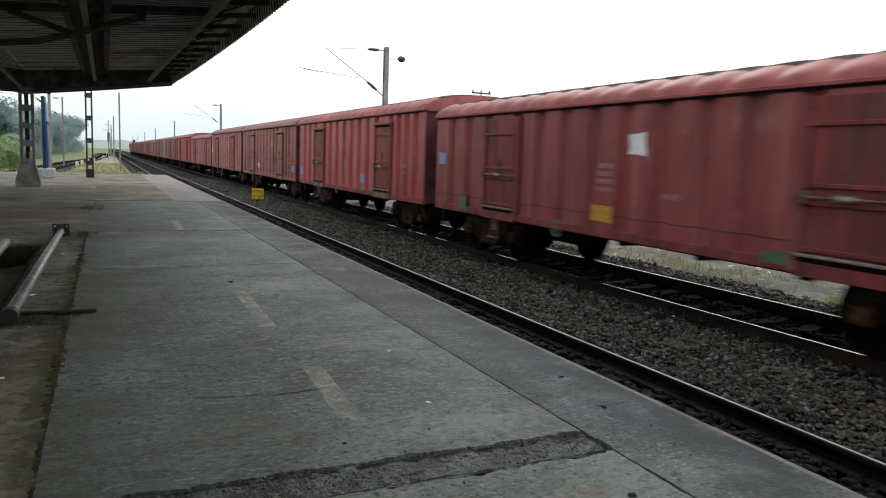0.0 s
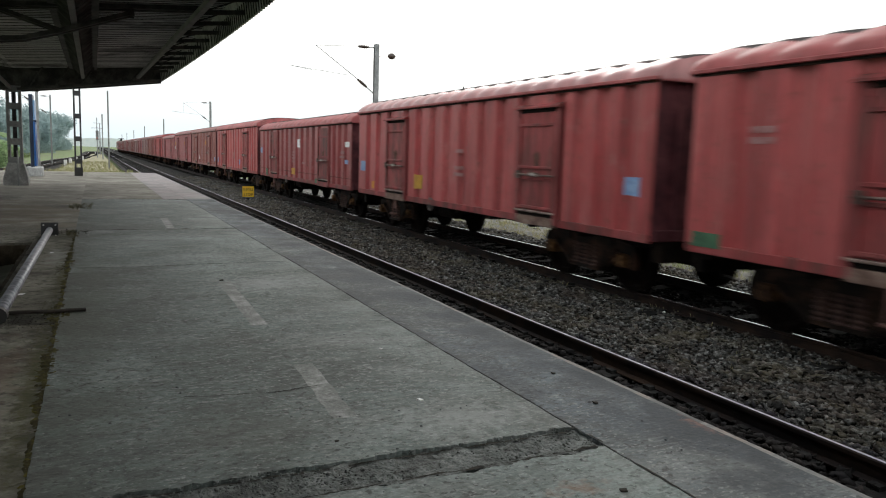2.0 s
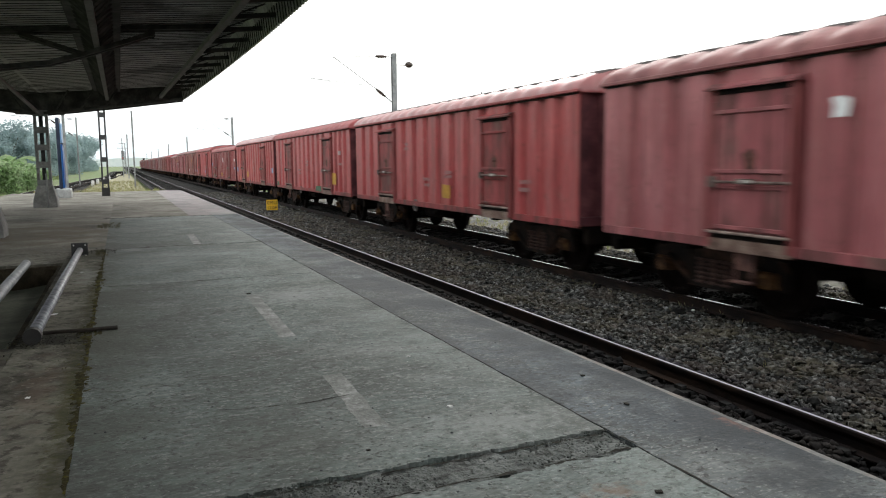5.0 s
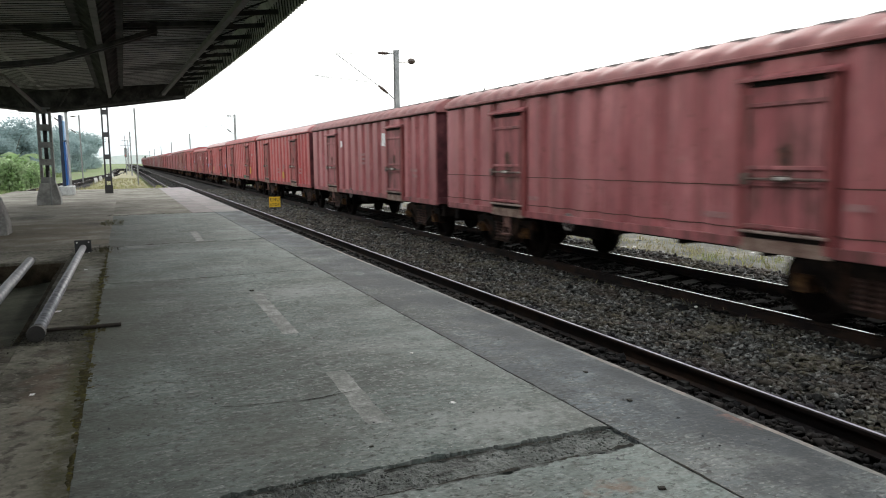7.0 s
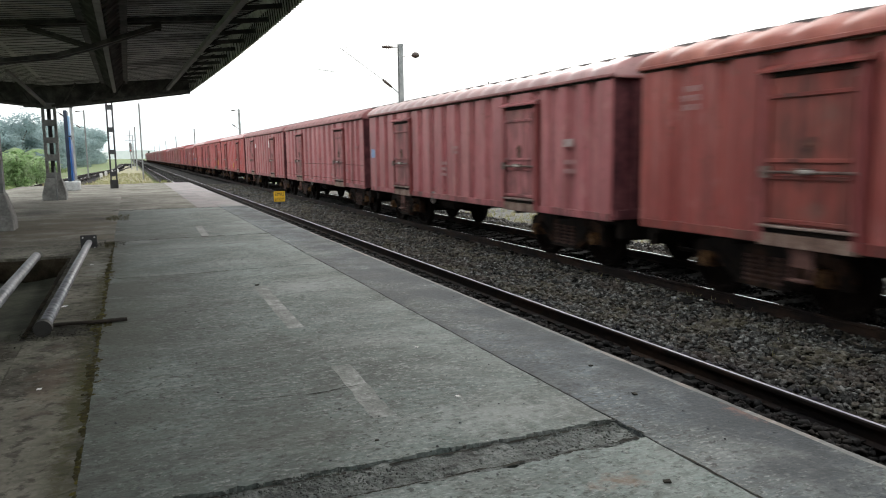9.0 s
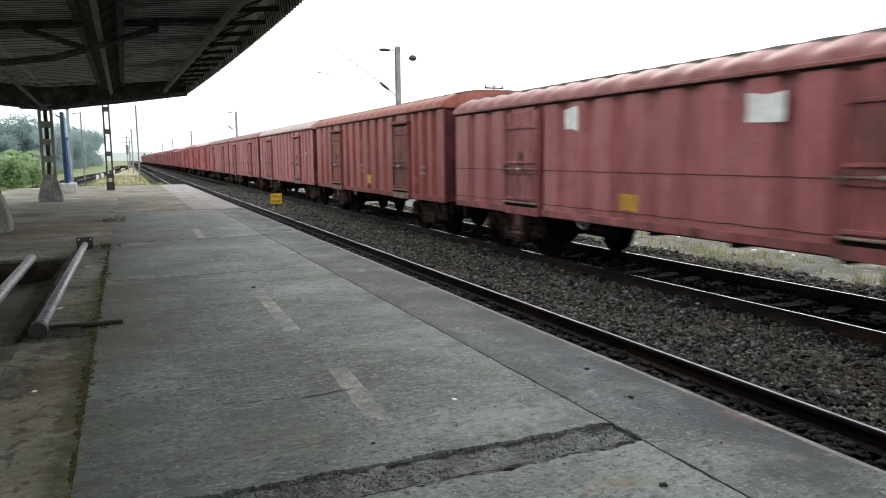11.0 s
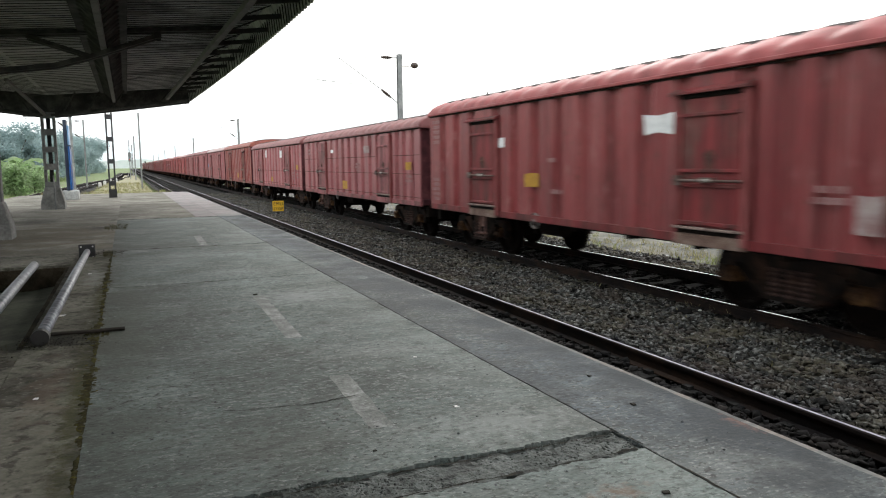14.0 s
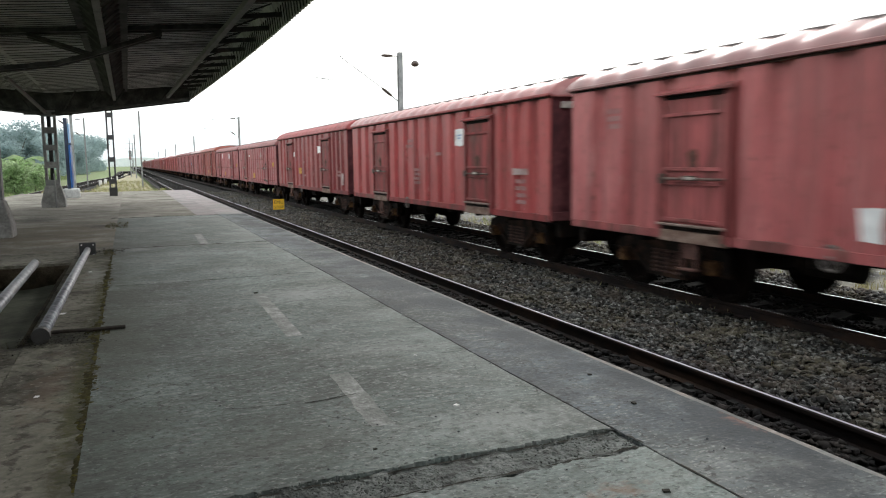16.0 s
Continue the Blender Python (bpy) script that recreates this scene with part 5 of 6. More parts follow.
def overhead_mast(x, y, side, label, height=6.95, arm=True, slim=0.10, steel=None):
    """An electrification mast. side: -1 when its arm reaches towards -x."""
    ob = thing("overhead_mast", x, y, RAIL - 0.3, label, "electrification mast", "electrification masts")
    bm = bm_new()
    z1 = height + 0.3
    for o in (-0.09, 0.09):
        box(bm, -slim, slim, o - 0.008, o + 0.008, 0, z1)
    box(bm, -0.006, 0.006, -0.085, 0.085, 0, z1)
    part("mast_post", bm, steel or M_MAST, ob)
    if not arm:
        return ob
    s, zt, zb = side, z1 - 0.16, z1 - 2.15
    bm = bm_new()
    tube(bm, (s * 0.1, 0, zt), (s * 0.35, 0, zt), 0.02, seg=6)
    tube(bm, (s * 0.85, 0, zt - 0.0), (s * 2.75, 0, zt - 0.12), 0.009, seg=6)
    part("stay_tube", bm, M_MAST, ob)
    bm = bm_new()
    insulator(bm, (s * 0.35, 0, zt), (s * 0.85, 0, zt))
    part("stay_insulator", bm, M_INSUL, ob, "brown porcelain insulator")
    bm = bm_new()
    insulator(bm, (s * 0.42, 0, zb + 0.25), (s * 0.86, 0, zb + 0.58))
    part("bracket_insulator", bm, M_INSUL, ob, "brown porcelain insulator")
    bm = bm_new()
    tube(bm, (s * 0.1, 0, zb), (s * 0.42, 0, zb + 0.25), 0.022, seg=6)
    tube(bm, (s * 0.86, 0, zb + 0.58), (s * 2.75, 0, zt - 0.12), 0.015, seg=6)
    part("bracket_tube", bm, M_MAST, ob)
    bm = bm_new()
    tube(bm, (s * 1.3, 0, zb + 0.72), (s * 3.9, 0, zb + 0.95), 0.009, seg=6)
    tube(bm, (s * 3.9, 0, zb + 0.95), (s * 2.9, 0, zb + 0.82), 0.008, seg=6)
    tube(bm, (s * 2.75, 0, zt - 0.12), (s * 2.75, 0, zb + 0.9), 0.006, seg=5)
    part("steady_arm", bm, M_MAST, ob)
    if y > 50:
        return ob
    bm = bm_new()
    bmesh.ops.create_uvsphere(bm, u_segments=10, v_segments=8, radius=0.16, matrix=pose(-s * 0.72, 0, zt - 0.30) @ Matrix.Diagonal((1.15, 0.8, 0.85, 1)))
    tube(bm, (-s * 0.1, 0, zt - 0.38), (-s * 0.6, 0, zt - 0.34), 0.012, seg=6)
    part("feeder_insulator", bm, M_INSUL, ob, "dark feeder insulator")
    bm = bm_new()
    box(bm, -0.104, -0.094, -0.09, 0.09, zt - 1.25, zt - 0.55)
    part("number_plate", bm, M_DARKSTEEL, ob, "dark plate")
    return ob


overhead_mast(11.45, 31.8, -1, "grey steel electrification mast with insulated bracket beyond the goods track", 6.9)
overhead_mast(11.45, 84.0, -1, "grey steel electrification mast beyond the goods track", 7.1)
for y in (143.5, 200, 255, 310, 365):
    overhead_mast(11.45, y, -1, "distant electrification mast beyond the goods track", 7.1, arm=False)
overhead_mast(1.30, 79.5, 1, "slender grey electrification mast on the verge", 7.3, arm=False, slim=0.07, steel=M_GREYSTEEL)
for y in (135, 190, 245, 300):
    overhead_mast(1.30 if y < 200 else 1.7, y, 1, "distant electrification mast on the verge", 7.1, arm=False)
overhead_mast(-4.1, 90.0, -1, "grey electrification mast beside the side track", 7.2, slim=0.07, steel=M_GREYSTEEL)
overhead_mast(-3.95, 66.5, -1, "pale electrification mast beside the side track", 7.2)

pole = thing("crossarm_pole", 20.5, 40.1, LOW, "slim steel pole with a small crossarm behind the train", "utility pole")
bm = bm_new()
tube(bm, (0, 0, -0.2), (0, 0, 5.30 - LOW), 0.075, 0.055, 10)
part("pole_shaft", bm, M_MAST, pole, smooth=True)
bm = bm_new()
box(bm, -0.62, 0.62, -0.04, 0.04, 5.10 - LOW, 5.18 - LOW)
part("crossarm", bm, M_DARKSTEEL, pole)
for o in (-0.55, 0.0, 0.55):
    bm = bm_new()
    tube(bm, (o, 0, 5.18 - LOW), (o, 0, 5.32 - LOW), 0.05, 0.03, 8)
    part("pin_insulator", bm, M_INSUL, pole)

signal = thing("signal_mast", 0.55, 150.0, RAIL - 0.2, "colour light signal on a tall post with crossarms", "railway signal")
bm = bm_new()
tube(bm, (0, 0, 0), (0, 0, 7.2), 0.10, 0.07, 10)
part("signal_post", bm, M_MAST, signal)
bm = bm_new()
box(bm, -0.22, 0.22, -0.25, 0.05, 3.2, 4.9)
bevel_all(bm, 0.03)
# grey instead of black, so the mist in between is in its colour
part("signal_head", bm, M_GREYSTEEL, signal)
bm = bm_new()
tube(bm, (-0.02, -0.27, 3.55), (-0.02, -0.24, 3.55), 0.10, seg=12)
lamp = bpy.data.materials.new("lit_red_lens")
lamp.use_nodes = True
lamp.node_tree.nodes["Principled BSDF"].inputs["Base Color"].default_value = (0.5, 0.03, 0.03, 1)
lamp.node_tree.nodes["Principled BSDF"].inputs["Emission Color"].default_value = (1.0, 0.12, 0.12, 1)
lamp.node_tree.nodes["Principled BSDF"].inputs["Emission Strength"].default_value = 0.05
part("red_lens", bm, lamp, signal, "lit red signal lens")
for z, w in ((5.3, 0.9), (6.2, 0.6)):
    bm = bm_new()
    box(bm, -w, w, -0.05, 0.05, z, z + 0.08)
    part("signal_arm", bm, M_MAST, signal)
for i, (x, y) in enumerate(((-2.6, 100), (-2.2, 112), (-1.6, 124), (-2.9, 92))):
    bm = bm_new()
    box(bm, -0.16, 0.16, -0.12, 0.12, 0, 0.62)
    bevel_all(bm, 0.05)
    solid("marker_stone", bm, M_LITTER, "small whitewashed marker stone beside the side track", "marker stone", group="marker stones", m=pose(x, y, verge_z(0, y) - 0.05))


# ================= trees =================
def tree_meshes(seed, height, spread_r, leaf, count, material):
    rng = random.Random(seed)
    bm = bm_new()
    fork = height * 0.32
    tube(bm, (0, 0, -0.3), (0.1, 0.05, fork), height * 0.035, height * 0.022, 9)
    ends = []
    for k in range(7):
        a, up = k * 0.9 + rng.uniform(-0.3, 0.3), rng.uniform(0.55, 0.95)
        r = spread_r * rng.uniform(0.4, 0.8)
        p = Vector((r * math.cos(a), r * math.sin(a), height * up * 0.9))
        mid = Vector((p.x * 0.4, p.y * 0.4, fork + (p.z - fork) * 0.5))
        tube(bm, (0.1, 0.05, fork * 0.95), mid, height * 0.016, height * 0.011, 6)
        tube(bm, mid, p, height * 0.011, height * 0.004, 6)
        ends.append(p)
    trunk = to_mesh("trunk", bm, M_BARK)
    v, f = [], []
    lumps = [(e + Vector((rng.uniform(-1, 1), rng.uniform(-1, 1), rng.uniform(-0.5, 1))) * spread_r * 0.25, spread_r * rng.uniform(0.28, 0.55)) for e in ends for _ in range(3)]
    lumps += [(Vector((0, 0, height * 0.8)), spread_r * 0.55)]
    lumps += [(Vector((spread_r * 0.7 * math.cos(k), spread_r * 0.7 * math.sin(k), height * rng.uniform(0.10, 0.4))), spread_r * rng.uniform(0.4, 0.6)) for k in range(7)]
    for _ in range(count):
        c, r = rng.choice(lumps)
        d = Vector((rng.gauss(0, 1), rng.gauss(0, 1), rng.gauss(0, 0.8))).normalized() * r * rng.uniform(0.55, 1.05)
        p = c + d
        if p.z < 0.05:
            continue
        u = Vector((rng.gauss(0, 1), rng.gauss(0, 1), rng.gauss(0, 0.5))).normalized()
        w = u.cross(Vector((rng.gauss(0, 1), rng.gauss(0, 1), rng.gauss(0, 1)))).normalized()
        s = leaf * rng.uniform(0.6, 1.5)
        o = len(v)
        v += [p - u * s, p + w * s * 0.55 + Vector((0, 0, 0.12 * s)), p + u * s, p - w * s * 0.55 + Vector((0, 0, 0.12 * s))]
        f += [(o, o + 1, o + 2), (o, o + 2, o + 3)]
    return trunk, raw_mesh("crown", [tuple(p) for p in v], f, material)


KINDS = [tree_meshes(3 + i, h, r, 0.20, 10500, M_LEAF_HAZED) for i, (h, r) in enumerate(((8.5, 3.9), (10.5, 4.6), (7.5, 4.4)))]
PALE = tree_meshes(31, 4.2, 2.1, 0.20, 3600, M_LEAF_LIGHT)


def tree(x, y, kind, s, label, rz):
    ob = thing("tree", x, y, LOW, label, "tree", "trees beside the line", rz=rz)
    ob.scale = (s, s, s)
    put("trunk", kind[0], ob)
    put("crown", kind[1], ob)


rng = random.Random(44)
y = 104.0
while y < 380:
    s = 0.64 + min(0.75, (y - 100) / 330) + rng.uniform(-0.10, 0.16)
    tree(-13.8 - rng.uniform(0, 5) - max(0, (150 - y)) * 0.06, y, KINDS[rng.randrange(3)], s, "dense tree in the row beside the line, leaves coloured for haze", rng.uniform(0, 360))
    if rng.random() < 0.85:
        tree(-24 - rng.uniform(0, 9), y + 4, KINDS[rng.randrange(3)], s * 1.12, "tall tree behind the row beside the line, leaves coloured for haze", rng.uniform(0, 360))
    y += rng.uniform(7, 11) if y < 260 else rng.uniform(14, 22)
for x, y, s in ((-10.6, 62, 0.52), (-12.5, 70, 0.75), (-11.0, 82, 0.6), (-12.8, 92, 0.8), (-14.5, 78, 0.9), (-13.2, 57, 0.75), (-14.8, 61, 0.95), (-12.2, 66, 0.62), (-16.0, 70, 1.0), (-12.0, 100, 0.7), (-11.6, 112, 0.6), (-9.9, 80, 0.72), (-9.2, 90, 0.5), (-9.8, 97, 0.6), (-8.9, 104, 0.45)):
    tree(x, y, PALE, s, "low pale green bush among the rough grass", x * 77)


def banana_plant(x, y, s, seed):
    """A stout stem with long drooping blades, each with a fold along the rib."""
    rng = random.Random(seed)
    ob = thing("banana_plant", x, y, LOW, "light green banana plant with drooping leaves beside the line", "plant", "banana plants", rz=seed * 40)
    bm = bm_new()
    tube(bm, (0, 0, -0.1), (0.05, 0, 1.5 * s), 0.12 * s, 0.07 * s, 9)
    part("stem", bm, M_LEAF_LIGHT, ob)
    for k in range(9):
        a, up, ln = k * 0.75 + rng.uniform(-0.2, 0.2), rng.uniform(0.6, 1.5), s * rng.uniform(1.5, 2.2)
        bm = bm_new()
        rows = []
        for i in range(9):
            t = i / 8
            r, z = ln * 0.75 * t, 1.4 * s + ln * (up * t - (up * 0.55 + 0.45) * t * t) * 0.8
            w = s * 0.30 * math.sin(math.pi * min(1, 0.08 + t * 0.95)) ** 0.7 + 0.01
            d, n = Vector((math.cos(a), math.sin(a))), Vector((-math.sin(a), math.cos(a)))
            rows.append([(d.x * r + n.x * w * q, d.y * r + n.y * w * q, z - abs(q) * w * 0.35) for q in (-1, -0.5, 0, 0.5, 1)])
        grid_sheet(bm, rows)
        part("leaf", bm, M_LEAF_LIGHT, ob)


for k, (x, y, s) in enumerate(((-11.7, 104, 2.0), (-12.7, 101, 1.6), (-10.6, 107, 1.5), (-13.9, 99, 1.8), (-9.4, 112, 1.2))):
    banana_plant(x, y, s, k + 3)
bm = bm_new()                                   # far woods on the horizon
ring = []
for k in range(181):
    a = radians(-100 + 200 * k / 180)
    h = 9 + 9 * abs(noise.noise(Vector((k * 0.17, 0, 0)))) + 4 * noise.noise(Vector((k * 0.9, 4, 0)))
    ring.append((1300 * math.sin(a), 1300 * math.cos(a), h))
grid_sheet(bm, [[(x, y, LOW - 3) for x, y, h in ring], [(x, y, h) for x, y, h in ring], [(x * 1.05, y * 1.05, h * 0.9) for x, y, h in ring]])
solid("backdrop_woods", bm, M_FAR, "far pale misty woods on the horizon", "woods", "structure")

# ================= the goods train =================
# distance from the far end of the body, height over the rail, width, height
BODY_A, BODY_B = 13.06, 14.00
GAP = 0.755
DOORS = {"a": ((2.47, 3.69), (9.42, 10.61)), "b": ((2.57, 3.82), (10.37, 11.55))}
BAYS = {"a": (3, 7, 4), "b": (3, 8, 4)}
HALF = 1.56
LO = 0.94
TOP = {"a": (3.25, 0.40), "b": (3.02, 0.41)}     # eave over the rail, rise of the roof
WHEEL_R = 0.5
CACHE = {}


def cached(key, make):
    if key not in CACHE:
        CACHE[key] = make()
    return CACHE[key]


def bay_lines(kind):
    """Where the panels of a side meet, as distances from the far end."""
    length = BODY_A if kind == "a" else BODY_B
    (a, b), (c, d) = DOORS[kind]
    cuts = []
    for (s, e), n in zip(((0, a), (b, c), (d, length)), BAYS[kind]):
        cuts += [s + (e - s) * k / n for k in range(n + 1)]
    return cuts, length


def body_mesh(kind, material):
    length = BODY_A if kind == "a" else BODY_B
    EAVE, RISE = TOP[kind]
    prof = side_profile(kind)
    near = [(-(HALF - o), -u) for u, o in prof]
    far = [((HALF - o), -u) for u, o in prof][::-1]
    outline = near + far
    bm = bm_new()
    a = [bm.verts.new((x, y, LO)) for x, y in outline]
    b = [bm.verts.new((x, y, EAVE)) for x, y in outline]
    n = len(outline)
    for i in range(n):
        bm.faces.new((a[i], a[(i + 1) % n], b[(i + 1) % n], b[i]))
    bm.faces.new(a[::-1])
    bm.faces.new(b)
    for end in (0.0, -length):                 # end walls: gable and ribs
        s = 1 if end == 0 else -1
        arc = [(-1.5 + 3.0 * k / 12, EAVE - 0.02 + RISE * (1 - abs(-1 + 2 * k / 12) ** 2.6) ** 0.6) for k in range(13)]
        v = [bm.verts.new((x, end - s * 0.002, z)) for x, z in arc]
        bm.faces.new(v)
    return to_mesh("body", bm, material)


def roof_mesh(kind, material):
    EAVE, RISE = TOP[kind]
    length = BODY_A if kind == "a" else BODY_B
    n, per = round(length / 0.69), 8
    bm = bm_new()
    rows = []
    for j in range(n * per + 1):
        u = (j % per) / per
        lift = 0.040 * (1 - abs(2 * u - 1) ** 2.2)
        y = 0.10 - (length + 0.2) * j / (n * per)
        row = []
        for k in range(19):
            a = -1 + 2 * k / 18
            a = math.sin(a * math.pi / 2)
            x = 1.60 * a
            z = EAVE + 0.03 + RISE * (1 - min(1.0, abs(a)) ** 2.6) ** 0.6
            row.append((x * (1 + lift * 0.35 * (1 - (1 - abs(a)) ** 2) * (abs(a) < 0.995)), y, z + lift * (abs(a) < 0.985)))
        rows.append(row)
    v = grid_sheet(bm, rows)
    for r in (v[0], v[-1]):
        low = [bm.verts.new((p.co.x * 0.97, p.co.y, EAVE - 0.02)) for p in (r[0], r[-1])]
        bm.faces.new([low[0], *r, low[1]])
    for f in bm.faces:                          # the crown is near black
        if abs(f.calc_center_median().x) < 1.24 and len(f.verts) == 4:
            f.material_index = 1
    me = to_mesh("roof", bm, material, smooth=True)
    me.materials.append(M_ROOFTOP)
    return me


def gutter_mesh(kind, material):
    EAVE = TOP[kind][0]
    length = BODY_A if kind == "a" else BODY_B
    bm = bm_new()
    for s in (-1, 1):
        x0, x1 = sorted((s * 1.545, s * 1.615))
        box(bm, x0, x1, -length - 0.06, 0.06, EAVE - 0.005, EAVE + 0.05)
    bevel_all(bm, 0.008)
    return to_mesh("gutter", bm, material)


def edge_bar_mesh(name, kind, material, z0, z1):
    """A straight bar along both sides, flush with the panels."""
    length = BODY_A if kind == "a" else BODY_B
    bm = bm_new()
    for s in (-1, 1):
        x0, x1 = sorted((s * (HALF - 0.11), s * (HALF + 0.004)))
        box(bm, x0, x1, -length + 0.01, -0.01, z0, z1)
    bevel_all(bm, 0.006)
    return to_mesh(name, bm, material)


def block_mesh(name, material, x0, x1, y0, y1, z0, z1):
    bm = bm_new()
    box(bm, x0, x1, y0, y1, z0, z1)
    bevel_all(bm, 0.006)
    return to_mesh(name, bm, material)


def door(ob, kind, w, tint, m, near):
    """Hung looking to -x, its middle at y = 0; heights over the rail. Lower wagons have a lower door."""
    p, h, drop = DOORPAINT.get(tint, PAINTS[tint]), w / 2, 0.0 if kind == "a" else 0.08
    key = (kind, round(w, 2), tint)

    def piece(name, *b):
        return cached((name, key, b), lambda: block_mesh(name, p, *b))
    d = put("door", piece("door", -0.028, 0.07, -h, h, 1.16, 2.99 - drop), ob, m)
    if kind == "a":                             # the lower wagons have no hood and a red sill
        put("hood", cached(("hood", key), lambda: hood_mesh(w, p)), d)
    if not near:
        return d
    for y in (-h, h - 0.05):
        put("stile", piece("stile", -0.062, -0.01, y, y + 0.05, 1.16, 2.82 - drop), d)
    # black strip standing for the shadow below the hood
    if kind == "a":
        put("hood_slot", cached(("slot", round(w, 2)), lambda: block_mesh("hood_slot", M_UNDER, -0.045, 0.0, -h + 0.04, h - 0.04, 2.905, 2.968)), d, label="dark strip for the shadow under the hood")
    for z in (2.66 - drop, 1.90, 1.70, 1.18):
        put("door_rail", piece("door_rail", -0.057, -0.01, -h, h, z, z + 0.05), d)
    for y in (-h - 0.10, h + 0.01):
        put("door_post", cached(("door_post", key, y), lambda: block_mesh("door_post", M_POST, -0.052, 0.05, y, y + 0.09, LO, 3.0 - drop)), d)
    put("handle", cached(("handle",), lambda: block_mesh("handle", M_HANDLE, -0.135, -0.10, -0.13, 0.05, 1.78, 1.82)), d, label="bare worn handle")
    put("latch", cached(("latch", round(w, 2)), lambda: latch_mesh(w)), d, label="worn steel latch bar")
    put("sill_plate", cached(("kick", kind, tint, round(w, 2)), lambda: block_mesh("sill_plate", M_KICK if kind == "a" else p, -0.050, 0.03, -h - 0.06, h + 0.06, 0.89, 1.05)), d, label="dusty brown plate under the sill" if kind == "a" else "")
    put("rust_stain", cached(("rust_stain", kind), lambda: rust_mesh(2.10 - drop)), d, label="dark rust stain round the bolt")
    # a solid near-black bar gives the shaded gap below the sill
    put("sill_gap", cached(("sill_gap", round(w, 2)), lambda: block_mesh("sill_gap", M_UNDER, -0.040, 0.02, -h - 0.05, h + 0.05, 1.056, 1.108)), d, label="dark bar for the shaded gap under the sill")
    put("sill", cached(("sill", round(w, 2)), lambda: sill_mesh(w)), d, label="scuffed pale sill plate")
    return d


def rust_mesh(z):
    """A ragged film of rust that has run down from the bolt in the middle of a door."""
    bm = bm_new()
    pts = []
    for k in range(22):
        a = 2 * math.pi * k / 22
        r = 0.10 * (1 + 0.45 * noise.noise(Vector((math.cos(a) * 2, math.sin(a) * 2, z))) + 0.2 * noise.noise(Vector((k * 1.7, 5, z))))
        pts.append((r * math.cos(a), z + r * math.sin(a) * (1.1 if math.sin(a) > 0 else 1.9)))
    prism(bm, pts, -0.0315, -0.029, axis="x")
    tube(bm, (-0.055, 0, z), (-0.02, 0, z), 0.022, seg=10)
    return to_mesh("rust_stain", bm, M_STAIN)


def hood_mesh(width, material):
    bm = bm_new()
    w = width / 2 + 0.14
    prism(bm, [(0.02, 3.06), (-0.11, 3.00), (-0.11, 2.97), (0.02, 2.97)], -w, w)
    return to_mesh("hood", bm, material)


def latch_mesh(width):
    bm = bm_new()
    w = width / 2
    tube(bm, (-0.09, -w - 0.05, 1.79), (-0.09, w + 0.05, 1.79), 0.018, seg=8)
    box(bm, -0.12, -0.05, -0.13, 0.13, 1.765, 1.835)
    box(bm, -0.11, -0.05, w - 0.10, w + 0.02, 1.72, 1.86)
    return to_mesh("latch", bm, M_LATCH)


def sill_mesh(width):
    bm = bm_new()
    w = width / 2 + 0.06
    box(bm, -0.085, 0.03, -w, w, 1.114, 1.150)
    bevel_all(bm, 0.008)
    return to_mesh("sill", bm, M_SILL)


def side_profile(kind):
    """The side's plan: distance from the far end, depth behind the outer face."""
    cuts, length = bay_lines(kind)
    prof = [(0.0, 0.0)]
    for u in cuts:
        if 0.05 < u < length - 0.05:
            prof += [(u - 0.21, 0.0), (u - 0.185, 0.010), (u - 0.115, 0.086), (u + 0.115, 0.086), (u + 0.185, 0.010), (u + 0.21, 0.0)]
    return prof + [(length, 0.0)]


def strip_mesh(kind, z, half=0.008, whole=False):
    """A thin lap joint that runs in and out with the corrugation, or the straight dark strip that stands for shade
    under the eave.
    """
    bm = bm_new()
    if whole:
        length = BODY_A if kind == "a" else BODY_B
        for s in (-1, 1):
            x0, x1 = sorted((s * (HALF - 0.01), s * (HALF + 0.008)))
            box(bm, x0, x1, -length + 0.02, -0.02, z - half, z + half)
    else:
        for s in (-1, 1):
            rows = [[(s * (HALF - o + d), -u, z + h) for d, h in ((0.0, half), (0.006, half), (0.006, -half), (0.0, -half))] for u, o in side_profile(kind)]
            grid_sheet(bm, rows)
    return to_mesh("eave_seam" if whole else "lap_strip", bm, M_BOGIE if whole else M_STAIN)


def frame_mesh(kind):
    length = BODY_A if kind == "a" else BODY_B
    bm = bm_new()
    box(bm, -0.22, 0.22, -length - 0.02, 0.02, 0.74, 0.95)
    for s in (-1, 1):
        x0, x1 = sorted((s * 1.30, s * 1.50))
        box(bm, x0, x1, -length, 0, 0.885, 0.945)
    for k in range(9):
        y = -0.3 - (length - 0.6) * k / 8
        box(bm, -1.45, 1.45, y - 0.06, y + 0.06, 0.82, 0.945)
    box(bm, -1.35, 1.35, -0.12, 0.04, 0.62, 0.95)
    box(bm, -1.35, 1.35, -length - 0.04, -length + 0.12, 0.62, 0.95)
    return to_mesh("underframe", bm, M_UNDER)


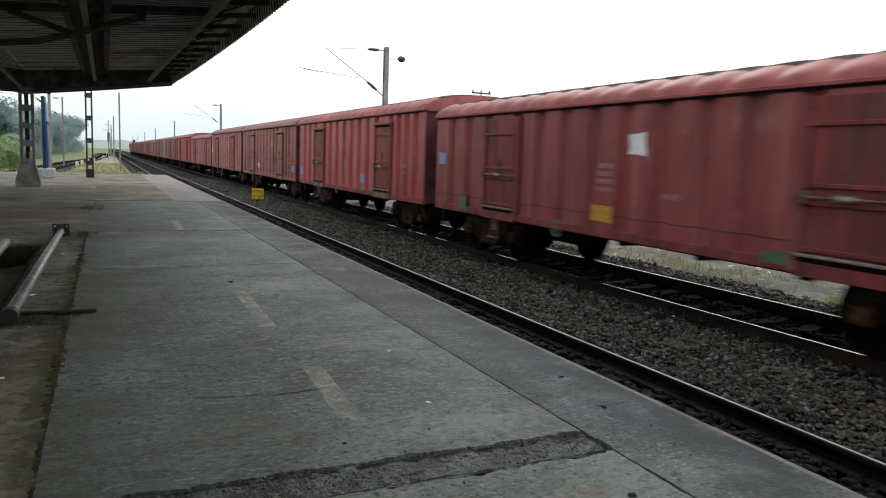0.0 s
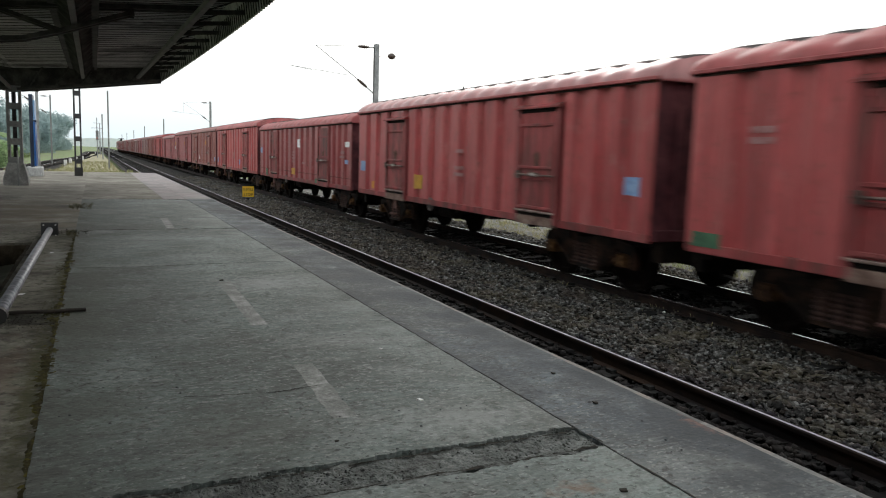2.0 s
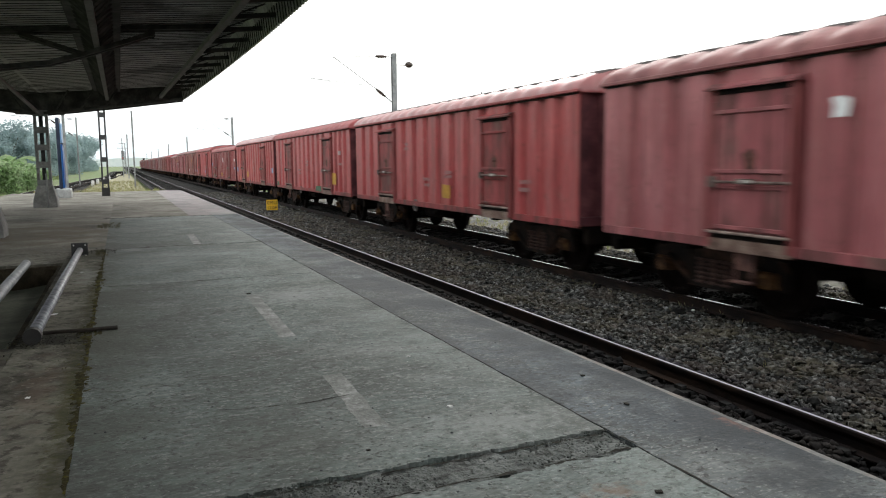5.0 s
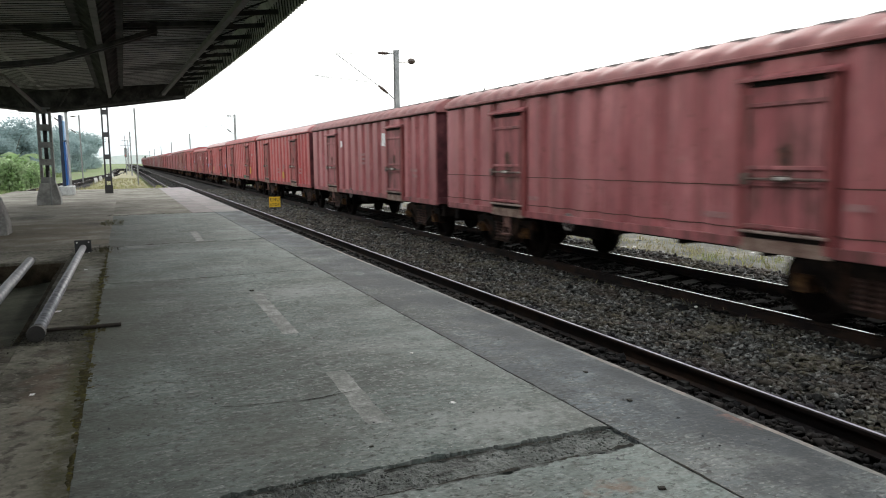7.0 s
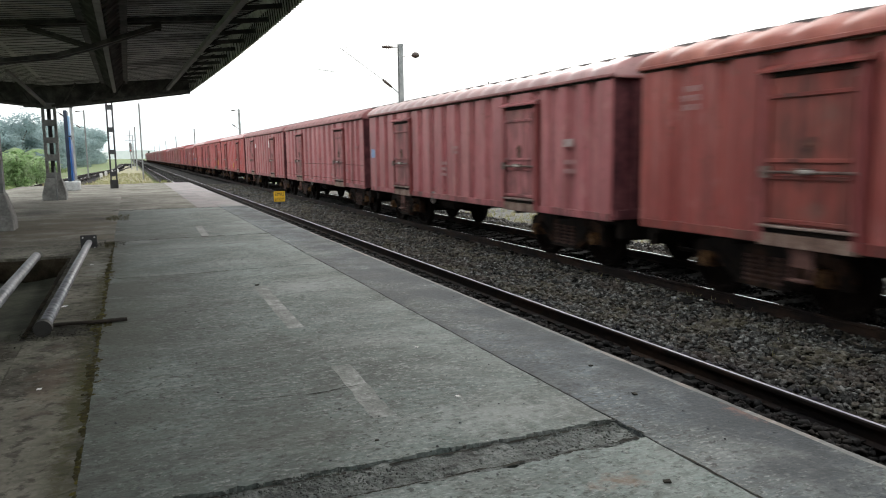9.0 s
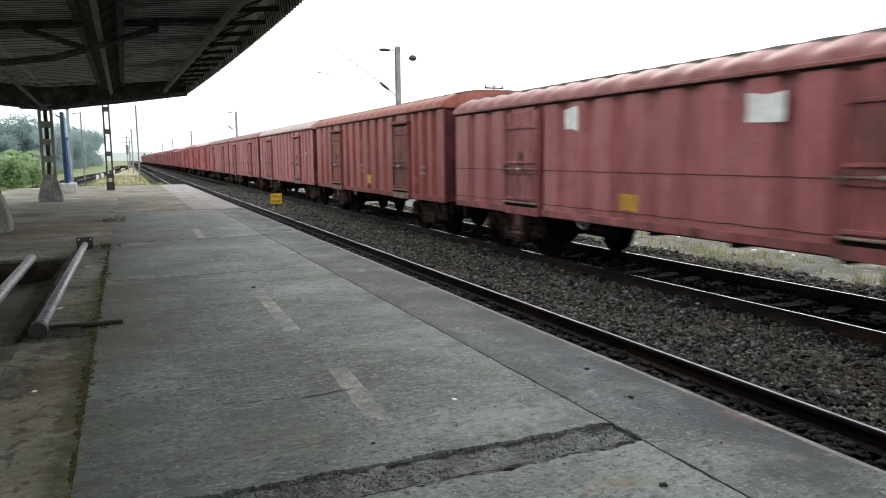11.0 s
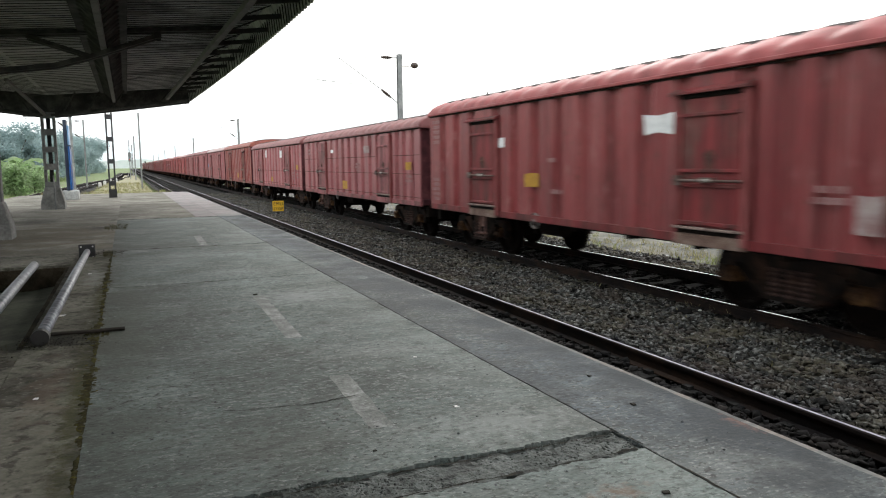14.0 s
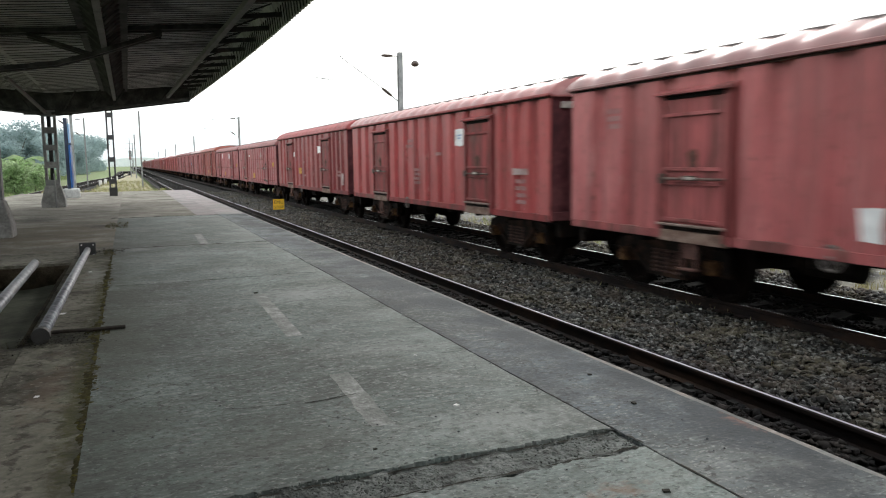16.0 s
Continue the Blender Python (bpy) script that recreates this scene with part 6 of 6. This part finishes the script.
def side_frame_mesh():
    bm = bm_new()
    top = [(-1.28, 0.66), (-1.22, 0.76), (-0.70, 0.86), (0.70, 0.86), (1.22, 0.76), (1.28, 0.66)]
    low = [(1.28, 0.38), (1.16, 0.38), (1.14, 0.58), (0.86, 0.58), (0.70, 0.42), (0.45, 0.27), (-0.45, 0.27), (-0.70, 0.42), (-0.86, 0.58), (-1.14, 0.58), (-1.16, 0.38), (-1.28, 0.38)]
    prism(bm, top + low, -0.07, 0.07, axis="x")
    box(bm, -0.10, 0.10, -0.44, 0.44, 0.25, 0.32)
    box(bm, -0.10, 0.10, -0.75, -0.42, 0.70, 0.88)
    box(bm, -0.10, 0.10, 0.42, 0.75, 0.70, 0.88)
    for y in (-0.36, 0.36):
        bar(bm, (-0.085, y, 0.30), (-0.085, y * 2.4, 0.66), 0.09, 0.05)
    return to_mesh("side_frame", bm, M_BOGIE)


def axle_box_mesh():
    """Bearing adapter with its round end cap and three bolts, facing -x."""
    bm = bm_new()
    box(bm, -0.13, 0.09, -0.13, 0.13, 0.40, 0.62)
    bevel_all(bm, 0.02)
    tube(bm, (-0.17, 0, 0.5), (-0.05, 0, 0.5), 0.105, seg=14)
    for a in (0.5, 2.6, 4.7):
        tube(bm, (-0.19, 0.06 * math.cos(a), 0.5 + 0.06 * math.sin(a)), (-0.165, 0.06 * math.cos(a), 0.5 + 0.06 * math.sin(a)), 0.016, seg=6)
    return to_mesh("axle_box", bm, M_RUST)


def step_mesh():
    """Stirrup step hung under a door: two flat bars and a tread."""
    bm = bm_new()
    for y in (-0.15, 0.12):
        box(bm, -0.03, 0.0, y, y + 0.03, 0.52, 0.96)
    box(bm, -0.10, 0.02, -0.15, 0.15, 0.50, 0.53)
    box(bm, -0.012, 0.0, -0.12, 0.12, 0.66, 0.93)
    bevel_all(bm, 0.004)
    return to_mesh("step", bm, M_STEP)


def spring_mesh():
    """One coil spring, as a ribbed turned body."""
    bm = bm_new()
    prof = [(0.0, 0.28)]
    for k in range(6):
        z = 0.30 + 0.066 * k
        prof += [(0.06, z), (0.095, z + 0.008), (0.10, z + 0.02), (0.095, z + 0.034), (0.06, z + 0.042)]
    prof.append((0.0, 0.72))
    rings = [[bm.verts.new((r * math.cos(a * math.pi / 6), r * math.sin(a * math.pi / 6), z)) for r, z in prof[1:-1]] for a in range(12)]
    for k in range(12):
        p, q = rings[k], rings[(k + 1) % 12]
        for i in range(len(p) - 1):
            bm.faces.new((p[i], q[i], q[i + 1], p[i + 1]))
    return to_mesh("spring", bm, M_SPRING, smooth=True)


def wheelset_mesh():
    bm = bm_new()
    for s in (-1, 1):
        prof = [(0.0, 0.16), (0.11, 0.16), (0.12, 0.075), (0.36, 0.045), (0.40, 0.06), (0.43, 0.135), (WHEEL_R, 0.13), (WHEEL_R + 0.004, 0.03), (WHEEL_R + 0.028, 0.012), (WHEEL_R + 0.02, -0.005), (0.42, 0.0), (0.0, 0.0)]
        rings = []
        for k in range(28):
            a = 2 * math.pi * k / 28
            rings.append([bm.verts.new((s * (0.80 + t), r * math.cos(a), r * math.sin(a))) for r, t in prof[1:-1]])
        for k in range(28):
            p, q = rings[k], rings[(k + 1) % 28]
            for i in range(len(p) - 1):
                bm.faces.new((p[i], p[i + 1], q[i + 1], q[i]))
        bm.faces.new([r[0] for r in rings])
        bm.faces.new([r[-1] for r in rings][::-1])
        for k in range(3):
            a = 2.1 * k
            tube(bm, (s * 0.84, 0.25 * math.cos(a), 0.25 * math.sin(a)), (s * 0.875, 0.25 * math.cos(a), 0.25 * math.sin(a)), 0.035, seg=6)
    tube(bm, (-1.05, 0, 0), (1.05, 0, 0), 0.075, seg=12)
    return to_mesh("wheelset", bm, M_WHEEL)


def bolster_mesh():
    bm = bm_new()
    box(bm, -1.12, 1.12, -0.19, 0.19, 0.58, 0.80)
    box(bm, -0.35, 0.35, -0.3, 0.3, 0.72, 0.86)
    for y in (-0.55, 0.55):
        box(bm, -0.95, 0.95, y - 0.05, y + 0.05, 0.36, 0.46)
        for s in (-1, 1):
            x0, x1 = sorted((s * 0.78, s * 0.94))
            box(bm, x0, x1, y - 0.07, y + 0.07, 0.34, 0.66)
    return to_mesh("bolster", bm, M_UNDER)


def coupler_mesh():
    bm = bm_new()
    box(bm, -0.10, 0.10, -0.10, 0.26, 0.94 - 0.10, 0.94 + 0.10 + 0.1)
    box(bm, -0.17, 0.17, 0.24, 0.46, 0.80, 1.12)
    tube(bm, (-0.5, 0.1, 0.95), (-0.45, 0.38, 0.45), 0.035, seg=8)
    tube(bm, (-0.45, 0.38, 0.45), (-0.1, 0.45, 0.38), 0.035, seg=8)
    return to_mesh("coupler", bm, M_UNDER)


def brake_mesh():
    bm = bm_new()
    tube(bm, (-0.75, -0.40, 0.70), (-0.75, 0.40, 0.70), 0.15, seg=14)
    tube(bm, (-0.45, -1.4, 0.80), (-0.45, 1.4, 0.80), 0.025, seg=6)
    box(bm, -0.95, -0.3, 0.42, 0.48, 0.58, 0.95)
    return to_mesh("brake_gear", bm, M_UNDER)


def handwheel_mesh():
    """A spoked ring that works the brake, facing outwards."""
    bm = bm_new()
    rows = []
    for k in range(25):
        a = 2 * math.pi * k / 24
        rows.append([(0.022 * math.sin(b), (0.145 + 0.018 * math.cos(b)) * math.cos(a), 0.93 + (0.145 + 0.018 * math.cos(b)) * math.sin(a)) for b in [2 * math.pi * i / 8 for i in range(9)]])
    grid_sheet(bm, rows)
    bmesh.ops.remove_doubles(bm, verts=list(bm.verts), dist=0.0005)
    for a in (0.4, 1.45, 2.5):
        c, s = 0.14 * math.cos(a), 0.14 * math.sin(a)
        tube(bm, (0, -c, 0.93 - s), (0, c, 0.93 + s), 0.014, seg=6)
    tube(bm, (-0.03, 0, 0.93), (0.22, 0, 0.93), 0.035, seg=10)
    return to_mesh("brake_wheel", bm, M_VALVE, smooth=True)


def mark_mesh(colour, w, h, seed):
    """A stencilled patch or lines of lettering that cannot be read, on the side panel."""
    rng = random.Random(seed)
    bm = bm_new()
    if colour == "text":
        n = max(1, round(h / 0.13))
        for k in range(n):
            z = h / 2 - (k + 0.5) * h / n
            y, end = -w / 2, w / 2 - rng.uniform(0, 0.25) * w
            while y < end:
                s = rng.uniform(0.05, 0.16)
                box(bm, -0.003, 0.003, y, min(end, y + s) - 0.012, z - 0.040, z + 0.040)
                y += s + 0.02
    else:
        pts = [(-w / 2, -h / 2), (0, -h / 2), (w / 2, -h / 2), (w / 2, 0), (w / 2, h / 2), (0, h / 2), (-w / 2, h / 2), (-w / 2, 0)]
        torn = 0.035 if colour == "white" and h > 0.2 else 0.012
        pts = [(a + rng.uniform(-torn, torn), b + rng.uniform(-torn, torn)) for a, b in pts]
        prism(bm, pts, -0.003, 0.003, axis="x")
    return to_mesh("marking", bm, MARKS[colour])


WHEELSETS = []


def wagon(kind, tint, marks, strips, label, spin, shiny=False, plate=False):
    """A bogie covered wagon. Its own origin: rail level, track centre, at the far end of the body."""
    p, length = PAINTS[tint], (BODY_A if kind == "a" else BODY_B)
    ob = thing("covered_wagon", TRACK2, 0, RAIL, label, "goods wagon", "wagons of the goods train")
    put("body", cached(("body", kind, tint), lambda: body_mesh(kind, p)), ob)
    put("roof", cached(("roof", kind, tint, shiny), lambda: roof_mesh(kind, (BRIGHT if shiny else ROOFS)[tint])), ob)
    put("gutter", cached(("gutter", kind, tint), lambda: gutter_mesh(kind, ROOFS[tint])), ob)
    put("sole_bar", cached(("sole", kind, tint), lambda: edge_bar_mesh("sole_bar", kind, DOORPAINT.get(tint, p), LO - 0.03, LO + 0.10)), ob, label="grimy straight sole bar")
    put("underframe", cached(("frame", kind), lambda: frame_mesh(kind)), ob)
    # dark strip that stands for the shadow under the gutter
    put("eave_seam", cached(("seam", kind), lambda: strip_mesh(kind, TOP[kind][0] - 0.022, 0.017, True)), ob)
    for z in strips:
        put("lap_strip", cached(("strip", kind, z), lambda: strip_mesh(kind, z)), ob)
    for u0, u1 in DOORS[kind]:
        w = u1 - u0
        for turn in (0, 180):
            s = -1 if turn == 0 else 1
            door(ob, kind, w, tint, pose(s * (HALF + 0.002), -(u0 + u1) / 2, 0, 0, 0, turn), s < 0)
    eave = TOP[kind][0]
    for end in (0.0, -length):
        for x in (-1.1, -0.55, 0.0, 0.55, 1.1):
            put("end_post", cached(("post", kind), lambda: block_mesh("end_post", M_ENDSHADE, -0.05, 0.05, -0.045, 0.045, LO + 0.18, eave - 0.05)), ob, pose(x, end, 0))
        put("end_sheet", cached(("endsheet", kind), lambda: block_mesh("end_sheet", M_ENDSHADE, -1.53, 1.53, -0.012, 0.012, LO + 0.02, eave - 0.01)), ob, pose(0, end, 0), "end sheet coloured dark for the shade between wagons")
        put("end_beam", cached(("beam", kind), lambda: block_mesh("end_beam", M_ENDSHADE, -1.5, 1.5, -0.06, 0.06, LO, LO + 0.16)), ob, pose(0, end, 0))
    if plate:
        put("end_plate", cached(("end_plate", kind), lambda: block_mesh("end_plate", M_HANDLE, -1.35, -0.35, -0.008, 0.008, eave - 0.22, eave - 0.10)), ob, pose(0, -length - 0.06, 0), "pale plate on the end wall")
    for u in (2.05, length - 2.05):
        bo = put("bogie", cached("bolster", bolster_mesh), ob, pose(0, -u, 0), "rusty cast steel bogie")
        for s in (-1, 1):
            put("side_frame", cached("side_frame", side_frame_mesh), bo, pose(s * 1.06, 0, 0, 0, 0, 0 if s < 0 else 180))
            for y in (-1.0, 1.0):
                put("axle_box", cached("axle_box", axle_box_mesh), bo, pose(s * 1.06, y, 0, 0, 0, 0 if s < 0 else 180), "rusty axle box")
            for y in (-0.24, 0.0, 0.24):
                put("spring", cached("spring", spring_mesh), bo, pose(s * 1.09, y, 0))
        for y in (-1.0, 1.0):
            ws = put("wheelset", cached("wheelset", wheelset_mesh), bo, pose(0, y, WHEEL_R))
            if spin:
                WHEELSETS.append((ws, y))
    for s in (-1, 1):
        put("step", cached("step", step_mesh), ob, pose(s * (HALF - 0.02), -3.02, 0, 0, 0, 0 if s < 0 else 180), "dusty stirrup step under the door")
    put("coupler", cached("coupler", coupler_mesh), ob, pose(0, 0.02, 0))
    put("coupler", cached("coupler", coupler_mesh), ob, pose(0, -length - 0.02, 0, 0, 0, 180))
    put("brake_gear", cached("brake", brake_mesh), ob, pose(0, -4.75, 0))
    put("brake_wheel", cached("wheel", handwheel_mesh), ob, pose(-HALF + 0.02, -5.3, 0), "greasy grey brake handwheel")
    for k, (colour, u, z, w, h) in enumerate(marks):
        mk = put("lettering" if colour == "text" else "patch", mark_mesh(colour, w, h, k + int(u * 100)), ob, pose(-(HALF + (0.009 if colour == "blue" and w < 0.3 else 0.005)), -u, z),
                 "rows of faded white stencilled lettering" if colour == "text" else colour + " stencilled patch")
        if colour == "text":
            tagged(mk, kind="stuff")
    return ob


# nearer wagons in order from the front; those of number 0 and up pass the platform during the shot
NEAR = [
    ("b", "maroon", (("blue", 0.35, 2.08, 0.36, 0.27), ("white", 7.40, 2.38, 0.40, 0.34), ("yellow", 6.60, 1.29, 0.55, 0.26), ("text", 6.60, 1.87, 0.5, 0.5), ("text", 8.15, 1.65, 0.42, 0.16), ("white", 13.58, 2.35, 0.42, 0.17), ("blue", 13.53, 1.79, 0.34, 0.13), ("text", 13.03, 2.02, 0.5, 0.3), ("green", 10.1, 1.04, 0.5, 0.14), ("green", 1.55, 1.12, 0.3, 0.3)), (1.27,)),
    ("a", "crimson", (("blue", 0.40, 1.72, 0.42, 0.28), ("yellow", 4.58, 1.43, 0.52, 0.34), ("text", 6.77, 2.20, 0.5, 0.14), ("text", 6.8, 1.76, 0.5, 0.28), ("blue", 12.64, 1.72, 0.34, 0.28), ("orange", 1.3, 1.2, 0.2, 0.2)), ()),
    ("a", "crimson", (("green", 0.36, 1.09, 0.5, 0.2), ("text", 1.12, 2.45, 0.4, 0.26), ("text", 5.2, 1.72, 0.5, 0.3), ("text", 6.66, 2.08, 0.4, 0.26), ("pale", 11.74, 2.44, 0.38, 0.15), ("text", 11.78, 2.04, 0.45, 0.16), ("yellow", 10.93, 1.5, 0.55, 0.42), ("green", 8.55, 1.07, 0.9, 0.2)), ()),
    ("a", "crimson", (("text", 6.13, 1.57, 0.5, 0.3), ("yellow", 7.41, 1.37, 0.46, 0.32), ("text", 7.5, 1.78, 0.48, 0.2), ("text", 4.68, 2.51, 0.36, 0.24), ("text", 11.2, 1.6, 0.5, 0.3)), ()),
    ("a", "faded", (("white", 9.0, 2.66, 0.32, 0.38), ("text", 6.86, 2.1, 0.5, 0.42), ("white", 4.3, 2.62, 0.2, 0.22), ("text", 11.5, 1.7, 0.5, 0.3)), ()),
    ("a", "faded", (("text", 8.9, 1.30, 0.5, 0.17), ("text", 4.05, 1.3, 0.4, 0.12), ("text", 10.95, 1.5, 0.4, 0.15), ("text", 12.2, 2.3, 0.4, 0.15)), (1.70, 1.16)),
    ("a", "faded", (("blue", 0.33, 2.08, 0.36, 0.26), ("text", 6.06, 1.68, 0.5, 0.42), ("text", 6.75, 2.14, 0.4, 0.2), ("pale", 11.77, 2.22, 0.36, 0.13), ("text", 11.78, 1.80, 0.5, 0.32)), ()),
    ("a", "fresh", (("text", 1.03, 2.78, 0.45, 0.38), ("text", 6.2, 1.7, 0.5, 0.3), ("yellow", 7.0, 1.35, 0.45, 0.3), ("text", 11.6, 1.7, 0.5, 0.3)), ()),
    ("b", "faded", (("white", 4.95, 2.68, 0.4, 0.38), ("white", 9.23, 2.62, 0.6, 0.36), ("yellow", 6.6, 1.31, 0.45, 0.26), ("yellow", 13.13, 1.95, 0.46, 0.2), ("text", 13.7, 2.49, 0.3, 0.2), ("text", 13.1, 1.56, 0.5, 0.3), ("text", 12.2, 1.55, 0.5, 0.4)), (1.775, 1.14)),
    ("b", "faded", (("white", 4.76, 2.55, 0.36, 0.12), ("pale", 9.18, 2.54, 0.6, 0.24), ("yellow", 6.49, 1.33, 0.62, 0.28), ("text", 8.13, 1.96, 0.5, 0.33), ("yellow", 13.1, 2.0, 0.46, 0.22), ("text", 13.11, 1.65, 0.55, 0.26), ("text", 0.9, 2.6, 0.35, 0.3)), (2.295, 1.775, 1.135)),
    ("a", "maroon", (("text", 0.36, 2.84, 0.5, 0.62), ("white", 3.95, 2.48, 0.24, 0.2), ("yellow", 5.21, 1.72, 0.55, 0.26), ("text", 6.06, 1.52, 0.55, 0.17), ("text", 0.36, 1.42, 0.46, 0.6), ("white", 8.93, 2.61, 0.64, 0.28), ("pale", 12.37, 1.46, 0.32, 0.42), ("text", 11.85, 1.66, 0.5, 0.26), ("text", 5.9, 2.1, 0.4, 0.16)), ()),
    ("a", "crimson", (("white", 9.02, 2.63, 0.52, 0.38), ("blue", 8.98, 2.68, 0.20, 0.035), ("blue", 9.0, 2.61, 0.16, 0.03), ("text", 5.61, 2.57, 0.6, 0.28), ("text", 6.15, 1.68, 0.5, 0.46), ("text", 7.69, 2.26, 0.5, 0.11), ("pale", 11.94, 1.85, 0.62, 0.13), ("text", 11.94, 1.45, 0.45, 0.55)), ()),
    ("a", "rosy", (("text", 1.16, 2.72, 0.42, 0.36), ("white", 5.80, 1.35, 0.3, 0.36), ("text", 6.6, 1.8, 0.5, 0.4)), ()),
    ("a", "brown", (("text", 6.2, 1.7, 0.5, 0.4),), ()),
    ("a", "crimson", (("text", 6.2, 1.7, 0.5, 0.4),), ()),
]
LABELS = {"rosy": "rosy red sun-bleached covered goods wagon with ribbed sides",
          "maroon": "dark maroon covered goods wagon with ribbed sides", "crimson": "dusty oxide-red covered goods wagon with ribbed sides", "faded": "faded pinkish-red covered goods wagon with ribbed sides",
          "fresh": "freshly painted orange-red covered goods wagon with ribbed sides", "brown": "brownish-red covered goods wagon with ribbed sides",
          "dusty": "dusty brown covered goods wagon with ribbed sides, paled for distance haze"}
TRAIN = []                # (object, place of its far end at 0 s)
at = 16.345
for i, (kind, tint, marks, strips) in enumerate(NEAR):
    TRAIN.append((wagon(kind, tint, marks, strips, LABELS[tint], i < 13, i in (1, 3, 6, 11), i in (10, 11)), at))
    at -= (BODY_A if kind == "a" else BODY_B) + GAP
rng = random.Random(17)
at = 16.345
for i in range(17):       # wagons farther ahead, towards the engine
    kind = "b" if i in (3, 8) else "a"
    at += (BODY_A if kind == "a" else BODY_B) + GAP
    # beyond the fifth, every other wagon gets the haze-paled dusty paint
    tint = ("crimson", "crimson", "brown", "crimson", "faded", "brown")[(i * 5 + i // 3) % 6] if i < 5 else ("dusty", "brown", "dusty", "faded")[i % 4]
    some = []
    if i < 9:
        some = [("text", 6.3 + rng.uniform(-0.4, 0.4), 1.75, 0.5, 0.4), ("text", 11.6, 1.75, 0.5, 0.3)]
        some += [(("white", "yellow", "blue", "orange")[rng.randrange(4)], rng.choice((0.4, 4.9, 8.2, 12.6)), rng.choice((1.4, 2.1, 2.5)), 0.34, 0.28) for _ in range(rng.randrange(1, 4))]
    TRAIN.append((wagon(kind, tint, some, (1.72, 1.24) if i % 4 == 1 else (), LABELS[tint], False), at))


def engine():
    ob = thing("locomotive", TRACK2, 0, RAIL, "dull red electric locomotive at the head of the train", "locomotive")
    bm = bm_new()
    prism(bm, [(-1.5, 1.05), (1.5, 1.05), (1.52, 3.3), (1.2, 3.75), (-1.2, 3.75), (-1.52, 3.3)], -19.2, 0)
    bevel_all(bm, 0.06)
    part("body", bm, PAINTS["brown"], ob)
    bm = bm_new()
    box(bm, -1.56, 1.56, -19.0, -0.2, 1.55, 1.95)
    part("cream_band", bm, M_WHITEBASE, ob, "dirty cream band")
    for y in (-3.2, -16.0):
        bm = bm_new()
        box(bm, -1.2, 1.2, y - 2.0, y + 2.0, 0.35, 1.1)
        for a in (-1.5, 0, 1.5):
            tube(bm, (-1.05, y + a, 0.53), (1.05, y + a, 0.53), 0.53, seg=18)
        part("bogie", bm, M_UNDER, ob)
    for y in (-2.2, -5.5, -9.5, -13.5, -17.0):
        bm = bm_new()
        box(bm, -1.535, 1.535, y - 0.45, y + 0.45, 2.35, 2.95)
        part("window", bm, M_BLACK, ob)
    bm = bm_new()
    box(bm, -0.8, 0.8, -5.5, -3.5, 3.75, 3.95)
    box(bm, -0.9, 0.9, -4.6, -4.4, 4.6, 4.7)
    bar(bm, (0, -3.6, 3.95), (0, -4.5, 4.65), 0.6, 0.05)
    part("pantograph", bm, M_UNDER, ob)
    return ob


TRAIN.append((engine(), at + 20.0))


def run(t):
    """How far the train has rolled after t seconds."""
    return 9.881 * t + 0.0210 * t * t


def motions():
    for ob, start in TRAIN:
        walk(ob, [(float(t), pose(TRACK2, start + run(t), RAIL)) for t in range(17)])
    for ws, y in WHEELSETS:
        rows = []
        for k in range(241):
            t = k / 15
            rows.append((t, pose(0, y, WHEEL_R, -math.degrees(run(t) / WHEEL_R), 0, 0)))
        walk(ws, rows)


motions()
